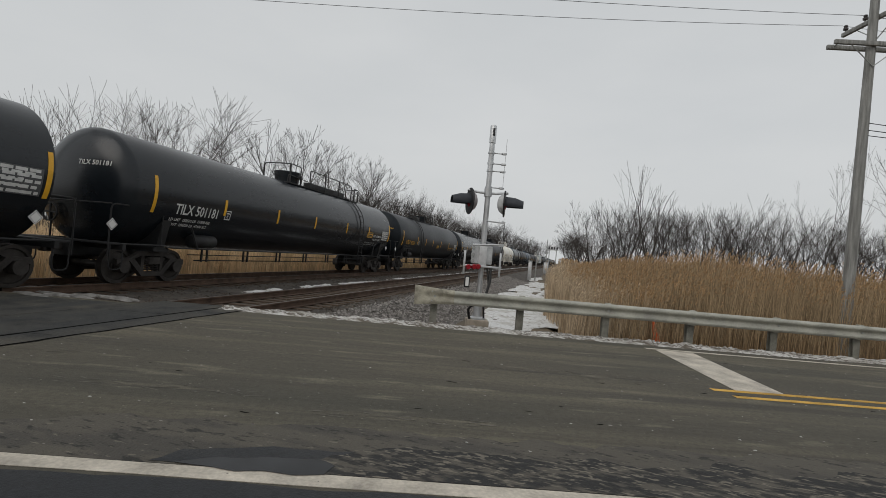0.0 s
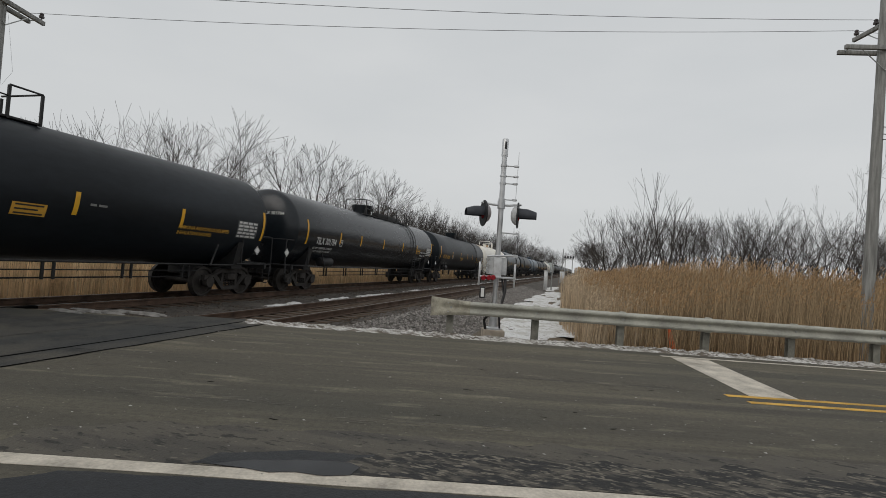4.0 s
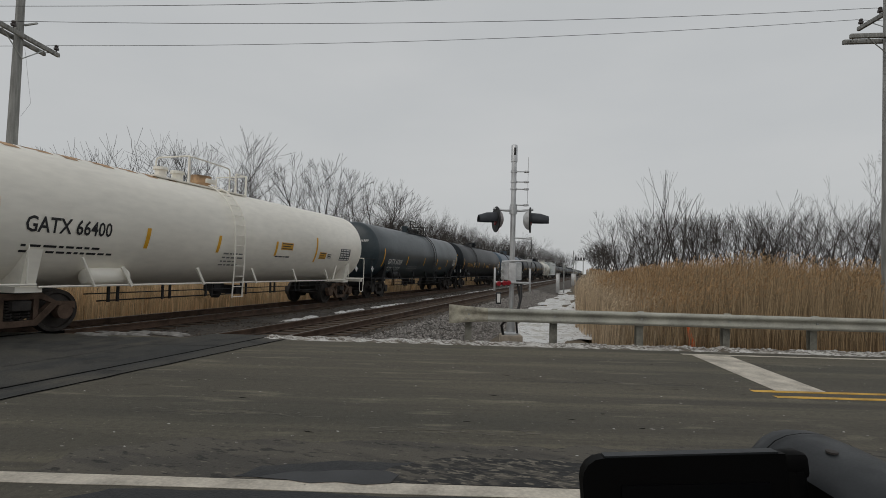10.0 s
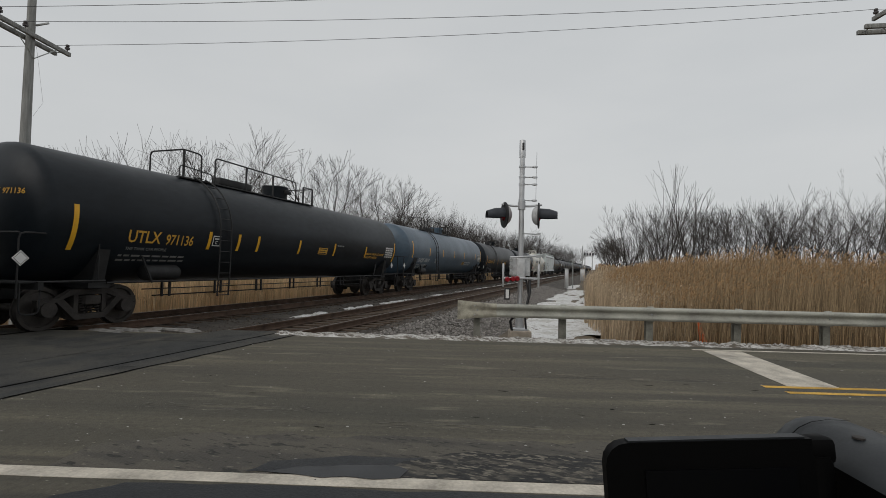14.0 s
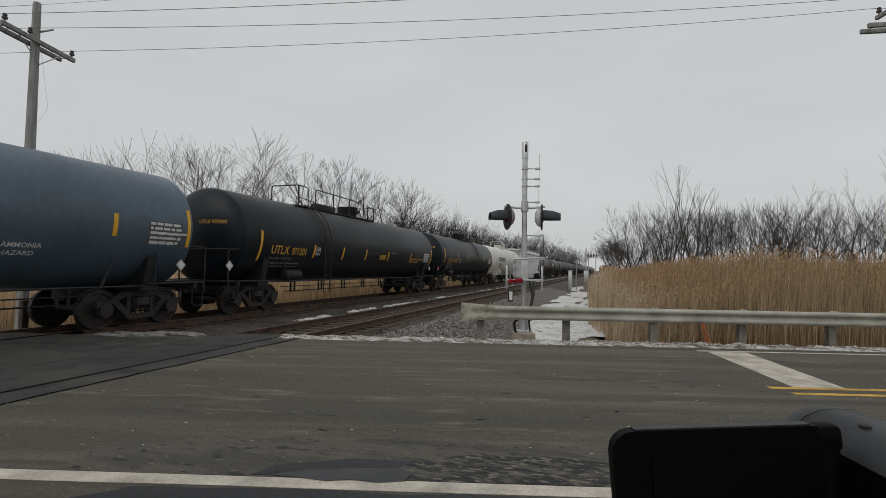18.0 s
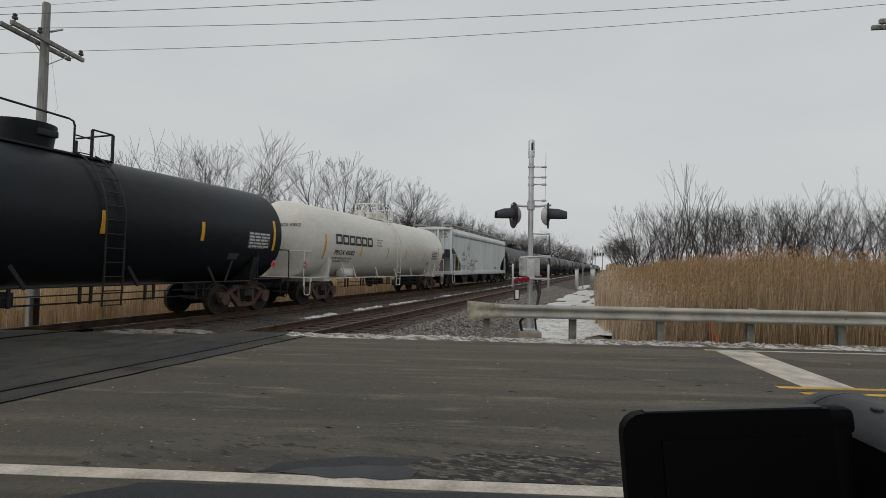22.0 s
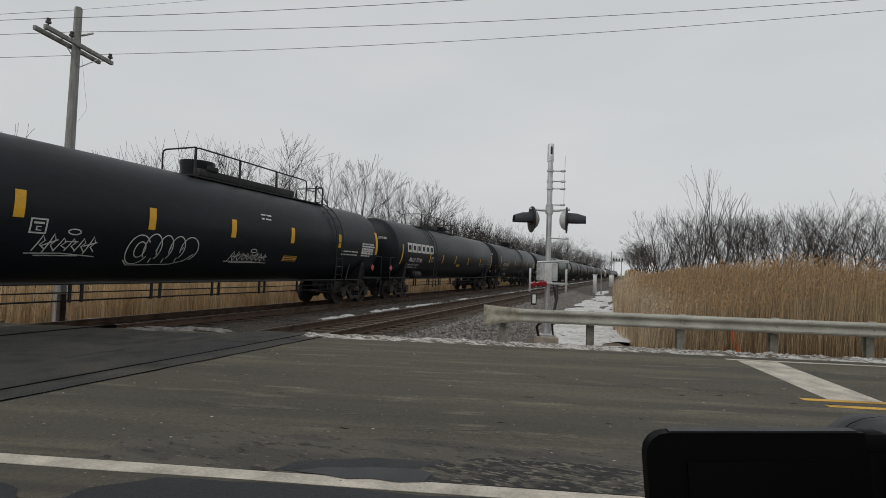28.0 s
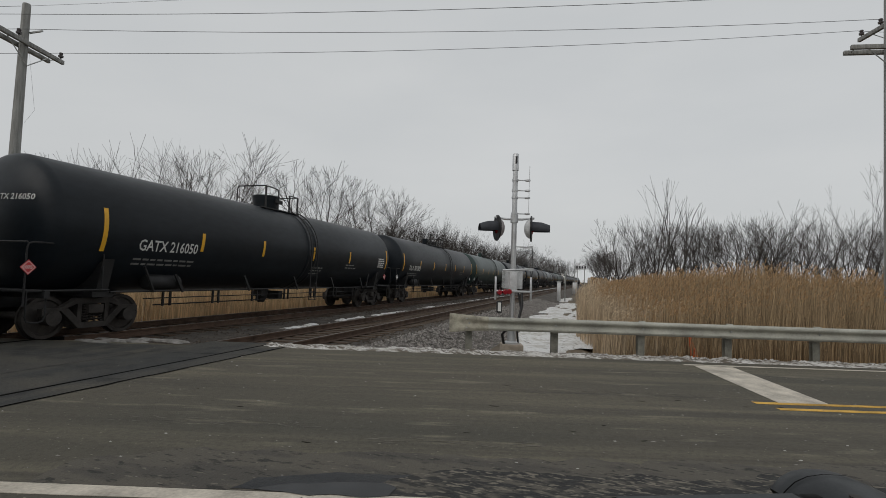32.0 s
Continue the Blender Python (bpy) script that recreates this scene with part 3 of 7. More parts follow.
while kept_u < 10:
    fleck(pits, road(kept_u, pr.uniform(4.6, 10.0)), pr.uniform(0.02, 0.07), pr.uniform(0.006, 0.013), 0.003)
    kept_u += pr.uniform(0.2, 0.5)
pale = Shape()
for u0, u1, n0, k in ((0.9, 3.6, 7.25, 7), (-3.5, -1.5, 5.3, 5), (-1.0, 1.0, 4.9, 4), (-5.2, -3.8, 6.3, 4), (-6.2, -5.0, 5.1, 3)):
    for j in range(k):
        u = u0 + pr.uniform(0, 0.4)
        while u < u1:
            w_ = pr.uniform(0.04, 0.26)
            fleck(pale, road(u + w_, n0 + (j - k / 2) * 0.045), w_ * 0.7, pr.uniform(0.004, 0.012), 0.003 + 0.0004 * (j % 2))
            u += 2.2 * w_ + pr.uniform(0.02, 0.3)
for sh, mat, nm, lb in ((pits, M_FLANGE, "asphalt_pits", "small dark pits in the worn asphalt"), (pale, M_ASPHALT_FLECK, "road_dust", "pale scuffed streaks along the wheel tracks")):
    tagged(solid(nm, sh, mat, lb, "road wear", smooth=0), kind="stuff")
# small loose grit and salt flecks on the road
rg = random.Random(4)
for nm, mat, count, lb in (("grit", M_STONE, 420, "loose grit scattered on the asphalt"), ("salt_flecks", M_SALT, 90, "pale salt flecks scattered on the asphalt")):
    grit = Shape()
    for i in range(count):
        p = road(rg.uniform(-7, 9), 2.6 + 7.6 * rg.random() ** 1.3)
        r = rg.uniform(0.004, 0.014)
        grit.add([(p.x + 1.3 * r * math.cos(a + i) * rg.uniform(0.7, 1.9), p.y + r * math.sin(a + i), 0.001) for a in (0, 1.6, 3.1, 4.7)] + [(p.x, p.y, 0.004 + r * 0.35)], [(0, 1, 4), (1, 2, 4), (2, 3, 4), (3, 0, 4)])
    tagged(solid(nm, grit, mat, lb, "grit"), kind="stuff")

# ---------------------------------------------------------------- tracks
PROFILE = [(-0.07, -0.17), (0.07, -0.17), (0.07, -0.155), (0.012, -0.135), (0.012, -0.045), (0.037, -0.033), (0.037, -0.004), (0.030, 0.0), (-0.030, 0.0), (-0.037, -0.004), (-0.037, -0.033), (-0.012, -0.045), (-0.012, -0.135), (-0.07, -0.155)]
tie_mesh = Shape().box((0, 0, -0.26), (2.55, 0.22, 0.17), bevel=0.012).data("tie", M_TIE)
tie_late = []
for tx, tname in ((NEAR_TRACK, "near"), (FAR_TRACK, "far")):
    track = thing("railway_track", "rusty steel rails on timber ties in ballast", "railway track", "parallel tracks", at=pose(tx, 0, 0))
    for sx in (-GAUGE / 2, GAUGE / 2):
        part("rail", Shape().prism([(sx + a, b) for a, b in PROFILE], -120, 900, "y"), M_RAIL, track)
        part("rail_head", Shape().box((sx, 390, 0.0015), (0.05, 1020, 0.003)), M_RAILHEAD, track, "polished running surface")
    tie_late.append((track, tname))
bed = Shape()
ys = list(np.arange(8.5, 80, 0.5)) + list(np.arange(80, 900, 20))
prof = [(-15.6, -0.75), (-14.2, -0.36), (-13.3, -0.215), (-10.6, -0.215), (-9.6, -0.27), (-8.6, -0.215), (-5.9, -0.215), (-5.2, -0.30), (-3.6, -0.66), (-3.0, -0.70)]
for y in ys:
    for x, z in prof:
        bed.v.append((x + 0.2 * noise.noise((x, y * 0.4, 1)), y, z + 0.05 * noise.noise((x * 2, y * 1.3, 5))))
m_ = len(prof)
bed.f = [(j * m_ + i, j * m_ + i + 1, (j + 1) * m_ + i + 1, (j + 1) * m_ + i) for j in range(len(ys) - 1) for i in range(m_ - 1)]
solid("ballast_bed", bed, M_BALLAST, "grey crushed-stone ballast bank under the tracks", "ballast", kind="stuff")


def bed_z(x):
    for (a, za), (b, zb) in zip(prof, prof[1:]):
        if a <= x <= b:
            return za + (zb - za) * (x - a) / (b - a)
    return -0.7


rs = random.Random(11)
OCT = [(1, 0, 0), (-1, 0, 0), (0, 1, 0), (0, -1, 0), (0, 0, 1), (0, 0, -1)]
OCTF = [(0, 2, 4), (2, 1, 4), (1, 3, 4), (3, 0, 4), (2, 0, 5), (1, 2, 5), (3, 1, 5), (0, 3, 5)]
for nm, mat, count, spans, lb in (("ballast_stones", M_STONE, 12500, ((-5.6, -2.9),), "loose grey crushed ballast stones on the bank"), ("ballast_stones", M_STONE_DARK, 9000, ((-6.4, -5.5), (-8.0, -6.5), (-11.0, -8.1)), "grimy brown ballast stones between the rails")):
    stones = Shape()
    for i in range(count):
        y = 9.6 + 42 * rs.random() ** 1.7
        x = rs.uniform(*rs.choice(spans))
        if y < 10.6 + 0.287 * (x + 3.0):
            continue
        r = rs.uniform(0.022, 0.050) * (1 + y / 60) * (1.0 if mat is M_STONE else 0.85)
        a = rs.uniform(0, 6.3)
        c, s_ = math.cos(a), math.sin(a)
        k = [rs.uniform(0.6, 1.3) for _ in range(6)]
        z = bed_z(x) + (0.01 if mat is M_STONE else -0.005)
        stones.add([(x + r * k[j] * (p[0] * c - p[1] * s_), y + r * k[j] * (p[0] * s_ + p[1] * c), z + r * 0.8 * k[j] * p[2]) for j, p in enumerate(OCT)], OCTF)
    tagged(solid(nm, stones, mat, lb, "ballast", smooth=0), kind="stuff")

# snow: berm along the verge, patches by the service path and between the tracks
def snow_run(name, pts, width, height, seed, label, gap=0.0, mat=None):
    """A lumpy ridge of old snow along a line, thin or broken in places."""
    s = Shape()
    cols = 12
    rows_ = []
    for i, p in enumerate(pts):
        d = (Vector(pts[min(i + 1, len(pts) - 1)]) - Vector(pts[max(i - 1, 0)])).normalized()
        side = Vector((-d.y, d.x, 0))
        x, y, z = p
        k = 0.55 + 0.9 * abs(noise.noise((x * 0.9, y * 0.9, seed)))
        if gap and noise.noise((x * 0.5, y * 0.5, seed + 3)) < gap - 0.5:
            k *= 0.12
        row = []
        for c in range(cols):
            v = 2 * c / (cols - 1) - 1
            q = Vector(p) + side * (width * (0.6 + 0.5 * k) * v * 0.5 + 0.05 * noise.noise((x * 5, y * 5, c * 0.5 + seed)))
            lump = 0.45 + 0.55 * noise.noise((q.x * 3.2, q.y * 3.2, seed)) + 0.75 * abs(noise.noise((q.x * 8, q.y * 8, seed + 2))) + 0.35 * noise.noise((q.x * 19, q.y * 19, seed + 4))
            row.append(q + Vector((0, 0, -0.03 + height * 1.5 * k * max(0.0, 1 - v * v) ** 0.7 * lump)))
        rows_.append(row)
    s.v = [tuple(q) for r in rows_ for q in r]
    s.f = [(j * cols + i, j * cols + i + 1, (j + 1) * cols + i + 1, (j + 1) * cols + i) for j in range(len(pts) - 1) for i in range(cols - 1)]
    return solid(name, s, mat or M_SNOW, label, "snow")


snow_run("snow_bank", [tuple(road(u, 10.80 + 0.1 * noise.noise((u, 1, 1)), 0.0)) for u in np.arange(-3.9, 26, 0.045)], 0.70, 0.075, 1.0, "dirty ploughed snow bank along the road verge", mat=M_SNOW_DIRTY)
snow_run("snow_bank", [tuple(road(u, 11.22, -0.03)) for u in np.arange(-2.8, 14, 0.06)], 0.50, 0.05, 2.0, "dirty ploughed snow bank along the road verge", gap=0.42, mat=M_SNOW_DIRTY)
snow_run("snow_bank", [tuple(road(u, 10.7, -0.02)) for u in np.arange(-40, -11.2, 0.2)], 0.5, 0.10, 3.0, "snow ridge beyond the tracks")
snow_run("snow_bank", [(-14.35 + 0.15 * noise.noise((y * 0.4, 3, 3)), y, max(ground_z(-14.35, y), -0.34) + 0.04) for y in np.arange(7.6, 40, 0.15)], 0.55, 0.09, 6.0, "thin snow ridge beside the far track", gap=0.3)
snow_run("snow_strip", [(-9.6 + 0.12 * noise.noise((y * 0.3, 2, 2)), y, -0.245) for y in np.arange(14, 150, 0.2)], 0.48, 0.06, 5.0, "broken strip of snow between the tracks", gap=0.56)
snow_run("snow_strip", [(-15.0 + 0.4 * smooth01(9, 14, y), y, max(ground_z(-15.0, y), -0.42) + 0.05) for y in np.arange(-2, 60, 0.2)], 1.5, 0.10, 7.0, "strip of snow beyond the far track")
for i, (x, y, rx, ry) in enumerate(((-1.35, 16.6, 1.0, 2.2), (-1.75, 22.5, 1.25, 3.6), (-0.7, 19.2, 0.8, 2.4), (-2.3, 18.6, 0.5, 1.4), (-0.8, 26.5, 0.55, 3.0), (-2.1, 29.5, 1.25, 4.4), (-2.6, 37.5, 1.2, 5.0), (-1.1, 36, 0.4, 4.0), (-2.3, 48, 1.0, 6.0), (-3.2, 62, 0.9, 7.0), (-1.35, 13.7, 1.0, 0.75), (0.0, 13.3, 0.8, 0.4))):
    solid("snow_patch", blob(x, y, rx, ry, max(ground_z(x, y), -0.70) + 0.02, i * 1.7, rough=0.45, dome=0.06), M_SNOW, "melting snow patch on the service path", "snow")
for i, (x, y) in enumerate(((-9.75, 8.35), (-9.3, 8.75), (-10.1, 8.0), (-8.8, 8.85))):
    solid("snow_patch", blob(x, y, 0.46, 0.13, 0.008, 3 + i * 2.3, rough=0.9, dome=0.03), M_SLUSH, "lump of dirty slush on the crossing", "snow")


# ---------------------------------------------------------------- guardrail
def guardrail():
    g = thing("guardrail", "weathered galvanised steel guardrail beside the road", "guardrail", at=Matrix.Translation((-2.60, 10.80, 0)) @ pose(0, 0, 0, 0, 0, 15.6))
    wave = [(0.0, 0.738), (0.03, 0.735), (0.078, 0.705), (0.088, 0.68), (0.080, 0.655), (0.014, 0.612), (0.006, 0.59), (0.014, 0.568), (0.080, 0.525), (0.088, 0.50), (0.078, 0.475), (0.03, 0.445), (0.0, 0.442)]
    t_ = 0.006
    outline = [(-a, b) for a, b in wave] + [(-a + t_, b) for a, b in reversed(wave)]
    for k in range(11):
        b = Shape().prism(outline, 0.34 if k == 0 else -0.18 + k * 3.81, -0.18 + (k + 1) * 3.81 + 0.16, "x")
        b.v = [(x, y - (0.004 if k % 2 else 0.0), z) for x, y, z in b.v]
        part("beam", b, M_GALV_OLD, g)
    shoe = Shape()
    rows_ = []
    for i in range(9):
        q = i / 8
        ring = []
        for a, b in wave:
            flat = 0.02
            d = a * q + flat * (1 - q)
            ring.append((-0.44 + 0.86 * q, -d - 0.010, 0.59 + (b - 0.59) * (1.03 + 0.42 * (1 - q) ** 1.5)))
        rows_.append(ring)
    shoe.v = [p for r in rows_ for p in r] + [(p[0], p[1] + 0.012, p[2]) for r in rows_ for p in r]
    n = len(wave)
    o = 9 * n
    for j in range(8):
        for i in range(n - 1):
            shoe.f += [(j * n + i, j * n + i + 1, (j + 1) * n + i + 1, (j + 1) * n + i), (o + j * n + i, o + (j + 1) * n + i, o + (j + 1) * n + i + 1, o + j * n + i + 1)]
    shoe.f += [(i, o + i, o + i + 1, i + 1) for i in range(n - 1)]
    part("end_shoe", shoe, M_SHOE, g, "flattened dented end terminal")
    for k in range(21):
        x = k * 1.905
        post = part("post", Shape().box((x, 0.21, 0.03), (0.15, 0.010, 1.30)).box((x, 0.155, 0.03), (0.008, 0.10, 1.30)).box((x, 0.10, 0.03), (0.15, 0.010, 1.30)), M_POST, g)
        part("blockout", Shape().box((x, 0.05, 0.59), (0.12, 0.10, 0.33), bevel=0.01), M_GALV_OLD, g)
        part("bolt", Shape().lathe([(-0.035, 0.022), (-0.012, 0.024), (0.02, 0.012)], (x, -0.0, 0.59), "y", 8), M_GALV, g)
        if k % 2 == 0:
            for dz in (-0.1, 0.1):
                part("bolt", Shape().lathe([(-0.08, 0.012), (-0.06, 0.016)], (x - 0.06, 0.0, 0.59 + dz), "y", 8), M_GALV, g)
    return g


guardrail()


# ---------------------------------------------------------------- crossing signal
def crossing_signal():
    g = thing("crossing_signal", "aluminium railway crossing signal mast with hooded flashing lamps", "railway signal", at=Matrix.Translation((-1.98, 12.9, -0.12)) @ pose(0, 0, 0, 0, 0, ROAD))
    part("foundation", Shape().box((0, 0, -0.25), (0.55, 0.55, 0.62), bevel=0.03), M_CONCRETE, g, "low stained concrete foundation")
    part("base_casting", Shape().lathe([(0.06, 0.22), (0.10, 0.22), (0.13, 0.13), (0.45, 0.095), (0.5, 0.085)], n=16, axis="z"), M_ALU, g)
    part("mast", Shape().lathe([(0.45, 0.068), (4.62, 0.068)], n=20, axis="z"), M_ALU, g)
    cap = Shape().lathe([(4.55, 0.085), (4.60, 0.085), (4.98, 0.082), (5.0, 0.07)], n=20, axis="z")
    part("mast_cap", cap, M_ALU, g)
    part("cap_slot", Shape().box((0.01, -0.080, 4.82), (0.055, 0.02, 0.20), bevel=0.009), M_BLACK, g, "dark oval slot")
    for z in (4.30, 4.03, 3.84, 3.42):
        br = part("sign_bracket", Shape().tube([(0.05, 0, z), (0.32, 0.0, z)], 0.016, 8).lathe([(z - 0.028, 0.03), (z - 0.018, 0.07), (z + 0.018, 0.07), (z + 0.028, 0.03)], (0.33, 0, 0), "z", 12), M_ALU, g)
        part("clamp", Shape().lathe([(z - 0.025, 0.085), (z + 0.025, 0.085)], n=16, axis="z"), M_ALU, g)
    part("thin_rod", Shape().tube([(0.36, -0.02, 3.40), (0.37, -0.02, 4.68)], 0.007, 6), M_ALU, g)
    part("lamp_arm", Shape().tube([(-0.52, 0, 3.31), (-0.2, 0, 3.27), (0.2, 0, 3.27), (0.52, 0, 3.31)], 0.03, 10), M_ALU, g)
    part("arm_hub", Shape().lathe([(3.18, 0.10), (3.38, 0.10)], n=16, axis="z"), M_ALU, g)
    for sx, yaw in ((-1, 12), (1, -12)):
        turn = pose(sx * 0.46, -0.02, 3.03, 0, 0, yaw)
        back = Shape().lathe([(0.0, 0.02), (0.0, 0.335), (0.02, 0.34), (0.035, 0.33), (0.036, 0.03)], axis="x", n=28)
        back.v = [(-sx * x, y, z) for x, y, z in back.v]
        lamp = part("lamp", back, M_BLACK, g, "black round lamp background and housing")
        lamp.matrix_basis = turn
        hood = Shape()
        n = 20
        for a_, r, dz in ((0.0, 0.19, 0.0), (0.25, 0.18, -0.01), (0.46, 0.13, -0.03)):
            for k in range(n):
                th = math.pi * (-0.12 + 1.24 * k / (n - 1))
                hood.v.append((sx * a_, r * math.cos(th), r * math.sin(th) + dz))
        for j in range(2):
            hood.f += [(j * n + k, j * n + k + 1, (j + 1) * n + k + 1, (j + 1) * n + k) for k in range(n - 1)]
        hood.v += [(x, y * 0.95, z * 0.95) for x, y, z in hood.v]
        o = 3 * n
        for j in range(2):
            hood.f += [(o + j * n + k, o + (j + 1) * n + k, o + (j + 1) * n + k + 1, o + j * n + k + 1) for k in range(n - 1)]
        hood.f += [(2 * n + k, 2 * n + k + 1, o + 2 * n + k + 1, o + 2 * n + k) for k in range(n - 1)]
        part("hood", hood, M_HOOD, lamp)
        part("lens", Shape().lathe([(0.0, 0.15), (sx * 0.02, 0.14), (sx * 0.04, 0.06)], axis="x", n=24), M_REDLENS, lamp, "dark red round lens")
        part("rear_cover", Shape().lathe([(-sx * 0.04, 0.26), (-sx * 0.09, 0.245), (-sx * 0.15, 0.19), (-sx * 0.19, 0.11), (-sx * 0.20, 0.02)], axis="x", n=24), M_PINKISH if sx < 0 else M_CAST, lamp, "pale grey rear cover with red tint" if sx < 0 else "pale grey rear cover")
    part("lower_arm", Shape().tube([(0.0, -0.05, 2.56), (0.42, -0.05, 2.54)], 0.018, 8).box((0.45, -0.05, 2.55), (0.08, 0.08, 0.06)), M_ALU, g)
    part("drop_cable", Shape().tube([(0.48, -0.05, 2.53), (0.49, -0.05, 1.9), (0.47, -0.05, 1.72)], 0.009, 6), M_CABLE, g)
    part("gate_arm_stub", Shape().tube([(-0.28, -0.1, 1.93), (0.46, -0.1, 1.98)], 0.026, 8).box((0.44, -0.1, 1.97), (0.12, 0.07, 0.07)), M_ALU, g)
    part("mechanism_box", Shape().box((0.0, 0.16, 1.69), (0.50, 0.36, 0.46), bevel=0.02), M_CAST, g, "grey gate mechanism cabinet")
    for dz in (-0.17, 0.0, 0.17):
        part("hinge_knob", Shape().lathe([(-0.10, 0.045), (-0.06, 0.05)], (-0.25, 0, 1.69 + dz), "y", 10), M_GALV, g)
    part("cross_bar", Shape().box((0.0, -0.16, 1.40), (0.96, 0.045, 0.05), bevel=0.008), M_ALU, g, "pale grey cross bar")
    for x in (-0.46, 0.44):
        part("guard_post", Shape().box((x, -0.16, 1.47), (0.05, 0.05, 0.60), bevel=0.008), M_ALU, g, "pale grey guard post")
    part("mast_bracket", Shape().box((0.0, -0.08, 1.66), (0.20, 0.10, 0.50), bevel=0.015), M_CAST, g)
    for x in (-0.36, -0.22, -0.12):
        part("counter_lamp", Shape().lathe([(-0.36, 0.05), (-0.30, 0.075), (-0.22, 0.07)], (x, 0, 1.40 - 0.1 * abs(x)), "y", 16), M_REDLENS, g, "small round red lamp")
    part("junction_box", Shape().box((-0.36, -0.22, 1.0), (0.13, 0.12, 0.30), bevel=0.01), M_BLACK, g)
    part("junction_cover", Shape().box((-0.36, -0.285, 1.0), (0.08, 0.01, 0.22)), M_PLACARD_W, g)
    part("cable", Shape().tube([(0.22, -0.12, 1.36), (0.22, -0.2, 1.05), (0.14, -0.26, 0.72), (-0.02, -0.28, 0.50), (-0.20, -0.24, 0.40), (-0.26, -0.14, 0.30), (-0.20, -0.1, 0.02)], 0.035, 8), M_CABLE, g, "thick black looping cable")
    part("cable", Shape().tube([(0.14, -0.06, 1.36), (0.20, -0.16, 0.95), (0.10, -0.2, 0.55), (0.16, -0.1, 0.02)], 0.025, 8), M_CABLE, g)
    return g


crossing_signal()


# ---------------------------------------------------------------- poles and wires
def crossarm(pole, z, along, length, pins, twin=False):
    """A timber arm with insulators; returns the wire points in the pole's space."""
    a = Vector((math.cos(radians(along)), math.sin(radians(along)), 0))
    s = Vector((-a.y, a.x, 0))
    rot = Matrix.Rotation(radians(along), 3, "Z")
    arm = part("crossarm", Shape().box(tuple(s * -0.16 + Vector((0, 0, z))), (length, 0.09, 0.12), rot, bevel=0.008), M_WOODPOLE, pole)
    if twin:
        part("crossarm", Shape().box(tuple(s * 0.16 - a * 0.06 + Vector((0, 0, z - 0.02))), (length * 0.94, 0.09, 0.12), rot, bevel=0.008), M_WOODPOLE, pole)
        for e in (-0.42, 0.42):
            part("spacer_bolt", Shape().tube([s * -0.2 + a * e * length + Vector((0, 0, z)), s * 0.2 + a * e * length + Vector((0, 0, z))], 0.014, 6), M_GALV, pole)
    for e in (-1, 1):
        part("brace", Shape().tube([s * -0.17 + a * e * length * 0.3 + Vector((0, 0, z - 0.05)), s * -0.14 + Vector((0, 0, z - 0.62))], 0.014, 6), M_GALV, pole)
    tops = []
    for p in pins:
        q = s * -0.16 + a * p + Vector((0, 0, z + 0.06))
        ins = part("insulator", Shape().lathe([(q.z, 0.02), (q.z + 0.07, 0.02), (q.z + 0.07, 0.065), (q.z + 0.12, 0.07), (q.z + 0.14, 0.04), (q.z + 0.17, 0.055), (q.z + 0.20, 0.05), (q.z + 0.22, 0.02)], (q.x, q.y, 0), "z", 12), M_INSUL, pole)
        tops.append(q + Vector((0, 0, 0.2)))
    return tops


def utility_pole(at, height, lean=(0, 0)):
    p = thing("utility_pole", "weathered grey timber utility pole with crossarm", "utility pole", "roadside pole line", at=Matrix.Translation(at) @ pose(0, 0, 0, lean[0], lean[1], 0))
    part("shaft", Shape().lathe([(-1.0, 0.155), (3.0, 0.145), (height - 0.05, 0.10), (height, 0.085)], n=16, axis="z"), M_WOODPOLE, p)
    return p


ACROSS = ROAD + 90
LP, RP = Vector((-15.33, 9.56, -0.7)), Vector((7.72, 16.48, -0.75))
left_pole = utility_pole(LP, 9.58)
la = [LP + q for q in crossarm(left_pole, 8.42, ACROSS, 2.44, (-1.12, -0.35, 1.12), True)]
left_top = LP + Vector((0, 0, 9.52))
part("guy_wire", Shape().tube([(0.1, 0.1, 8.2), (0.25, 0.25, 6.6), (0.12, 0.1, 6.2)], 0.0025, 5), M_WIRE, left_pole)
part("pin_bracket", Shape().box((0.3, 0.1, 8.78), (0.5, 0.04, 0.04)), M_GALV, left_pole)
right_pole = utility_pole(RP, 12.0, lean=(0, 0.6))
ra = [RP + q for q in crossarm(right_pole, 9.92, ACROSS, 2.44, (-1.12, 0.45, 1.12))]
crossarm(right_pole, 9.08, ROAD - 8, 2.1, (0.95, 0.7), True)
right_top = RP + Vector((0, 0, 11.95))
fl = LP - U * 46 + Vector((0, 0, 0.0))
far_left = utility_pole(fl, 9.35)
fa = [fl + q for q in crossarm(far_left, 8.42, ACROSS, 2.44, (-1.12, -0.35, 1.12))]
fr = RP + U * 45
far_right = utility_pole(fr, 11.0)
ga = [fr + q for q in crossarm(far_right, 10.12, ACROSS, 2.44, (-1.12, 0.45, 1.12))]


def wire(a, b, sag, r=0.009):
    pts = [a + (b - a) * k / 16 - Vector((0, 0, sag * 4 * (k / 16) * (1 - k / 16))) for k in range(17)]
    return tagged(new("power_line", Shape().tube(pts, r, 5).data("power_line", M_WIRE)), "thin dark overhead power line between poles", "power line", "overhead wires")


for chain in ((fa, la, 0.35), (la, ra, 0.22), (ra, ga, 0.35)):
    for p, q in zip(chain[0], chain[1]):
        wire(p, q, chain[2], 0.007)
wire(fl + Vector((0, 0, 9.3)), left_top, 0.5, 0.006)
wire(left_top, right_top, 0.2, 0.004)
wire(right_top, fr + Vector((0, 0, 10.7)), 0.4, 0.006)
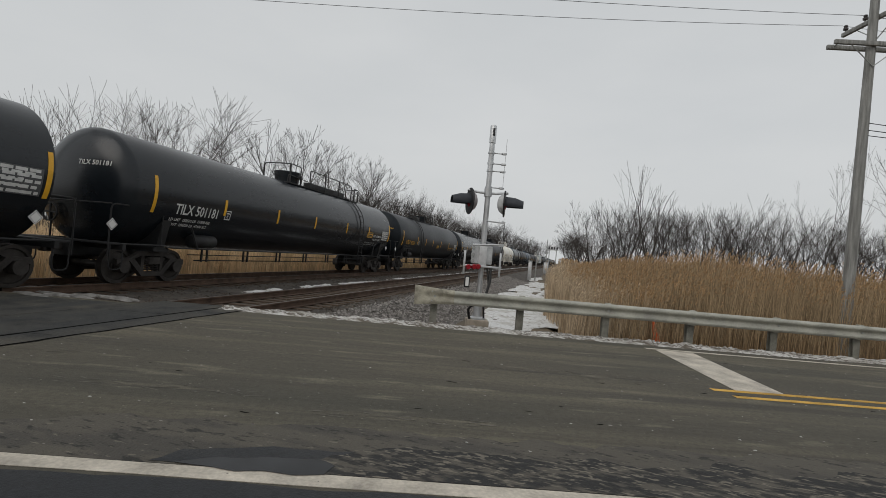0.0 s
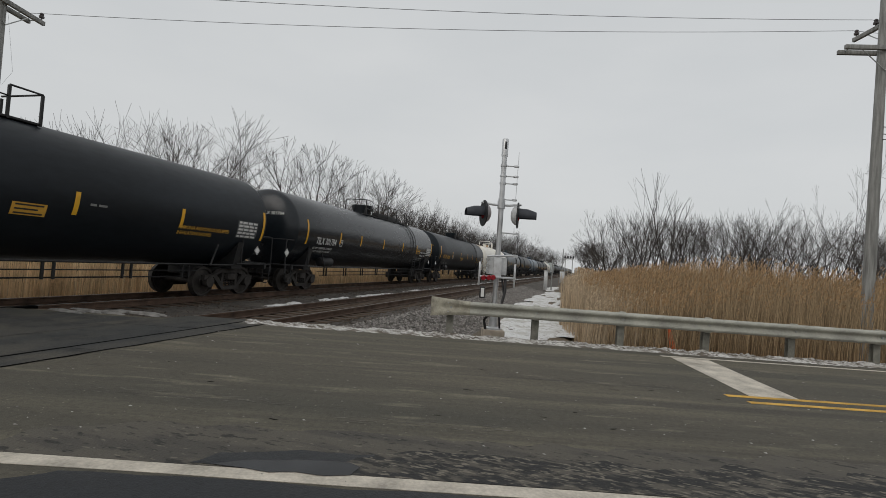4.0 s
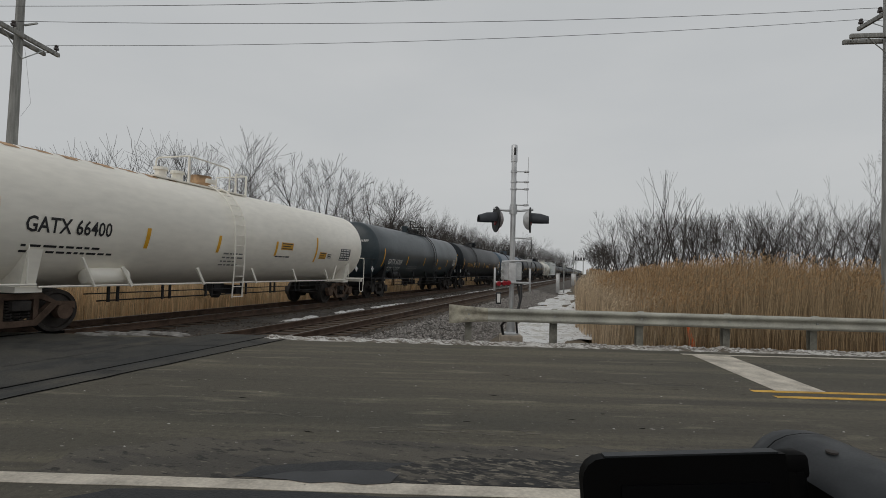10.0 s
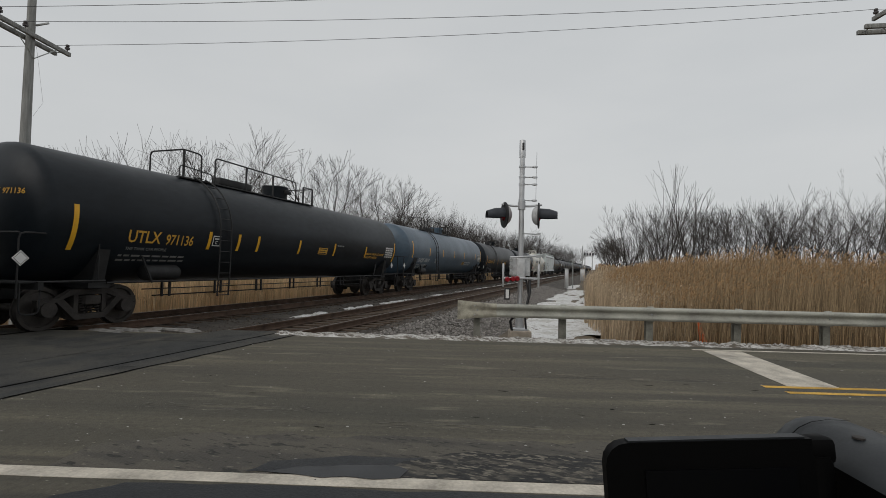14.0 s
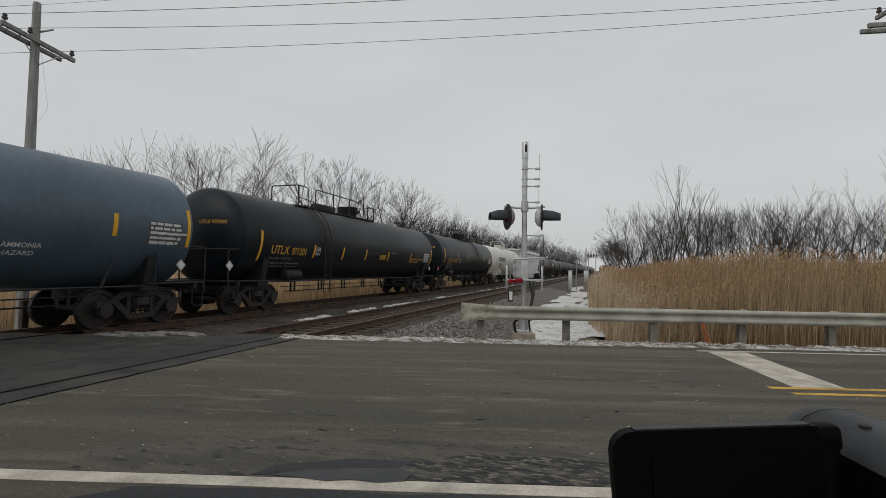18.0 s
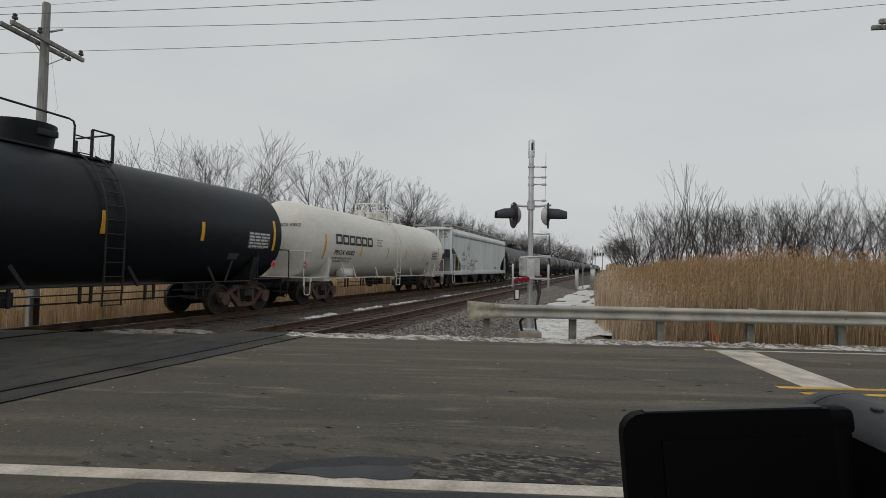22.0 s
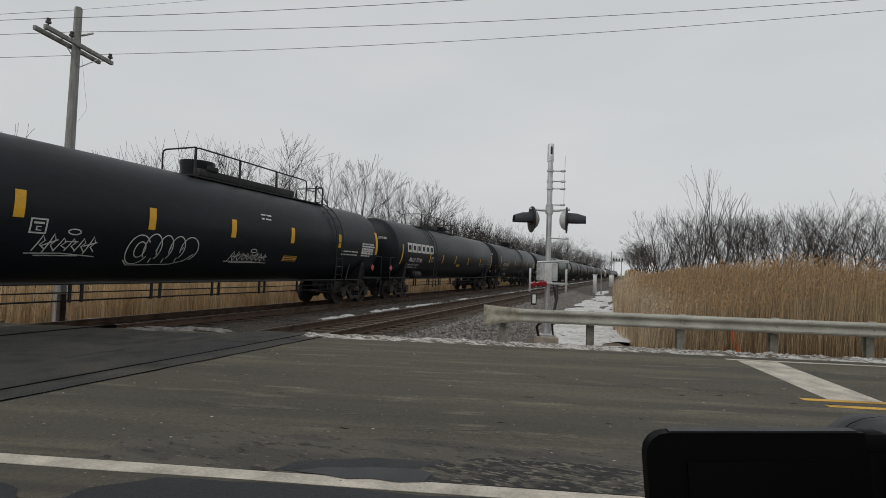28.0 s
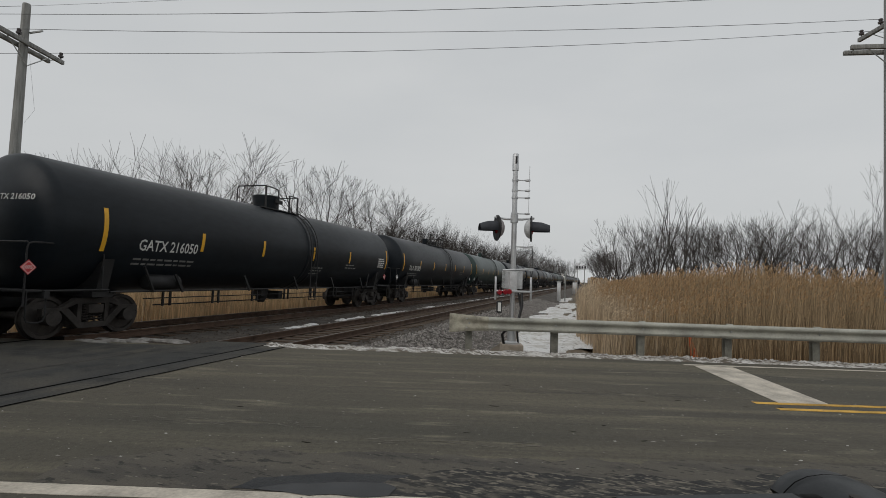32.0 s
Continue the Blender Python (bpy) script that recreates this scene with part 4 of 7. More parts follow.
for dz, e in ((6.9, -0.4), (6.7, -0.9), (6.55, -1.4)):
    q = RP + Vector((0.1, -0.1, dz))
    wire(q, q + U * 40 + N * e * 3 + Vector((0, 0, -0.3)), 0.5, 0.012)


# small things along the verge
def cone_marker(at, h):
    c = thing("marker_cone", "bright orange plastic marker cone at the reed edge", "traffic cone", at=Matrix.Translation(at) @ pose(0, 0, 0, 4, -13, 0))
    part("cone", Shape().lathe([(0.0, 0.11), (0.02, 0.11), (0.03, 0.09), (h, 0.03), (h + 0.02, 0.025)], n=16, axis="z"), M_CONE, c)
    part("base", Shape().box((0, 0, 0.0), (0.26, 0.26, 0.03), bevel=0.01), M_CONE, c)
    return c


cone_marker((2.45, 13.75, -0.25), 0.55)
cone_marker((-15.9, 7.1, -0.3), 0.4)
for x, y, h in ((-14.2, 8.9, 1.0), (-15.2, 7.6, 0.6)):
    tagged(new("marker_post", Shape().box((x, y, -0.45 + h / 2), (0.16, 0.16, h), bevel=0.02).data("marker_post", M_WOODPOST)), "short dark timber post beyond the track", "post")

# far railway equipment beside the tracks
def far_gantry():
    g = thing("signal_bridge", "grey steel cantilever signal structure far along the tracks", "railway signal", at=pose(-4.0, 178, -0.6))
    for dx in (-1.2, 1.2):
        part("column", Shape().box((dx, 0, 3.3), (0.28, 0.4, 6.6)), M_GALV, g)
    part("beam", Shape().box((0, 0, 6.7), (3.6, 0.6, 0.35)), M_GALV, g)
    for dx in (-1.3, -0.4, 0.5, 1.4):
        part("signal_head", Shape().box((dx, -0.3, 7.3), (0.55, 0.3, 0.9), bevel=0.05), M_BLACK, g)
    part("handrail", Shape().tube([(-1.8, 0, 7.9), (1.8, 0, 7.9)], 0.05, 6), M_GALV, g)
    return g


far_gantry()


def relay_case(at, h, w_):
    g = thing("relay_case", "pale grey metal relay case by the tracks", "equipment cabinet", at=Matrix.Translation(at))
    part("body", Shape().box((0, 0, h / 2), (w_, w_, h), bevel=0.03), M_ALU, g)
    part("roof", Shape().box((0, 0, h + 0.03), (w_ + 0.15, w_ + 0.15, 0.08), bevel=0.02), M_GALV, g)
    part("door", Shape().box((0, -w_ / 2 - 0.01, h / 2), (w_ * 0.8, 0.03, h * 0.85), bevel=0.01), M_ALU, g)
    return g


relay_case((-3.6, 57, -0.7), 2.2, 0.40)
relay_case((-3.2, 96, -0.7), 2.2, 0.8)
pl = thing("small_pole", "slim pale metal pole beside the service path", "pole", at=pose(-2.9, 56, -0.7))
part("shaft", Shape().lathe([(0, 0.07), (3.4, 0.06)], n=8, axis="z"), M_GALV, pl)
pl = thing("small_pole", "slim pale metal pole beside the service path", "pole", at=pose(-4.0, 118, -0.7))
part("shaft", Shape().lathe([(0, 0.12), (7.5, 0.10)], n=8, axis="z"), M_GALV, pl)


# ---------------------------------------------------------------- reeds
def reeds(name, spots, label, mats=None, plumed=0.7):
    """Dry reeds as one mass: thin upright stalks with a few narrow leaves, and drooping feathery plumes."""
    st, lo, pm = Shape(), Shape(), Shape()
    r = random.Random(len(spots))
    for x, y, z, h, wd in spots:
        a = r.gauss(0, 0.5)
        c, s = math.cos(a) * wd, math.sin(a) * wd
        lx, ly = r.gauss(0.035, 0.05) * h, r.gauss(0, 0.05) * h
        p1, p2 = (x + lx * 0.25, y + ly * 0.25, z + h * 0.45), (x + lx, y + ly, z + h)
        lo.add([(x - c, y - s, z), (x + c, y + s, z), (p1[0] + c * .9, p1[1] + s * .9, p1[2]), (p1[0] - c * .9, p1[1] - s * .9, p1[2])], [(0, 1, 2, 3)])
        st.add([(p1[0] - c * .9, p1[1] - s * .9, p1[2]), (p1[0] + c * .9, p1[1] + s * .9, p1[2]), (p2[0] + c * .5, p2[1] + s * .5, p2[2]), (p2[0] - c * .5, p2[1] - s * .5, p2[2])], [(0, 1, 2, 3)])
        if r.random() < 0.75:
            k = r.uniform(0.25, 0.8)
            b = (x + lx * k * k, y + ly * k * k, z + h * k)
            d = r.uniform(0, 6.28)
            ll = r.uniform(0.10, 0.2) * h
            e = (b[0] + math.cos(d) * ll * 0.35, b[1] + math.sin(d) * ll * 0.35, b[2] + ll)
            st.add([(b[0] - c * .7, b[1] - s * .7, b[2]), (b[0] + c * .7, b[1] + s * .7, b[2]), e], [(0, 1, 2)])
        if r.random() < plumed:
            d = r.gauss(0.3, 0.9)
            ph = r.uniform(0.16, 0.28)
            pw = wd * 1.5 + 0.004
            for k in range(3):
                f = r.uniform(-0.15, 0.45)
                b = (p2[0] + math.cos(d) * ph * 0.25 * f, p2[1] + math.sin(d) * ph * 0.25 * f, p2[2] + ph * f)
                e = d + r.gauss(0, 0.7)
                ll = ph * r.uniform(0.4, 0.7)
                q = (b[0] + math.cos(e) * ll * 0.55, b[1] + math.sin(e) * ll * 0.55, b[2] + ll * r.uniform(0.0, 0.75))
                mid = ((b[0] + q[0]) / 2, (b[1] + q[1]) / 2, (b[2] + q[2]) / 2 + ll * 0.22)
                pm.add([b, (mid[0] + pw * .5, mid[1], mid[2] - pw), q, (mid[0] - pw * .5, mid[1], mid[2] + pw * 0.6)], [(0, 1, 2, 3)])
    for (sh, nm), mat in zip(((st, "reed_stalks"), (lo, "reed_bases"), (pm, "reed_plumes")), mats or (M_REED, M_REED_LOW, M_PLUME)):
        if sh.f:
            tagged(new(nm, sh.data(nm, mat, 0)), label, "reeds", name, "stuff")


rr_ = random.Random(21)
spots = []


def reed_edge(y):
    return 0.35 - 0.9 * smooth01(13, 22, y) + 0.35 * noise.noise((y * 0.5, 4, 0))


while len(spots) < 36000:
    y = 12.6 + 46 * rr_.random() ** 2.4
    x = reed_edge(y) + (34 * rr_.random() ** 1.35)
    n = -x * U.y + y * U.x
    if n < 12.3 + 0.4 * noise.noise((x * 0.7, 0, 3)):
        continue
    edge = smooth01(-0.2, 4.6, x - reed_edge(y)) * 0.36 + 0.68
    front = 0.80 + 0.20 * smooth01(12.2, 15.5, n)
    h = (2.75 + 0.28 * noise.noise((x * 0.3, y * 0.3, 8)) + rr_.uniform(-0.32, 0.22)) * edge * front
    spots.append((x, y, ground_z(x, y) - 0.02, h * rr_.choice((1, 1, 1, 0.93, 0.86)), 0.0034 + 0.00016 * y))
def rim(q):
    return q[0] - reed_edge(q[1]) < 1.1 + 0.7 * math.sin(q[0] * 40 + q[1] * 17)


reeds("reed bed", [q for q in spots if not rim(q)], "tall dry tan reeds with feathery brown plumes")
reeds("reed bed", [q for q in spots if rim(q)], "bleached dry reeds at the edge of the service path", (M_REED_PALE, M_REED_PALE, M_REED_PALE), 0.25)
spots = []
while len(spots) < 2600:
    y = 55 + 220 * rr_.random() ** 1.5
    x = reed_edge(y) + 0.2 + 26 * rr_.random() ** 1.8
    spots.append((x, y, -0.87, 2.7 + rr_.uniform(-0.4, 0.3), 0.035 + 0.0005 * y))
reeds("reed bed", spots, "distant dry tan reeds along the tracks", (M_REED_PALE, M_REED_PALE, M_PLUME))
spots = []
while len(spots) < 13000:
    y = 2 + 75 * rr_.random() ** 1.3
    x = -16.2 - 9 * rr_.random() ** 2.0 + 0.4 * noise.noise((y * 0.6, 1, 1))
    n = -x * U.y + y * U.x
    if 0 < n < 12.2:
        continue
    spots.append((x, y, ground_z(x, y) - 0.02, 2.0 + 0.3 * noise.noise((x * 0.3, y * 0.3, 8)) + rr_.uniform(-0.25, 0.2), 0.010 + 0.0004 * y))
reeds("reed bed beyond the tracks", spots, "pale dry reeds beyond the far track", (M_REED_FAR, M_REED_FAR, M_REED_FAR), 0.3)


# ---------------------------------------------------------------- bare trees
def bare_tree(seed, stems, lean, levels, angle, ratio, trunk, up, shoots, pale, label, thick=0.012, wide=0.5):
    """A leafless tree, 9 m tall, that forks again and again: stems and limbs in one part, twigs in another."""
    r = random.Random(seed)
    wood, twigs = Shape(), Shape()

    def grow(p, d, length, rad, level):
        steps = 4 if level == 0 else (3 if level < 3 else 2)
        pts, rads, dirs, q = [p], [rad], [d], p
        for i in range(steps):
            d = (d + Vector((r.gauss(0, 0.11), r.gauss(0, 0.11), up * (1.1 - d.z)))).normalized()
            q = q + d * length / steps
            pts.append(q)
            dirs.append(d)
            rads.append(max(0.0078, rad * (1 - 0.25 * (i + 1) / steps)))
        (wood if level <= 2 else twigs).tube(pts, rads, (7, 5, 4, 3, 3, 3, 3, 3, 3)[level], cap=False)
        if level >= levels:
            return
        spin = r.uniform(0, math.tau)

        def off(base, tilt, turn):
            e1 = base.orthogonal().normalized()
            e2 = base.cross(e1)
            return (base * math.cos(tilt) + (e1 * math.cos(turn) + e2 * math.sin(turn)) * math.sin(tilt)).normalized()
        k = 3 if level > 0 and r.random() < wide * 0.5 else 2
        for i in range(k):
            tilt = angle * (r.uniform(0.25, 0.6) if i == 0 else r.uniform(0.75, 1.2))
            grow(q, off(d, tilt, spin + i * math.tau / k + r.uniform(-0.4, 0.4)), length * ratio * r.uniform(0.78, 1.12), rads[-1] * (0.80 if i == 0 else 0.60), level + 1)
        for i in range(r.randint(*shoots) if level else max(0, shoots[0] - 1)):
            f = r.uniform(0.35, 0.92)
            seg = min(steps - 1, int(f * steps))
            o = pts[seg] + (pts[seg + 1] - pts[seg]) * (f * steps - seg)
            grow(o, off(dirs[seg], angle * r.uniform(1.0, 1.5), r.uniform(0, math.tau)), length * ratio * r.uniform(0.5, 0.8), rads[seg] * 0.45, min(levels, level + 2))

    for i in range(stems):
        a = i * math.tau / stems + r.uniform(-0.5, 0.5)
        ln = r.uniform(*lean)
        o = 0.22 if stems > 1 else 0.0
        grow(Vector((math.cos(a) * o, math.sin(a) * o, -0.4)), Vector((math.cos(a) * ln, math.sin(a) * ln, 1)).normalized(), trunk * r.uniform(0.75, 1.15), 9.0 * thick * r.uniform(0.8, 1.1), 0)
    k = 9.0 / max(v[2] for v in wood.v + twigs.v)
    for sh in (wood, twigs):
        sh.v = [(x * k, y * k, z * k) for x, y, z in sh.v]
    t = thing("bare_tree", label, "tree", "bare winter trees")
    part("trunk", wood, M_BARK_PALE if pale else M_BARK, t)
    part("crown", twigs, M_TWIG, t)
    return t


kinds = [
    bare_tree(211, 1, (0.0, 0.05), 6, 0.42, 0.80, 3.2, 0.09, (1, 2), False, "leafless winter tree with an oval crown of twigs", 0.017),
    bare_tree(202, 1, (0.0, 0.03), 5, 0.34, 0.80, 4.2, 0.11, (1, 2), True, "slender leafless tree with rising branches", 0.011, 0.2),
    bare_tree(203, 6, (0.05, 0.40), 4, 0.36, 0.80, 2.8, 0.09, (1, 2), False, "leafless multi-stemmed shrub fanning upward", 0.010),
    bare_tree(214, 1, (0.0, 0.06), 4, 0.30, 0.92, 2.4, 0.13, (0, 1), False, "tall sparse leafless tree with long bare forked limbs", 0.019, 0.7),
    bare_tree(225, 1, (0.08, 0.18), 6, 0.50, 0.83, 2.8, 0.07, (0, 1), True, "leafless winter tree with wide open limbs", 0.017, 0.4),
    bare_tree(206, 3, (0.05, 0.30), 5, 0.40, 0.80, 2.8, 0.08, (1, 2), False, "leafless multi-stemmed tree with a rounded crown", 0.013),
]
rt = random.Random(5)
plan = []


def plant(az, dist, el, kind):
    """A tree at a bearing left of the tracks' direction, so tall that its top reaches el degrees."""
    a = radians(az)
    plan.append((-dist * math.sin(a), dist * math.cos(a), dist * math.tan(radians(el)) + 2.5, kind))


# left of the tracks: open trees, then lower growth
for az, d, el, k in ((49.6, 36, 13.4, 2), (47.9, 39, 12.6, 1), (45.4, 38, 13.0, 5), (42.8, 44, 11.8, 0), (40.2, 42, 13.7, 4), (37.5, 52, 10.8, 5), (34.0, 56, 11.7, 3), (33.0, 60, 10.6, 1), (30.8, 60, 12.5, 0), (28.6, 70, 10.8, 4), (26.6, 74, 10.0, 5), (24.0, 76, 10.4, 0), (22.4, 84, 9.7, 1), (21.2, 88, 9.4, 0), (19.6, 95, 7.8, 5), (54.2, 40, 10.3, 5), (52.6, 42, 9.2, 3), (58, 40, 9.0, 0), (62, 36, 11.0, 0), (66, 42, 9.5, 5)):
    plant(az, d, el, k)
for i in range(84):
    az = 2.2 + 40 * ((i + rt.random()) / 84) ** 1.3
    d = min(520, 21.0 / math.sin(radians(az)) * rt.uniform(1.05, 1.5))
    plant(az, d, float(np.interp(az, (2, 8, 14, 18, 24, 34, 44), (2.3, 4.2, 5.8, 6.6, 6.6, 6.6, 6.4))) * rt.uniform(0.82, 1.03), rt.choice((0, 2, 5, 5, 1)))
for i in range(46):
    az = 2.6 + 22 * ((i + rt.random()) / 46) ** 1.2
    plant(az, min(480, 21.5 / math.sin(radians(az)) * rt.uniform(1.2, 1.9)), float(np.interp(az, (2, 8, 14, 24), (1.9, 3.6, 4.9, 5.6))) * rt.uniform(0.75, 1.0), rt.choice((5, 2, 5, 0)))
for i in range(12):
    plant(44 + 22 * (i + rt.random()) / 12, rt.uniform(34, 46), rt.uniform(5.5, 8.0), rt.choice((2, 5, 0)))
# right of the tracks, behind the reeds
for az, d, el, k in ((-6.3, 46, 11.5, 3), (-8.9, 45, 11.8, 3), (-22.6, 38, 12.7, 1), (-24.9, 40, 13.4, 1), (-26.9, 40, 12.4, 4), (-29.6, 40, 10.3, 1), (-34, 40, 11.0, 4), (-38, 40, 10.0, 1)):
    plant(az, d, el, k)
for i in range(58):
    az = -(2.0 + 45 * (i + rt.random()) / 58)
    el = float(np.interp(-az, (0.5, 0.9, 2.3, 4.3, 8, 12.6, 15, 16.8, 18.5, 20.5, 22, 30, 46), (4.5, 5.4, 6.3, 7.0, 7.0, 7.6, 7.7, 7.1, 7.2, 7.3, 6.2, 5.8, 5.8)))
    plant(az, rt.uniform(50, 60) if i % 3 else rt.uniform(60, 75), el * rt.uniform(0.88, 1.05), rt.choice((5, 2, 5, 0, 5)))
for i in range(22):
    az = -rt.uniform(0.4, 3.0)
    plant(az, rt.uniform(90, 420), rt.uniform(2.2, 4.2), rt.choice((0, 2, 4, 5)))
used = set()
for x, y, h, k in plan:
    m = Matrix.Translation((x, y, -0.85)) @ pose(0, 0, 0, 0, 0, rt.uniform(0, 360))
    ob = kinds[k] if k not in used else copy_thing(kinds[k], m)
    used.add(k)
    slim = {1: 0.72, 3: 0.62}.get(k, 1.0)
    ob.matrix_basis = m @ Matrix.Diagonal((slim * h / 9 * rt.uniform(0.85, 1.05), slim * h / 9 * rt.uniform(0.85, 1.05), h / 9, 1))

# unseen trees added behind the camera, to darken what the tanks reflect
for i in range(46):
    a = radians(-62 - 230 * (i + rt.random()) / 46)
    d = rt.uniform(34, 60)
    m = Matrix.Translation((-d * math.sin(a), d * math.cos(a), -0.85)) @ pose(0, 0, 0, 0, 0, rt.uniform(0, 360))
    if -d * math.sin(a) > -3:
        copy_thing(kinds[rt.choice((0, 2, 5))], m)
# dense unseen mass added there too, so tank sides mirror less bright horizon
woods = Shape()
for i in range(2600):
    a = radians(-62 - 118 * rt.random())
    d = rt.uniform(44, 58)
    x, y, t_ = -d * math.sin(a), d * math.cos(a), rt.uniform(4, 9.5)
    b_ = rt.uniform(0, 3.14)
    cx, cy = 0.16 * math.cos(b_), 0.16 * math.sin(b_)
    woods.add([(x - cx, y - cy, -0.9), (x + cx, y + cy, -0.9), (x + cx * 0.3 + rt.gauss(0, 0.6), y + rt.gauss(0, 0.6), t_)], [(0, 1, 2)])
tagged(new("woods", woods.data("woods", M_TWIG, 0)), "unseen leafless woods added to darken tank reflections", "woods", "", "stuff")

# low brush and far woods as one mass
brush = Shape()
rb = random.Random(8)
for i in range(1500):
    if rb.random() < 0.84:
        az = rb.uniform(3, 66)
        d = min(600, 20.5 / math.sin(radians(az)) * rb.uniform(1.0, 1.7))
        top = rb.uniform(0.35, 1.0) * (3.5 + d * 0.01)
    else:
        az, d = -rb.uniform(0.5, 46), rb.uniform(48, 90)
        if az > -3:
            d = rb.uniform(80, 420)
        top = rb.uniform(0.3, 1.0) * (3.0 + d * 0.01)
    x, y = -d * math.sin(radians(az)), d * math.cos(radians(az))
    for j in range(3):
        a = rb.uniform(0, 6.28)
        e = (x + math.cos(a) * top * 0.25, y + math.sin(a) * top * 0.25, -0.9 + top)
        w_ = 0.012 + d * 0.0002
        brush.add([(x - w_, y, -0.9), (x + w_, y, -0.9), e], [(0, 1, 2)])
        mx, mz = (x + e[0]) / 2, -0.9 + top * 0.5
        for q in range(3):
            a2 = rb.uniform(0, 6.28)
            brush.add([(mx - w_ * .6, (y + e[1]) / 2, mz), (mx + w_ * .6, (y + e[1]) / 2, mz), (mx + math.cos(a2) * top * 0.2, (y + e[1]) / 2 + math.sin(a2) * top * 0.2, mz + top * rb.uniform(0.2, 0.45))], [(0, 1, 2)])
tagged(new("brush", brush.data("brush", M_TWIG, 0)), "tangled leafless brush under the trees", "brush", "", "stuff")


# ---------------------------------------------------------------- train
R_T, Z_T = 1.52, 2.46                          # tank radius and axis height over the rail
WHEEL_R = 0.457

wheel_prof = [(-0.085, 0.06), (-0.085, 0.14), (-0.055, 0.16), (-0.035, 0.36), (-0.075, 0.38), (-0.075, 0.455), (0.055, WHEEL_R), (0.06, 0.48), (0.075, 0.482), (0.078, 0.40), (0.045, 0.36), (0.03, 0.16), (0.06, 0.14), (0.06, 0.06)]


def wheelset_meshes():
    w_ = Shape()
    for e in (-1, 1):
        w_.lathe([(e * 0.755 - e * a, r) for a, r in wheel_prof][::-e], axis="x", n=28)
    w_.lathe([(-0.80, 0.08), (0.80, 0.08)], axis="x", n=12)
    caps = Shape()
    for e in (-1, 1):
        caps.lathe([(e * 1.06, 0.115), (e * 1.13, 0.115), (e * 1.15, 0.09)][::e], axis="x", n=14)
        for k in range(3):
            a = k * math.tau / 3
            caps.box((e * 1.155, 0.065 * math.cos(a), 0.065 * math.sin(a)), (0.03, 0.035, 0.035))
    tread = Shape()
    for e in (-1, 1):
        tread.lathe([(e * 0.835, 0.452), (e * 0.836, 0.405)][::1], axis="x", n=28, cap=False)
    return w_.data("wheelset", M_WHEEL), caps.data("bearing_cap", M_TRUCK), tread.data("wheel_rim", M_TREAD)


WHEELSET, CAPS, RIM = wheelset_meshes()


def sideframe_shape(e):
    s = Shape()
    x0, x1 = (0.93, 1.07) if e > 0 else (-1.07, -0.93)
    s.prism([(-1.12, 0.50), (-1.12, 0.66), (-0.72, 0.68), (-0.42, 0.86), (0.42, 0.86), (0.72, 0.68), (1.12, 0.66), (1.12, 0.50), (0.98, 0.58), (0.80, 0.58), (0.40, 0.74), (-0.40, 0.74), (-0.80, 0.58), (-0.98, 0.58)], x0, x1)
    s.prism([(-0.74, 0.60), (-0.34, 0.20), (0.34, 0.20), (0.74, 0.60), (0.60, 0.66), (0.27, 0.32), (-0.27, 0.32), (-0.60, 0.66)], x0 + 0.01 * e, x1 + 0.012 * e)
    for y in (-0.32, 0.32):
        s.box(((x0 + x1) / 2, y, 0.53), (0.12, 0.10, 0.45))
    for y in (-0.89, 0.89):
        s.lathe([(x0 - 0.01, 0.165), (x1 + 0.03, 0.165)] if e > 0 else [(x0 - 0.03, 0.165), (x1 + 0.01, 0.165)], (0, y, 0.457), "x", 18)
    return s


FRAME_L, FRAME_R = sideframe_shape(-1).data("sideframe", M_TRUCK), sideframe_shape(1).data("sideframe", M_TRUCK)
FRAME_RUST = sideframe_shape(1).data("sideframe", M_TRUCK_RUST)
spring = Shape()
spring.tube([(0.07 * math.cos(k * 0.9), 0.07 * math.sin(k * 0.9), 0.34 + k * 0.0085) for k in range(42)], 0.017, 5)
SPRING = spring.data("spring", M_TRUCK)
BOLSTER = Shape().box((0, 0, 0.62), (2.3, 0.36, 0.20), bevel=0.02).box((0, 0, 0.76), (0.5, 0.5, 0.12)).box((0, 0.62, 0.45), (1.7, 0.08, 0.10)).box((0, -0.62, 0.45), (1.7, 0.08, 0.10)).data("truck", M_TRUCK)
wheel_keys = []


def truck(car, y, rust=False, spin=True):
    t = part("truck", BOLSTER, None, car)
    t.matrix_basis = pose(0, y, 0)
    part("sideframe", FRAME_L, None, t)
    part("sideframe", FRAME_RUST if rust else FRAME_R, None, t, "rust-brown cast sideframe" if rust else "")
    for e in (-1, 1):
        for y_ in (-0.16, 0.0, 0.16):
            part("spring", SPRING, None, t).matrix_basis = pose(e * 1.0, y_, 0)
        ws = part("wheelset", WHEELSET, None, t)
        ws.matrix_basis = pose(0, e * 0.89, WHEEL_R)
        if spin:
            wheel_keys.append((ws, e * 0.89))
    return t


def bent(points, r=0.016, k=6):
    """A handrail tube with rounded corners."""
    out = [Vector(points[0])]
    for a, b, c in zip(points, points[1:], points[2:]):
        a, b, c = Vector(a), Vector(b), Vector(c)
        e = min(0.12, (a - b).length * 0.4, (c - b).length * 0.4)
        p, q = b + (a - b).normalized() * e, b + (c - b).normalized() * e
        out += [p, (p + q) / 4 + b / 2, q]
    out.append(Vector(points[-1]))
    return Shape().tube(out, r, k)


def on_tank(y, arc, off=0.008, r=R_T):
    """A point of the shell: along the car, and arc metres above the widest line of the near side."""
    th = arc / r
    return ((r + off) * math.cos(th), y, Z_T + (r + off) * math.sin(th))


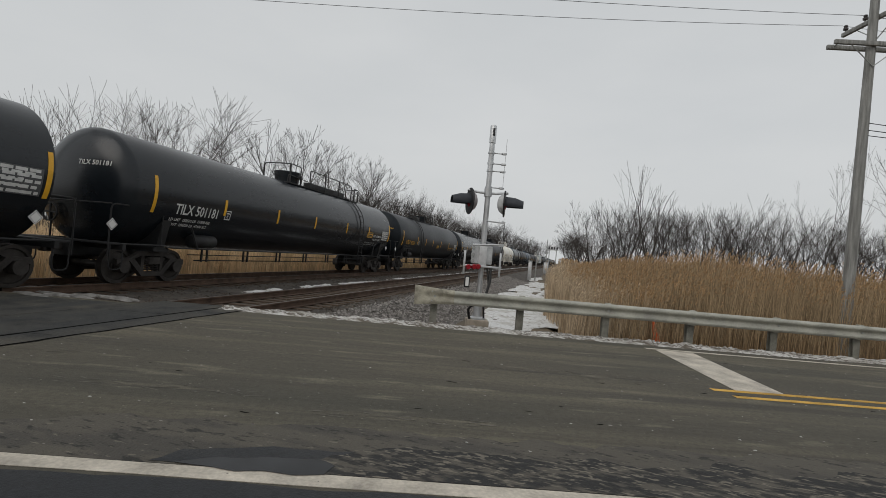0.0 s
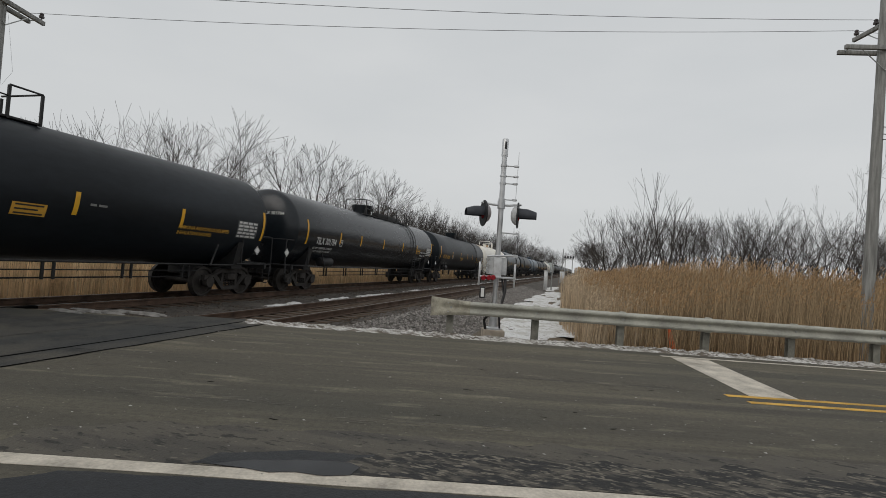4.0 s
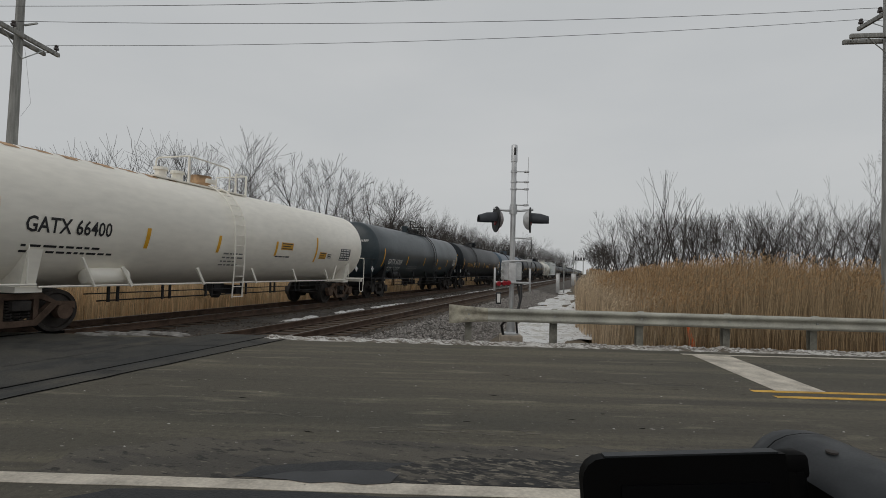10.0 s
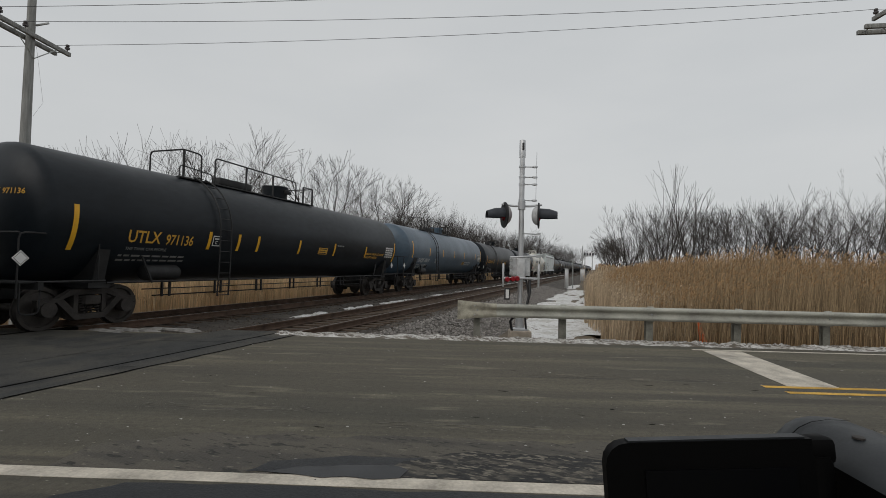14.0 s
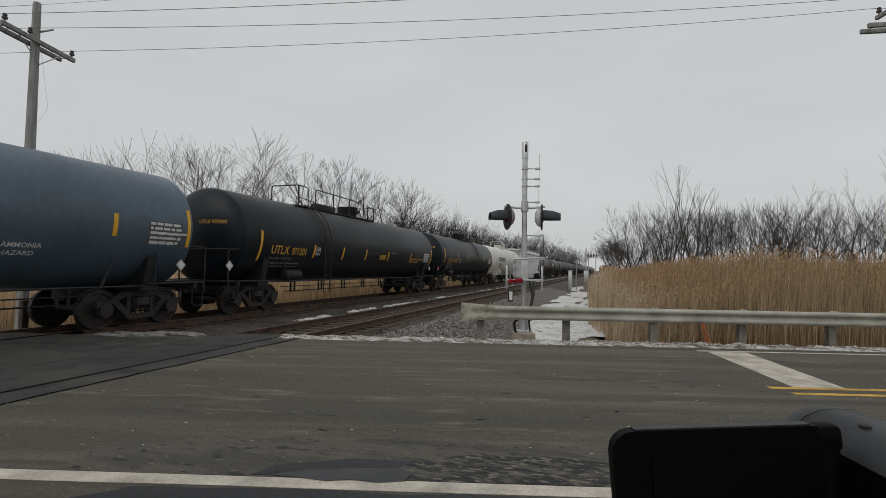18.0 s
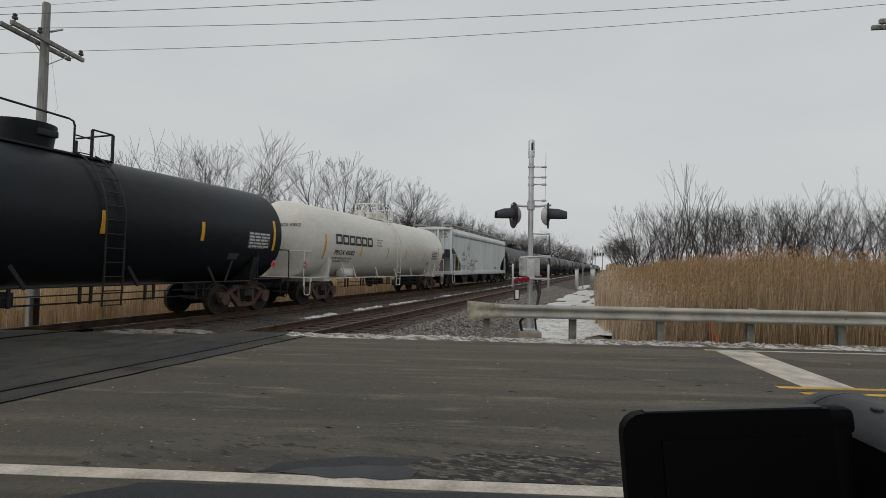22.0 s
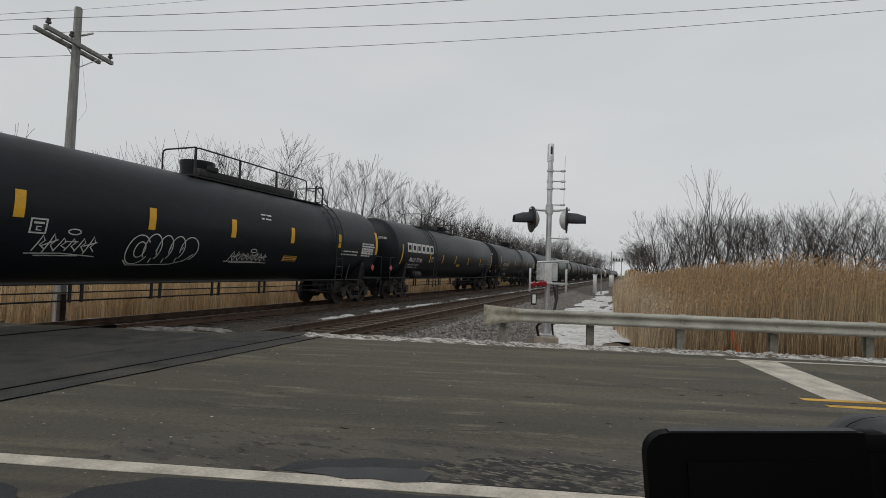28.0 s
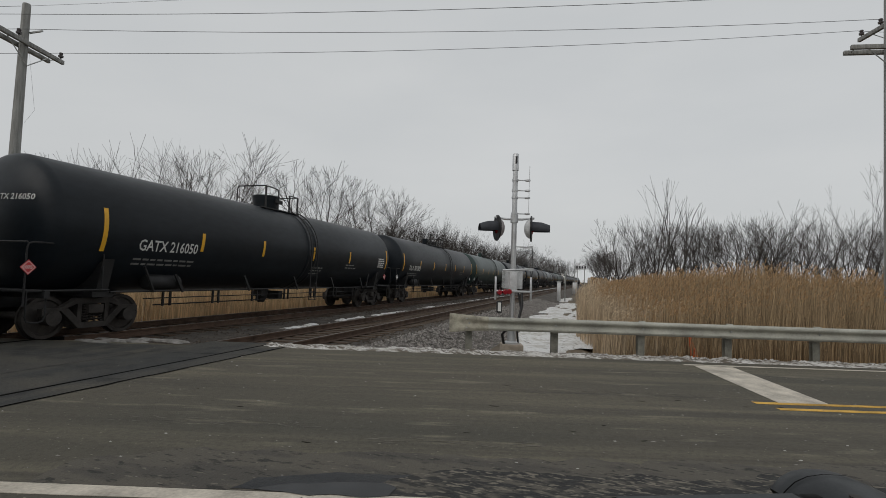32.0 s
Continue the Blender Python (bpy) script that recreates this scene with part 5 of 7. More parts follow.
def decal(y0, y1, a0, a1, off=0.006, r=R_T, slant=0.0):
    s = Shape()
    k = max(1, int(abs(a1 - a0) / 0.08))
    for i in range(k + 1):
        a = a0 + (a1 - a0) * i / k
        for y in (y0, y1):
            s.v.append(on_tank(y + slant * (i / k), a, off, r))
    s.f = [(2 * i, 2 * i + 1, 2 * i + 3, 2 * i + 2) for i in range(k)]
    return s


_letters = {}


def letters(text, size):
    """Flat outlines of a word, as vertices and faces, from the built-in font."""
    key = (text, size)
    if key not in _letters:
        cu = bpy.data.curves.new("word", "FONT")
        cu.body, cu.size, cu.resolution_u, cu.offset = text, size, 2, size * 0.016
        ob = bpy.data.objects.new("word", cu)
        scene.collection.objects.link(ob)
        dg = bpy.context.evaluated_depsgraph_get()
        me = bpy.data.meshes.new_from_object(ob.evaluated_get(dg))
        _letters[key] = ([tuple(v.co) for v in me.vertices], [tuple(p.vertices) for p in me.polygons])
        bpy.data.objects.remove(ob)
        bpy.data.curves.remove(cu)
        bpy.data.meshes.remove(me)
    return _letters[key]


def word_on_tank(text, y0, y1, arc, cap, r=R_T):
    """Stencilled writing from y0 to y1, its capitals so tall."""
    v, f = letters(text, 1.0)
    x0, x1 = min(p[0] for p in v), max(p[0] for p in v)
    k, h_ = (y1 - y0) / (x1 - x0), cap / 0.70
    return Shape().add([on_tank(y0 + (p[0] - x0) * k, arc + p[1] * h_, 0.009, r) for p in v], f)


def word_on_head(text, x, z, size, yend, depth, wide=1.0):
    """Writing on the domed end that faces -y."""
    v, f = letters(text, size)
    out = []
    for p in v:
        px, pz = x + p[0] * wide, z + p[1]
        q = 1 - (px * px + (pz - Z_T) ** 2) / R_T ** 2
        out.append((px, yend - depth * math.sqrt(max(0.0, q)) - 0.012, pz))
    return Shape().add(out, f)


def bars_on_tank(y, arc, n, length, gap, h, seed):
    """Small print too fine to read, as rows of short bars."""
    r = random.Random(seed)
    s = Shape()
    for i in range(n):
        q = y
        while q < y + length * r.uniform(0.75, 1.0):
            w_ = r.uniform(0.08, 0.26)
            d = decal(q, q + w_, arc - i * gap, arc - i * gap + h, 0.008)
            s.add(d.v, d.f)
            q += w_ + 0.05
    return s


def ribbon_on(at, pts, w_):
    """A brush stroke of constant width along (along, up) pairs; at() lifts them onto a surface."""
    s = Shape()
    for i, p in enumerate(pts):
        a, b = pts[max(0, i - 1)], pts[min(len(pts) - 1, i + 1)]
        d = Vector((b[0] - a[0], b[1] - a[1])).normalized()
        s.v += [at(p[0] - d.y * w_, p[1] + d.x * w_), at(p[0] + d.y * w_, p[1] - d.x * w_)]
    s.f = [(2 * i, 2 * i + 1, 2 * i + 3, 2 * i + 2) for i in range(len(pts) - 1)]
    return s


def diamond(name, car, c, size, mat, edge, parent_label):
    """A hazard placard on its corner, facing +x."""
    x, y, z = c
    p = part(name, Shape().prism([(y - size, z), (y, z - size), (y + size, z), (y, z + size)], x, x + 0.012), mat, car, parent_label, smooth=0)
    k = size * 0.86
    part("placard_border", Shape().add([(x + 0.014, y - k, z), (x + 0.014, y, z - k), (x + 0.014, y + k, z), (x + 0.014, y, z + k), (x + 0.014, y - k * .9, z), (x + 0.014, y, z - k * .9), (x + 0.014, y + k * .9, z), (x + 0.014, y, z + k * .9)], [(0, 1, 5, 4), (1, 2, 6, 5), (2, 3, 7, 6), (3, 0, 4, 7)]), edge, p, smooth=0)
    return p


def p_short(spec):
    """True for the shorter cars, whose side pipe hangs on slanted braces."""
    return spec["deck"][1] - spec["deck"][0] < 4.6


def tank_car(spec):
    """One tank car, along y, centred on its own origin at rail height; its near side faces +x."""
    L, tank_mat, mark = spec["L"], spec["mat"], spec["mark"]
    light = spec.get("light", False)
    rail_mat = spec.get("rails", M_UNDER)
    car = thing("tank_car", spec["label"], "tank car", "cars of the freight train")
    half = L / 2 - 0.55
    depth = 0.52
    shell = half - depth
    prof = [(-half, 0.02)] + [(-shell - depth * math.cos(a), R_T * math.sin(a)) for a in (0.12, 0.3, 0.5, 0.72, 0.95, 1.2, 1.4)]
    prof += [(-shell, R_T)] + [(-shell + 2 * shell * k / 8, R_T) for k in range(1, 8)] + [(shell, R_T)] + [(-a, r) for a, r in prof[-9:0:-1][1:]] + [(half, 0.02)]
    prof = sorted(prof, key=lambda q: q[0])
    part("tank", Shape().lathe(prof, (0, 0, Z_T), "y", 56), tank_mat, car, smooth=50)
    for y in spec.get("seams", ()):
        part("weld_band", Shape().lathe([(y - 0.10, R_T + 0.001), (y - 0.09, R_T + 0.008), (y + 0.09, R_T + 0.008), (y + 0.10, R_T + 0.001)], (0, 0, Z_T), "y", 56, cap=False), tank_mat, car)
    # underframe
    for e in (-1, 1):
        part("stub_sill", Shape().box((0, e * (L / 2 - 1.9), 0.83), (0.42, 3.0, 0.34), bevel=0.02), M_UNDER, car)
    for e in (-1, 1):
        ye = e * (L / 2 - 2.15)
        part("saddle", Shape().prism([(-1.25, 0.95), (1.25, 0.95), (1.42, 1.75), (1.1, 1.45), (0.6, 1.12), (0, 1.02), (-0.6, 1.12), (-1.1, 1.45), (-1.42, 1.75)], ye - 0.14, ye + 0.14, "y").box((0, ye, 0.95), (2.6, 0.5, 0.12)), M_UNDER if not light else spec["mat"], car)
        truck(car, ye, spec.get("rust", False), spec.get("spin", True))
        part("coupler", Shape().box((0, e * (L / 2 - 0.28), 0.876), (0.16, 0.55, 0.18), bevel=0.02).box((0.06, e * (L / 2 - 0.02), 0.876), (0.20, 0.20, 0.26), bevel=0.03), M_TRUCK, car)
        ep = part("end_platform", Shape().box((0, e * (L / 2 - 0.62), 1.05), (2.75, 0.42, 0.05), bevel=0.01).box((0, e * (L / 2 - 0.84), 0.98), (2.9, 0.10, 0.16)), rail_mat, car)
        for sx in (-1, 1):
            x = sx * 1.38
            y0, y1 = e * (L / 2 - 0.45), e * (L / 2 - 2.05)
            part("end_handrail", bent([(x, y0, 0.75), (x, y0, 2.02), (x, y1, 2.02), (x, y1, 1.08)], 0.02), rail_mat, car)
            part("end_handrail", bent([(x * 0.98, y0, 1.05), (x * 0.98, e * (L / 2 - 1.25), 1.05), (x * 0.98, y1 - e * 0.2, 1.05)], 0.025), rail_mat, car)
            part("corner_step", bent([(x, y0 - e * 0.05, 1.05), (x, y0 - e * 0.05, 0.42), (x, y0 - e * 0.42, 0.42), (x, y0 - e * 0.42, 1.05)], 0.018), rail_mat, car)
            part("brace", Shape().tube([(x, y1 - e * 1.4, 0.98), (sx * 1.36, y1 - e * 1.1, 1.62)], 0.03, 6), rail_mat, car)
        part("end_rail", bent([(-1.38, e * (L / 2 - 0.45), 2.02), (1.38, e * (L / 2 - 0.45), 2.02)], 0.02), rail_mat, car)
    part("brake_wheel", Shape().lathe([(-0.02, 0.24), (0.02, 0.24), (0.02, 0.21), (-0.02, 0.21), (-0.02, 0.24)], (-0.55, -L / 2 + 0.5, 1.7), "y", 20, cap=False).box((-0.55, -L / 2 + 0.5, 1.7), (0.46, 0.03, 0.04)).box((-0.55, -L / 2 + 0.5, 1.7), (0.04, 0.03, 0.46)).tube([(-0.55, -L / 2 + 0.55, 1.7), (-0.55, -L / 2 + 0.55, 1.0)], 0.025, 6), M_UNDER, car)
    # side pipe, brake rod and hangers between the trucks
    yl = L / 2 - 3.5
    for sx in (-1, 1):
        part("side_pipe", Shape().tube([(sx * 1.33, -yl - 1.2, 1.0), (sx * 1.33, yl + 1.2, 1.0)], 0.026, 6), rail_mat, car)
    part("brake_rod", Shape().tube([(1.0, -yl, 0.80), (1.0, yl, 0.80)], 0.016, 6), M_UNDER, car)
    part("brake_rod", Shape().tube([(0.9, -yl + 0.4, 0.62), (0.9, yl - 0.3, 0.62)], 0.02, 6), M_UNDER, car)
    for k in range(7):
        y = -yl + 0.6 + (2 * yl - 1.2) * k / 6
        part("hanger", Shape().box((1.0, y, 0.80), (0.05, 0.05, 0.42)).box((1.0, y + 0.24, 0.80), (0.05, 0.05, 0.42)), M_UNDER, car)
    if p_short(spec):
        part("outlet", Shape().lathe([(0.45, 0.12), (0.62, 0.2), (0.98, 0.28)], n=14, axis="z").box((0.2, 0.5, 0.72), (0.6, 0.25, 0.3)).box((0.3, -0.5, 0.8), (0.4, 0.3, 0.2)), M_UNDER, car)
    if spec.get("reservoir", True):
        part("air_reservoir", Shape().lathe([(-0.55, 0.02), (-0.52, 0.16), (-0.46, 0.20), (0.46, 0.20), (0.52, 0.16), (0.55, 0.02)], (1.12, -L / 2 + 3.9, 1.22 if not light else 1.2), "y", 16), M_UNDER if not light else spec["mat"], car)
    if light or p_short(spec):
        for k in range(5):
            y = -yl + 0.9 + (2 * yl - 1.2) * k / 4
            part("pipe_brace", Shape().box((1.36, y - 0.14, 1.2), (0.05, 0.07, 0.54), Matrix.Rotation(radians(32), 3, "X")), rail_mat, car)
    # top platform, fittings and railings
    p0, p1 = spec["deck"]
    zt = Z_T + R_T
    part("deck", Shape().box((0.50, (p0 + p1) / 2, zt - 0.075), (0.26, p1 - p0, 0.05), bevel=0.01).box((-0.50, (p0 + p1) / 2, zt - 0.075), (0.26, p1 - p0, 0.05), bevel=0.01), rail_mat, car)
    hy = spec["dome"]
    dz, dr = spec.get("dome_h", 0.55), spec.get("dome_r", 0.56)
    part("manway_housing", Shape().lathe([(zt - 0.12, dr * 0.86), (zt + dz * 0.5, dr * 0.94), (zt + dz * 0.86, dr), (zt + dz, dr), (zt + dz, 0.05)], (0, hy, 0), "z", 24), spec.get("dome_mat", tank_mat), car)
    part("housing_lid", Shape().box((dr - 0.02, hy + 0.1, zt + dz * 0.55), (0.12, 0.4, 0.14), bevel=0.02), rail_mat, car)
    for k in range(spec.get("valves", 1)):
        y = spec["valve_at"][k] if "valve_at" in spec else hy + (1.0 + 0.6 * k) * (1 if p1 - hy > hy - p0 else -1)
        part("valve", Shape().lathe([(zt - 0.05, 0.16), (zt + 0.22, 0.15), (zt + 0.22, 0.20), (zt + 0.30, 0.19), (zt + 0.31, 0.03)], (0.1, y, 0), "z", 14), rail_mat, car)
    hr, x = 0.72, 0.62
    front, f_end, m0, m1, g0, g1 = spec["rail"]
    # hoop across the front of the platform, rounding down on the near side
    part("front_hoop", bent([(-x, front, zt - 0.10), (-x, front, zt + hr), (x, front, zt + hr), (x, max(f_end, front + 0.02), zt + hr - 0.02), (x, max(f_end, front + 0.02) + 0.01, zt - 0.12)], 0.024), rail_mat, car)
    part("railing_post", Shape().box((x, front, zt + hr / 2 - 0.05), (0.05, 0.05, hr + 0.05)), rail_mat, car)
    if f_end - front > 0.3:
        part("low_grab_rail", bent([(x, front - 0.15, zt - 0.12), (x, front - 0.15, zt + 0.26), (x, m0 - 0.1, zt + 0.18), (x, m0 - 0.1, zt - 0.1)], 0.018), rail_mat, car)
    part("top_railing", bent([(x, m0, zt - 0.10), (x, m0, zt + hr), (x, m1, zt + hr - 0.04), (x, m1, zt - 0.10)], 0.024), rail_mat, car)
    k = max(1, round((m1 - m0) / 1.5))
    for i in range(1, k):
        part("railing_post", Shape().box((x, m0 + (m1 - m0) * i / k, zt + hr / 2 - 0.06), (0.045, 0.05, hr + 0.08)), rail_mat, car)
    part("knee_rail", Shape().tube([(x, m1, zt + hr * 0.5), (x, g0, zt + hr * 0.48)], 0.016, 6), rail_mat, car)
    for y in (g0, g1):
        part("railing_post", Shape().box((x, y, zt + hr * 0.4 - 0.06), (0.05, 0.05, hr * 0.8 + 0.1)), rail_mat, car)
    part("railing_gate", Shape().tube([(x, g0, zt + hr * 0.8), (x, g1, zt + hr * 0.8), (-x, g1, zt + hr * 0.8)], 0.022, 6).box((-x, g1, zt + hr * 0.4 - 0.05), (0.05, 0.05, hr * 0.8)), rail_mat, car)
    if m1 - m0 > 3:
        b0, b1 = (m0 + 0.4, m0 + 1.9) if hy > (m0 + m1) / 2 else (m0 + 0.3, m1 - 0.5)
        part("equipment_box", Shape().box((0.30, (b0 + b1) / 2, zt + 0.10), (0.34, b1 - b0, 0.22), bevel=0.02), rail_mat, car, "low dark walkway box")
    # ladder over the shell
    ly = spec["ladder"]
    lm = spec.get("ladder_mat", rail_mat)
    for dy in (-0.22, 0.22):
        pts = [((R_T + 0.09) * math.cos(k * 0.12), ly + dy, Z_T + (R_T + 0.09) * math.sin(k * 0.12)) for k in range(0, 11)]
        part("ladder_rail", Shape().tube([(1.56, ly + dy, 0.55), (1.60, ly + dy, 1.4)] + pts, 0.022, 6), lm, car)
    for k in range(12):
        z = 0.58 + k * 0.31
        th = math.asin(min(1.0, max(0.0, (z - Z_T) / (R_T + 0.09))))
        x = (R_T + 0.09) * math.cos(th) if z > Z_T else 1.60
        part("rung", Shape().tube([(x, ly - 0.22, z), (x, ly + 0.22, z)], 0.014, 5), lm, car)
    # reflective strips
    ends = (spec["stripes"][0], spec["stripes"][-1])
    for y in spec["stripes"]:
        lo_, hi_ = (-0.55, 0.44) if y in ends else (-0.38, 0.13)
        lo_, hi_ = lo_ - spec.get("drop", 0.0), hi_ - spec.get("drop", 0.0)
        part("reflective_strip", decal(y, y + spec.get("strip_w", 0.11), lo_, hi_, 0.007, slant=0.02), M_REFLECT, car, "yellow reflective strip")
    # writing
    for text, y0, y1, arc, cap, mat in spec.get("words", ()):
        part("lettering", word_on_tank(text, y0, y1, arc, cap), mat, car, smooth=0)
    for text, x, z, size, mat in spec.get("head_words", ()):
        part("lettering", word_on_head(text, x, z, size, -shell, depth), mat, car, smooth=0)
    for i, (y, arc, n, length, mat) in enumerate(spec.get("print", ())):
        part("small_print", bars_on_tank(y, arc, n, length, 0.13, 0.05, i + int(L * 10)), mat, car, "rows of fine stencilled print", smooth=0)
    for y0, y1, a0, a1, mat in spec.get("plates", ()):
        if y1 - y0 < 0.36:
            frame_ = Shape()
            for q in ((y0, y1, a0, a0 + 0.03), (y0, y1, a1 - 0.03, a1), (y0, y0 + 0.03, a0 + 0.03, a1 - 0.03), (y1 - 0.03, y1, a0 + 0.03, a1 - 0.03), (y0 + 0.06, y1 - 0.06, a1 - 0.11, a1 - 0.07), (y0 + 0.11, y0 + 0.135, a0 + 0.06, a0 + 0.15), (y0 + 0.135, y1 - 0.10, a0 + 0.06, a0 + 0.08), (y0 + 0.135, y1 - 0.10, a0 + 0.13, a0 + 0.15)):
                d = decal(*q, 0.006)
                frame_.add(d.v, d.f)
            part("stencil_box", frame_, M_MARK_W if mat is M_MARK_DIM else mat, car, "small stencilled square", smooth=0)
            continue
        panel = part("data_panel", decal(y0, y1, a0, a1, 0.006), M_MARK_PANEL if mat is M_MARK_DIM else mat, car, "rectangular data panel", smooth=0)
        if mat is M_MARK_DIM and y1 - y0 > 0.7:
            rows_ = Shape()
            for i in range(5):
                h_, q = (a1 - a0) / 5, y0 + 0.05
                while q < y1 - 0.12:
                    w_ = 0.06 + 0.17 * abs(math.sin(i * 3.7 + q * 11))
                    d = decal(q, min(q + w_, y1 - 0.04), a0 + h_ * (i + 0.22), a0 + h_ * (i + 0.78), 0.009)
                    rows_.add(d.v, d.f)
                    q += w_ + 0.04
            part("small_print", rows_, M_MARK_W, panel, "rows of fine white print", smooth=0)
        if mat is M_MARK_Y:
            rows_ = Shape()
            k = 3
            for i in range(k):
                h_ = (a1 - a0) / k
                d = decal(y0 + 0.06, y1 - 0.06 - 0.1 * (i % 2), a0 + h_ * (i + 0.3), a0 + h_ * (i + 0.68), 0.009)
                rows_.add(d.v, d.f)
            part("small_print", rows_, M_MARK_K, panel, smooth=0)
    pl_ = spec.get("placard", M_PLACARD_W)
    diamond("placard", car, (1.40, -L / 2 + 0.48, 1.52), 0.15, pl_, M_MARK_K if pl_ is M_PLACARD_W else M_PLACARD_W, "hazard placard")
    diamond("placard", car, (1.40, L / 2 - 1.30, 1.52), 0.15, pl_, M_MARK_K if pl_ is M_PLACARD_W else M_PLACARD_W, "hazard placard")
    if spec.get("un"):
        v, f = letters(spec["un"], 0.09)
        for y in (-L / 2 + 0.375, L / 2 - 1.405):
            part("lettering", Shape().add([(1.416, y + p[0], 1.49 + p[1]) for p in v], f), M_MARK_K if pl_ is M_PLACARD_W else M_PLACARD_W, car, smooth=0)
    return car


def brand_blocks(car, y0, y1, a0, a1, mat, n=6):
    """A company mark, drawn as a row of plain heavy rings."""
    w_, t_ = (y1 - y0) / n, (a1 - a0) * 0.24
    for i in range(n):
        s = Shape()
        p, q = y0 + i * w_, y0 + (i + 0.9) * w_
        for box in ((p, p + t_, a0, a1), (q - t_, q, a0, a1), (p + t_, q - t_, a1 - t_, a1), (p + t_, q - t_, a0, a0 + t_)):
            d = decal(*box, 0.009)
            s.add(d.v, d.f)
        part("mark_block", s, mat, car, "heavy block of a company mark", smooth=0)


GAPS = (-11.1, 9.6, 30.3, 50.15, 70.0, 90.0, 107.5, 125.05, 144.5, 164.3, 183.7, 201.5, 218.25, 237.9, 257.45, 276.9, 296.0, 315.0, 333.5)
LEN = [b - a for a, b in zip(GAPS, GAPS[1:])]
MID = [(a + b) / 2 for a, b in zip(GAPS, GAPS[1:])]
STRIPES = (-8.3, -5.4, -2.6, 0.2, 2.9, 5.6, 8.4)
AHEAD = dict(deck=(-1.1, 6.0), dome=-0.22, dome_h=0.46, ladder=4.7, rail=(-1.0, -0.15, 0.66, 5.1, 5.5, 6.0), valves=0)
REV = dict(deck=(-4.8, 1.9), dome=0.3, dome_h=0.44, dome_r=0.5, ladder=-4.05, rail=(-4.7, -4.05, -3.5, 0.75, 1.25, 1.9), valves=0)
SHORT = dict(deck=(-1.3, 2.2), dome=-0.3, dome_r=0.22, dome_h=0.42, ladder=1.5, valves=3, valve_at=(0.42, 1.24, 1.75), rail=(-0.9, -0.9, -0.9, 1.1, 1.7, 2.2))
BACK = dict(deck=(-3.2, 0.5), dome=-0.9, ladder=-0.87, valves=2, rail=(-2.0, -2.0, -2.0, -0.3, 0.0, 0.5))
Y_, W_, D_, K_ = M_MARK_Y, M_MARK_W, M_MARK_DIM, M_MARK_K


def spec(i, mat, label, **kw):
    """Places along a car are given as metres along the track at the start, and turned into its own space."""
    c = MID[i]
    d = dict(L=LEN[i], mat=mat, label=label, mark=M_MARK_W)
    d.update(AHEAD)
    d["stripes"] = tuple(q + c for q in STRIPES)
    d.update(kw)
    d["stripes"] = tuple(q - c for q in d["stripes"])
    d["words"] = tuple((w, p - c, q - c, *r) for w, p, q, *r in d.get("words", ()))
    d["print"] = tuple((p - c, *r) for p, *r in d.get("print", ()))
    d["plates"] = tuple((p - c, q - c, *r) for p, q, *r in d.get("plates", ()))
    return d


def utlx(i, number, label, layout, stripes, w, num, box, plate, text, panel, drop=0.0):
    return spec(i, T_BLACK, label, **layout, drop=drop, stripes=stripes, words=(("UTLX", w, num - 0.15, -0.52, 0.29, Y_), (number, num, num + 0.88, -0.53, 0.26, Y_), ("THE TANK CAR PEOPLE", w, num + 0.1, -0.72, 0.075, D_), ("AMMONIA ANHYDROUS LIQUEFIED", text, text + 2.0, -0.48, 0.10, Y_), ("INHALATION HAZARD", text, text + 1.3, -0.64, 0.10, Y_)),
                head_words=(("UTLX " + number, 0.15, 2.80, 0.16, Y_),), print=((w - 0.1, -0.90, 2, 2.2, D_), (stripes[-2] - 2.6, -0.20, 1, 0.5, D_), (panel + 0.05, -0.16, 3, 0.8, D_)), plates=((plate, plate + 0.66, -0.57, -0.31, Y_), (panel, panel + 1.0, -0.58, -0.02, D_), (box, box + 0.3, -0.50, -0.20, D_)), mark=Y_)


def tilx(i, number, label, stripes, w):
    e = stripes[-1]
    return spec(i, T_GLOSS, label, stripes=stripes, words=(("TILX " + number, w, w + 1.72, -0.50, 0.29, W_), ("LD LMT  158500 LB  71900 KG", w - 0.1, w + 1.5, -0.72, 0.09, W_), ("LT WT  104500 LB  47400 KG", w - 0.1, w + 1.45, -0.88, 0.09, W_), ("ANHYDROUS AMMONIA", e - 2.44, e - 1.20, -0.38, 0.11, W_), ("INHALATION HAZARD", e - 2.40, e - 1.24, -0.58, 0.11, W_)), head_words=(("TILX " + number, 0.10, 2.95, 0.17, W_),),
                print=((e - 1.1, -0.10, 4, 0.9, W_), (e - 3.3, -0.76, 2, 1.5, D_), (e - 3.22, -0.36, 1, 0.7, K_)), plates=((e - 3.28, e - 2.5, -0.44, -0.14, Y_), (e - 1.15, e - 0.06, -0.52, 0.05, D_), (w + 2.05, w + 2.32, -0.5, -0.2, D_)))


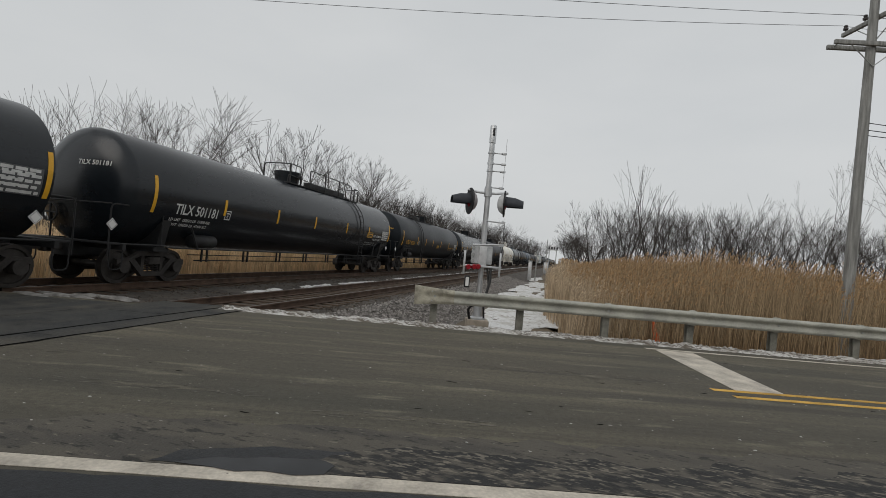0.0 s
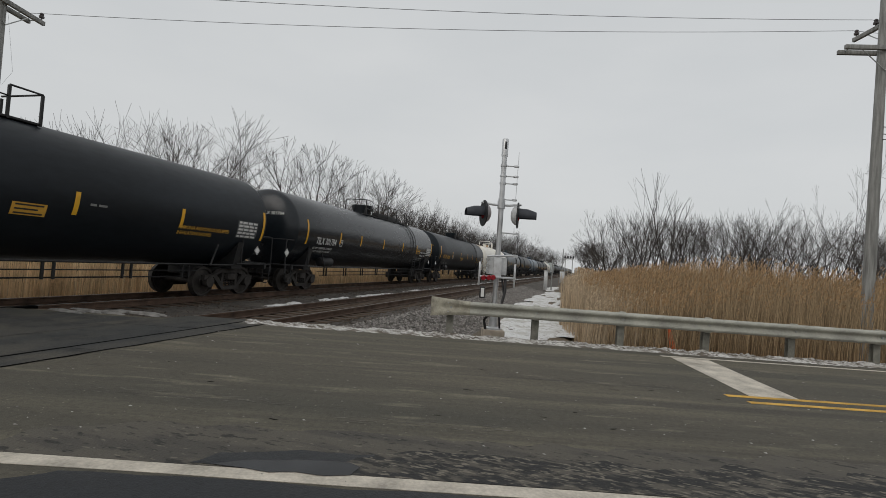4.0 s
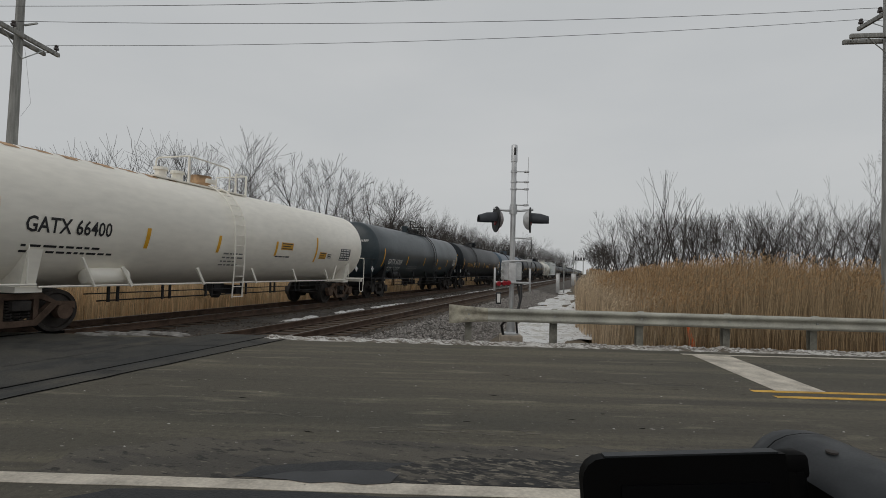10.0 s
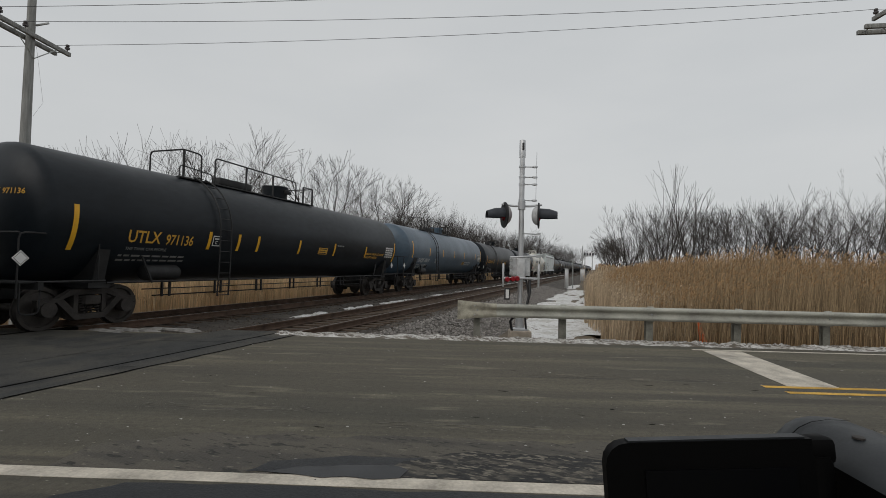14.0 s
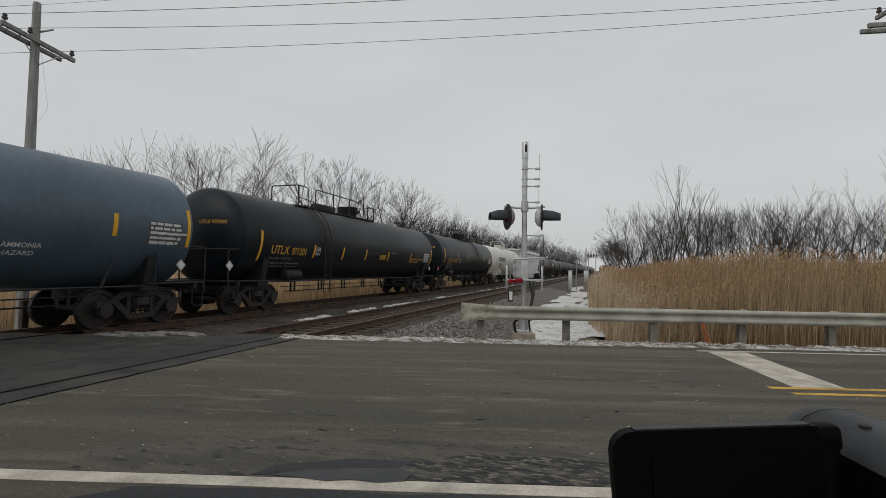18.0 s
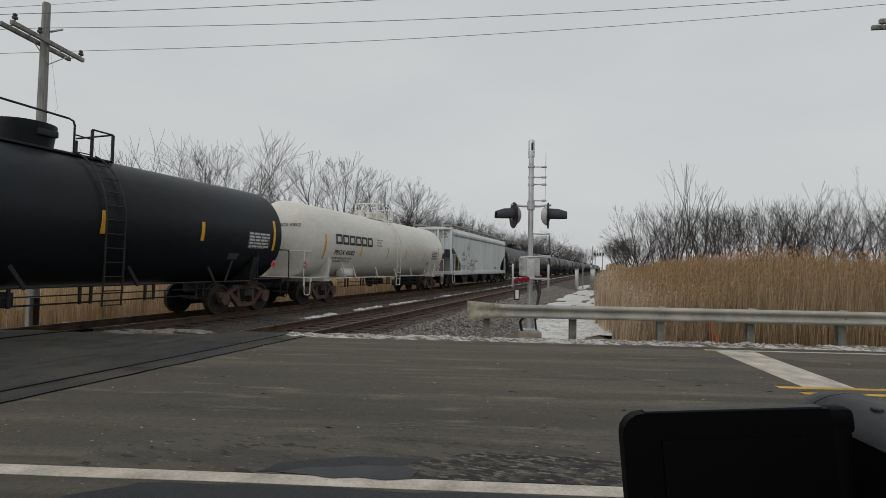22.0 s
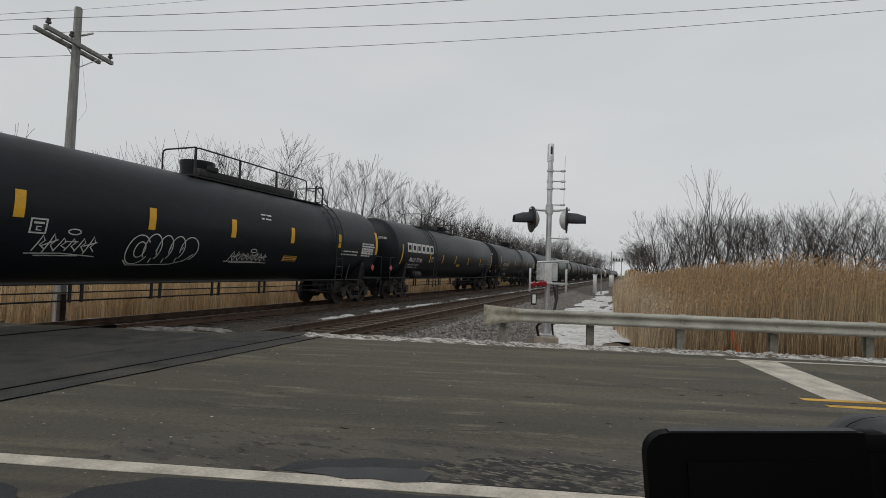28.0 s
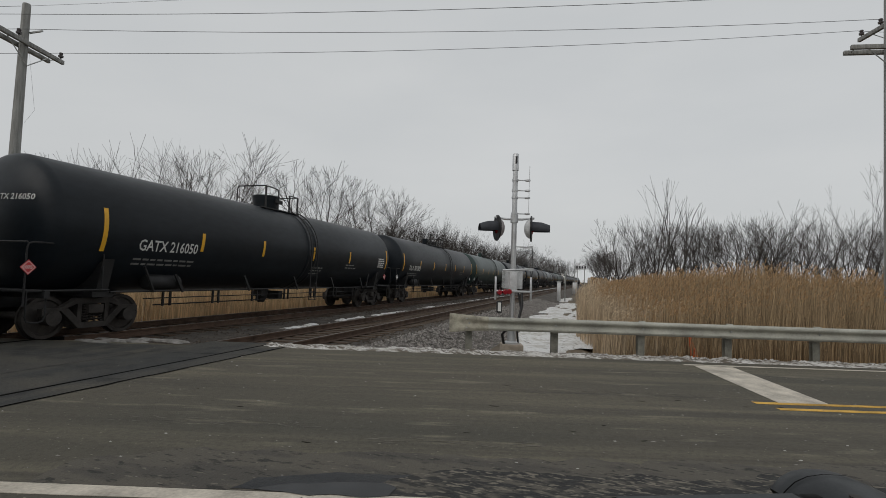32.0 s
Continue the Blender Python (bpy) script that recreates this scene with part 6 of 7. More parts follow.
SPECS = [
    tilx(0, "501093", "glossy black tank car with a long top walkway", (-9.5, -6.7, -3.8, -0.9, 2.3, 5.1, 8.36), -8.7),
    tilx(1, "501181", "glossy black tank car with yellow reflective strips", (11.13, 13.91, 16.9, 19.78, 22.98, 25.81, 29.0), 11.95),
    utlx(2, "971266", "matt black pressure tank car with yellow lettering", REV, (31.87, 35.27, 37.51, 39.66, 42.33, 45.3, 48.89), 32.68, 33.8, 35.5, 41.15, 45.3, 47.64, 0.07),
    tilx(3, "301784", "glossy black tank car shining under the sky", (51.77, 54.6, 56.8, 59.74, 62.8, 65.45, 68.77), 52.6),
    utlx(4, "971253", "matt black pressure tank car with yellow lettering", AHEAD, (71.47, 75.16, 78.16, 80.9, 83.19, 85.17, 88.7), 72.36, 73.55, 75.35, 78.5, 85.2, 87.57, 0.03),
    spec(5, T_CREAM, "cream-white tank car with rust along its top", **BACK, rails=T_CREAM, light=True, rust=True, dome_mat=M_RUST, dome_h=0.34, dome_r=0.33, drop=0.2, stripes=(91.3, 94.6, 97.05, 99.82, 102.43),
         words=(("GATX 66400", 91.89, 93.69, -0.36, 0.31, K_),), head_words=(("GATX 66400", -0.35, 2.95, 0.18, K_),), print=((91.9, -0.68, 2, 2.0, K_), (97.4, -0.62, 4, 0.8, D_), (99.9, -0.62, 1, 0.9, K_)), plates=((100.14, 100.86, -0.34, -0.08, Y_), (102.77, 103.3, -0.60, -0.32, Y_), (103.4, 103.7, -0.55, -0.38, K_), (104.45, 105.35, -0.62, -0.10, D_))),
    spec(6, T_SLATE, "dark slate tank car with white lettering", **SHORT, drop=0.29, stripes=(109.2, 112.72, 115.83, 118.58, 121.05, 123.55), words=(("GATX 66389", 109.92, 111.93, -0.67, 0.29, W_), ("LD LMT  196700 LBS  90150 KGS", 109.8, 112.0, -0.93, 0.10, W_), ("LT WT  64300 LBS  29160 KGS", 109.8, 111.9, -1.11, 0.10, W_)), head_words=(("GATX 66389", 0.1, 2.90, 0.17, W_),),
         print=((113.12, -0.80, 3, 1.9, D_),), plates=((119.5, 120.1, -0.92, -0.70, Y_), (122.65, 123.45, -0.58, -0.10, D_)), un="2672"),
    utlx(7, "971136", "matt black pressure tank car with yellow lettering", REV, (126.4, 130.17, 131.35, 132.25, 134.55, 137.05, 139.9, 143.2), 127.73, 128.78, 130.35, 135.92, 140.0, 142.1, 0.23),
    spec(8, T_BLUE, "blue-grey tank car with white lettering", **REV, drop=-0.07, stripes=(146.0, 149.0, 151.83, 154.62, 157.44, 160.98, 163.05), words=(("SHQX 10819", 147.2, 149.2, -0.72, 0.25, W_), ("LD LMT 182300 LB 73100 KG", 147.0, 149.0, -0.97, 0.10, W_), ("LT WT 103700 LB 51600 KG", 147.0, 148.9, -1.15, 0.10, W_), ("ANHYDROUS AMMONIA", 157.94, 159.6, -0.66, 0.1, W_), ("INHALATION HAZARD", 157.94, 159.5, -0.83, 0.1, W_)), print=((161.95, -0.18, 3, 0.9, W_),), plates=((157.21, 157.82, -0.82, -0.56, Y_), (146.3, 147.0, -0.95, -0.45, K_), (148.75, 149.35, -1.15, -0.95, K_), (150.4, 150.7, -0.75, -0.45, D_), (161.9, 162.9, -0.45, 0.12, D_))),
    utlx(9, "971201", "matt black pressure tank car with yellow lettering", REV, (166.0, 169.1, 171.3, 173.42, 175.9, 178.95, 182.35), 166.62, 167.75, 169.28, 175.01, 179.0, 181.1, 0.24),
    spec(10, T_BLACK, "black tank car with yellow lettering", **dict(SHORT, deck=(-0.7, 2.5), dome=1.0, dome_r=0.55, dome_h=0.48, ladder=1.9, valves=0, rail=(-0.2, -0.2, -0.2, 1.6, 2.0, 2.5)), placard=M_PLACARD_R, rust=True, drop=-0.05, stripes=(185.3, 188.48, 191.3, 194.22, 197.0, 200.0), words=(("UTLX", 186.2, 187.25, -0.47, 0.28, Y_), ("673328", 187.41, 188.37, -0.47, 0.25, Y_), ("THE TANK CAR PEOPLE", 186.2, 187.3, -0.66, 0.09, Y_)), head_words=(("UTLX 673328", 0.1, 2.90, 0.17, Y_),), print=((186.2, -0.86, 2, 1.9, D_), (198.9, -0.20, 3, 0.9, D_)), plates=((198.85, 199.85, -0.44, 0.05, D_), (198.2, 198.6, -0.85, -0.65, D_), (189.1, 189.4, -0.5, -0.2, D_))),
    spec(11, T_WHITE, "cream-white tank car with a dark block mark", **dict(BACK, deck=(-1.5, 1.3), dome=0.74, dome_r=0.3, dome_h=0.38, ladder=0.1, valves=3, valve_at=(-1.26, -0.4, 0.1), rail=(-0.6, -0.6, -0.6, 0.3, 0.8, 1.3)), rails=T_WHITE, light=True, rust=True, placard=M_PLACARD_R, un="2055", drop=0.17, stripes=(203.1, 206.05, 208.83, 211.1, 213.88, 216.3),
         words=(("PROX 43002", 203.9, 205.53, -0.51, 0.2, K_), ("LD LMT 189220 LB 86 050 KG", 203.8, 205.4, -0.70, 0.08, K_), ("LT WT 64680 LB 29 250 KG", 203.8, 205.3, -0.84, 0.08, K_)), head_words=(("PROX 43002", 0.1, 2.95, 0.17, K_),), print=((215.3, -0.2, 3, 0.7, K_), (207.6, 0.25, 3, 0.5, D_)), plates=((215.25, 216.15, -0.5, 0.0, D_), (214.7, 215.0, -0.85, -0.7, K_))),
    None,
    spec(13, T_BLACK, "black tank car with white spray-painted scrawl", **dict(AHEAD, deck=(-0.6, 5.7), dome=0.2, dome_r=0.48, ladder=5.5, rail=(-0.45, -0.45, -0.45, 4.6, 5.2, 5.65)), strip_w=0.18, drop=-0.16, stripes=(239.45, 242.5, 245.2, 247.75, 250.36, 253.2, 256.15), words=(("GATX 202518", 240.33, 242.1, -0.42, 0.26, W_),), print=((240.2, -0.70, 2, 2.0, W_), (253.5, -0.36, 2, 1.2, W_), (255.0, -0.10, 4, 0.9, W_), (249.0, 0.55, 2, 0.4, W_)), plates=((250.2, 250.9, -0.86, -0.66, Y_), (254.95, 256.0, -0.42, 0.08, D_), (242.8, 243.1, -0.5, -0.2, D_)), placard=M_PLACARD_R),
    spec(14, T_BLACK, "black tank car with a white block mark", **dict(REV, dome=0.55, dome_r=0.42, dome_h=0.34, rail=(-4.0, -3.5, -2.95, 1.0, 1.2, 1.7)), drop=0.2, stripes=(258.9, 262.55, 264.57, 266.88, 269.5, 272.4, 275.55), words=(("PROX 37146", 259.92, 261.52, -0.60, 0.22, W_), ("LD LMT 160700 LB 73 000 KG", 259.8, 261.3, -0.80, 0.085, W_), ("LT WT 100300 LB 45 500 KG", 259.8, 261.25, -0.96, 0.085, W_)), head_words=(("PROX 37146", 0.1, 2.90, 0.17, W_),), print=((272.6, -0.5, 2, 1.4, D_), (274.5, -0.2, 3, 0.8, D_)), plates=((267.4, 267.9, -0.75, -0.58, Y_), (262.8, 263.1, -0.55, -0.25, D_)), placard=M_PLACARD_R, un="1075"),
    spec(15, T_BLACK, "black tank car with a broad raised centre band", **dict(SHORT, deck=(-1.0, 1.3), dome=0.0, dome_r=0.5, dome_h=0.46, ladder=1.0, valves=0, rail=(-0.85, -0.85, -0.85, -0.1, 0.6, 1.15)), seams=(0.75, 1.25), stripes=(278.78, 281.7, 284.4, 287.5, 290.5, 294.6), words=(("GATX 216050", 279.75, 281.6, -0.46, 0.27, W_),), head_words=(("GATX 216050", 0.05, 2.90, 0.17, W_),), print=((279.7, -0.72, 2, 2.0, D_), (287.6, -0.7, 3, 0.9, D_), (290.3, -0.5, 2, 1.0, D_)), plates=((293.6, 294.4, -0.5, 0.0, D_),), placard=M_PLACARD_R, un="1075"),
    spec(16, T_BLACK, "black tank car with white lettering", **SHORT, words=(("TILX 301803", 298.2, 300.2, -0.5, 0.28, W_),), print=((298.2, -0.75, 2, 2.0, D_), (310.0, -0.45, 2, 1.2, D_))),
    spec(17, T_GREEN, "dark green tank car", **SHORT, words=(("GATX 30418", 317.3, 319.2, -0.5, 0.28, D_),)),
]


def hopper_car(L):
    """A covered hopper: flat sides, sloped end sheets, roof walk and three outlets."""
    car = thing("hopper_car", "light grey covered hopper car with black spray-painted outlines", "hopper car", "cars of the freight train")
    e_, w_ = L / 2 - 0.75, 1.55
    top, low = 4.25, 1.22
    side = [(-e_ + 0.25, top - 0.32), (-e_ + 0.30, 2.85), (-e_ + 2.3, 1.72), (-e_ + 2.3, low), (e_ - 2.3, low), (e_ - 2.3, 1.72), (e_ - 0.30, 2.85), (e_ - 0.25, top - 0.32)]
    for sx in (-1, 1):
        part("side_sheet", Shape().prism(side, sx * w_ - 0.03, sx * w_ + 0.03), H_GREY, car)
        part("side_sill", Shape().box((sx * (w_ + 0.02), 0, 1.12), (0.14, 2 * e_ - 0.9, 0.30), bevel=0.02), H_GREY, car)
        part("top_chord", Shape().prism([(sx * (w_ + 0.06), top - 0.42), (sx * (w_ + 0.06), top - 0.30), (sx * (w_ - 0.15), top - 0.02), (sx * (w_ - 0.25), top - 0.10), (sx * (w_ - 0.02), top - 0.42)], -e_ + 0.1, e_ - 0.1, "y"), H_GREY, car)
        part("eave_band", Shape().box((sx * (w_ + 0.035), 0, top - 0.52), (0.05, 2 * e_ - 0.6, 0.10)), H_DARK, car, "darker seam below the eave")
    part("roof", Shape().prism([(-w_ + 0.2, top - 0.06), (w_ - 0.2, top - 0.06), (w_ - 0.6, top + 0.05), (-w_ + 0.6, top + 0.05)], -e_ + 0.1, e_ - 0.1, "y"), H_GREY, car)
    for e in (-1, 1):
        sl = Shape()
        sl.prism([(e * (e_ - 0.28), 2.93), (e * (e_ - 2.34), 1.76), (e * (e_ - 2.34), 1.22), (e * (e_ - 2.26), 1.22), (e * (e_ - 2.26), 1.68), (e * (e_ - 0.26), 2.80)][::e], -w_ + 0.03, w_ - 0.03)
        part("slope_sheet", sl, H_DARK, car, "sloping end sheet with shade in its grey")
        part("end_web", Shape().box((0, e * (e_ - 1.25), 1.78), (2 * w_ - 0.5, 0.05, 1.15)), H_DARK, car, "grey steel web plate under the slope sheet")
        part("end_wall", Shape().box((0, e * (e_ - 0.26), (top + 2.7) / 2), (2 * w_ - 0.06, 0.06, top - 2.7 - 0.1)), H_GREY, car)
        for x in (-0.9, -0.3, 0.3, 0.9):
            part("end_stiffener", Shape().box((x, e * (e_ - 0.18), 3.3), (0.10, 0.12, 1.7)), H_GREY, car)
        for x in (-w_ + 0.05, -0.55, 0.55, w_ - 0.05):
            part("end_post", Shape().box((x, e * (e_ - 0.05), (top + 1.15) / 2), (0.12, 0.10, top - 1.15), bevel=0.01), H_GREY, car)
        part("end_beam", Shape().box((0, e * (e_ - 0.05), top - 0.08), (2 * w_ + 0.1, 0.14, 0.12), bevel=0.01), H_GREY, car)
        part("end_sill", Shape().box((0, e * (e_ - 0.05), 1.12), (2 * w_ + 0.1, 0.2, 0.22), bevel=0.01), H_GREY, car)
        for sx in (-1, 1):
            x = sx * (w_ + 0.06)
            for y in (e * (e_ - 0.12), e * (e_ - 0.62)):
                part("ladder_rail", Shape().box((x, y, 1.75), (0.05, 0.05, 1.35)), H_GREY, car)
            for k in range(4):
                part("rung", Shape().tube([(x, e * (e_ - 0.12), 1.3 + 0.36 * k), (x, e * (e_ - 0.62), 1.3 + 0.36 * k)], 0.016, 6), H_GREY, car)
            part("corner_step", bent([(x, e * (e_ - 0.10), 1.0), (x, e * (e_ - 0.10), 0.45), (x, e * (e_ - 0.58), 0.45), (x, e * (e_ - 0.58), 1.0)], 0.02), H_GREY, car)
        ye = e * (L / 2 - 2.2)
        truck(car, ye)
        part("bolster_box", Shape().box((0, ye, 0.98), (2.2, 0.7, 0.26)), M_UNDER, car)
        part("coupler", Shape().box((0, e * (L / 2 - 0.35), 0.876), (0.2, 0.7, 0.2), bevel=0.02).box((0.06, e * (L / 2 - 0.02), 0.876), (0.20, 0.20, 0.26), bevel=0.03), M_TRUCK, car)
    part("centre_sill", Shape().box((0, 0, 0.95), (0.5, L - 1.4, 0.34)), M_UNDER, car)
    for y in (-4.6, -1.55, 1.55, 4.6):
        part("outlet_hopper", Shape().prism([(y - 1.25, 1.0), (y + 1.25, 1.0), (y + 0.45, 0.42), (y - 0.45, 0.42)], -1.25, 1.25), M_UNDER, car, "dark sloping outlet hopper")
        part("outlet_gate", Shape().box((0, y, 0.38), (2.3, 0.8, 0.12), bevel=0.02), M_TRUCK, car)
    for sx in (-1, 1):
        walk_ = part("roof_walk", Shape().box((sx * 1.12, 0, top + 0.235), (0.56, 2 * e_ - 0.3, 0.025)).box((sx * 1.40, 0, top + 0.22), (0.03, 2 * e_ - 0.3, 0.07)).box((sx * 0.84, 0, top + 0.22), (0.03, 2 * e_ - 0.3, 0.07)), M_GALV_OLD, car, "grated steel roof walkway")
        for k in range(12):
            y = -e_ + 0.3 + (2 * e_ - 0.6) * k / 11
            part("walk_bracket", Shape().box((sx * 1.10, y, top + 0.16), (0.60, 0.05, 0.05)).box((sx * 1.40, y, top + 0.04), (0.05, 0.06, 0.34)), H_GREY, car)
    part("hatch_cover", Shape().box((0, 0, top + 0.09), (0.55, 2 * e_ - 1.6, 0.10), bevel=0.03), H_GREY, car)
    X = w_ + 0.036

    def flat(y, z):
        return (X, y, z)
    for text, y, z, size in (("CAIX", -6.60, 2.38, 0.34), ("11144", -6.60, 1.98, 0.34), ("LD LMT  204100 LB", -6.75, 1.58, 0.13), ("LT WT   62900 LB", -6.75, 1.40, 0.13), ("C", -5.50, 2.17, 0.16)):
        v, f = letters(text, size)
        part("lettering", Shape().add([flat(y + p[0], z + p[1]) for p in v], f), M_MARK_K, car, smooth=0)
    for text, z in (("CAIX", 3.72), ("11144", 3.52)):
        v, f = letters(text, 0.2)
        part("lettering", Shape().add([(0.78 + p[0], -e_ - 0.112 + 0.02, z + p[1]) for p in v], f), M_MARK_K, car, smooth=0)
    part("small_print", Shape().box((X, -5.45, 2.44), (0.004, 0.30, 0.02)).box((X, -5.45, 2.12), (0.004, 0.30, 0.02)).box((X, -5.60, 2.28), (0.004, 0.02, 0.32)).box((X, -5.30, 2.28), (0.004, 0.02, 0.32)).box((X, -5.45, 2.36), (0.004, 0.18, 0.04)).box((X, 4.4, 1.55), (0.004, 0.9, 0.06)).box((X, 4.3, 1.42), (0.004, 0.7, 0.06)).box((X, 6.2, 1.5), (0.004, 0.5, 0.06)), M_MARK_K, car, "rows of fine stencilled print")
    for y in (-7.56, -5.19, -2.63, 0.1, 2.7, 5.4):
        part("reflective_strip", Shape().prism([(y - 0.08, 1.3), (y + 0.02, 1.3), (y + 0.14, 2.15 if y < -6 else 1.62), (y + 0.02, 2.15 if y < -6 else 1.62)], X, X + 0.003), M_REFLECT, car, "yellow reflective strip", smooth=0)
    curve = lambda cy, cz, ry, rz, a0, a1, n=26: [(cy + ry * math.cos(a0 + (a1 - a0) * k / n), cz + rz * math.sin(a0 + (a1 - a0) * k / n)) for k in range(n + 1)]
    strokes = [[(-4.70, 2.32), (-4.86, 2.48), (-5.12, 2.62), (-5.20, 2.86), (-5.22, 3.04), (-5.06, 3.12), (-5.10, 3.26), (-4.88, 3.34), (-4.70, 3.12), (-4.62, 2.84), (-4.55, 2.66), (-4.58, 2.44), (-4.70, 2.32)], [(-4.98, 3.10), (-4.92, 2.88), (-4.84, 3.14)], [(-4.90, 2.86), (-4.80, 2.78)],
               [(-5.12, 1.30), (-5.06, 1.72), (-5.14, 2.08), (-4.98, 1.84), (-4.72, 1.76), (-4.45, 1.84), (-4.22, 2.04), (-4.02, 2.10), (-3.92, 2.0), (-4.05, 1.86), (-4.35, 1.72), (-4.62, 1.52)], [(-5.10, 1.32), (-4.86, 1.48), (-4.62, 1.52), (-4.80, 1.34), (-5.04, 1.30)],
               curve(-3.72, 1.92, 0.44, 0.17, 0.0, 6.3), curve(-4.36, 1.50, 0.25, 0.20, -0.6, 5.4), curve(-3.86, 1.52, 0.24, 0.30, -1.2, 4.8), curve(-3.24, 1.60, 0.19, 0.27, 0, 6.3), [(-4.1, 1.62), (-3.8, 1.68), (-3.5, 1.62)],
               curve(-4.45, 1.04, 0.26, 0.20, 2.9, 6.5), curve(-3.92, 1.04, 0.26, 0.22, 2.9, 6.5), curve(-2.62, 2.02, 0.10, 0.09, 0, 6.2)]
    for s_ in strokes:
        part("spray_stroke", ribbon_on(lambda a, b: (X + 0.004 + (0.06 if b < 1.27 else 0), a, b), s_, 0.020), M_MARK_K, car, "loose black spray-paint outline", smooth=0)
    zig = [(-3.05 + 0.055 * k, 2.10 + (0.16 if k % 2 else -0.1) * (0.6 + 0.5 * math.sin(k * 1.9))) for k in range(15)] + [(-2.2, 2.0), (-3.2, 1.96)]
    part("spray_stroke", ribbon_on(flat, zig, 0.013), M_MARK_K, car, smooth=0)
    return car


cars = []
for i, s_ in enumerate(SPECS):
    if s_ is None:
        cars.append(hopper_car(LEN[i]))
    else:
        s_["spin"] = True
        cars.append(tank_car(s_))
brand_blocks(cars[11], 203.92 - MID[11], 207.18 - MID[11], -0.08, 0.33, M_MARK_K)
brand_blocks(cars[14], 259.53 - MID[14], 263.08 - MID[14], -0.10, 0.37, M_MARK_W)
# white scrawl on the glossy black car
tag_at = lambda a, b: on_tank(a, b, 0.011)
loop = lambda cy, cz, ry, rz, a0=0.0, a1=6.3, n=24: [(cy + ry * math.cos(a0 + (a1 - a0) * k / n), cz + rz * math.sin(a0 + (a1 - a0) * k / n)) for k in range(n + 1)]
rg_ = random.Random(63)


def quick_tag(width, high, n):
    """A fast hand style: leaning hooks and slashes packed side by side over an underline."""
    out = []
    for i in range(n):
        y = -width / 2 + width * (i + 0.5) / n
        k = high * rg_.uniform(0.7, 1.15)
        out.append([(y - 0.05, -k * 0.45), (y + 0.02, k * 0.1), (y + 0.07, k * 0.5), (y + 0.12, k * 0.2), (y + 0.05, -0.02), (y + 0.15, -k * rg_.uniform(0.2, 0.5))])
        if i % 2:
            out.append([(y - 0.10, rg_.uniform(-0.05, 0.1)), (y + 0.16, rg_.uniform(0.0, 0.14))])
    out.append([(-width * 0.55, -high * 0.55), (0.0, -high * 0.48), (width * 0.6, -high * 0.62)])
    return out + [[(-width * 0.4, -high * 0.66), (width * 0.3, -high * 0.6)], loop(width * 0.12, high * 0.72, 0.12, 0.055)]


bubbles = [loop(-0.9, -0.02, 0.28, 0.38, 0.6, 5.9), loop(-0.86, 0.0, 0.13, 0.2), loop(-0.55, 0.05, 0.22, 0.36, -0.9, 3.9), loop(-0.22, 0.06, 0.20, 0.34, -0.9, 3.7), loop(0.12, 0.07, 0.21, 0.33, -0.9, 3.6), loop(0.48, 0.08, 0.26, 0.32, -1.2, 3.5),
           [(-1.15, -0.30), (-1.0, -0.44), (-0.5, -0.42), (0.1, -0.38), (0.45, -0.26), (0.66, -0.05)], [(-0.5, -0.35), (-0.42, 0.1)], [(-0.15, -0.34), (-0.06, 0.12)], [(0.2, -0.30), (0.28, 0.14)]]
scrawl = []
for group, y, arc in ((quick_tag(1.15, 0.40, 6), 243.48, -0.70), (bubbles, 246.0, -0.72), (quick_tag(1.5, 0.30, 8), 248.6, -0.78)):
    scrawl += [[(p + y - MID[13], q + arc) for p, q in st] for st in group]
for s_ in scrawl:
    part("spray_stroke", ribbon_on(tag_at, s_, 0.013), M_MARK_W, cars[13], "loose white spray-paint line", smooth=0)
# rust that has run along the crown of the white car
for k in range(16):
    y = -8.2 + k * 0.36 + 0.1 * math.sin(k * 3)
    part("rust_streak", decal(y, y + 0.30, 1.75 - 0.1 * math.sin(k * 2.1), 2.38, 0.004), M_RUST, cars[5], "thin rust stain", smooth=0)

centres = list(MID)
# the far rest of the train repeats the same kinds of car
tail, y = [], GAPS[-1]
order = (16, 9, 15, 6, 7, 17, 16, 11, 9, 15, 16, 7, 6, 9, 16, 15, 8, 9, 16, 7)
for k in order:
    y += LEN[k] / 2
    tail.append((k, y))
    y += LEN[k] / 2
for k, yc in tail:
    cars.append(copy_thing(cars[k], pose(FAR_TRACK, yc, 0)))
    centres.append(yc)


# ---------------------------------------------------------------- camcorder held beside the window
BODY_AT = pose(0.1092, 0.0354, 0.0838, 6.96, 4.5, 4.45)


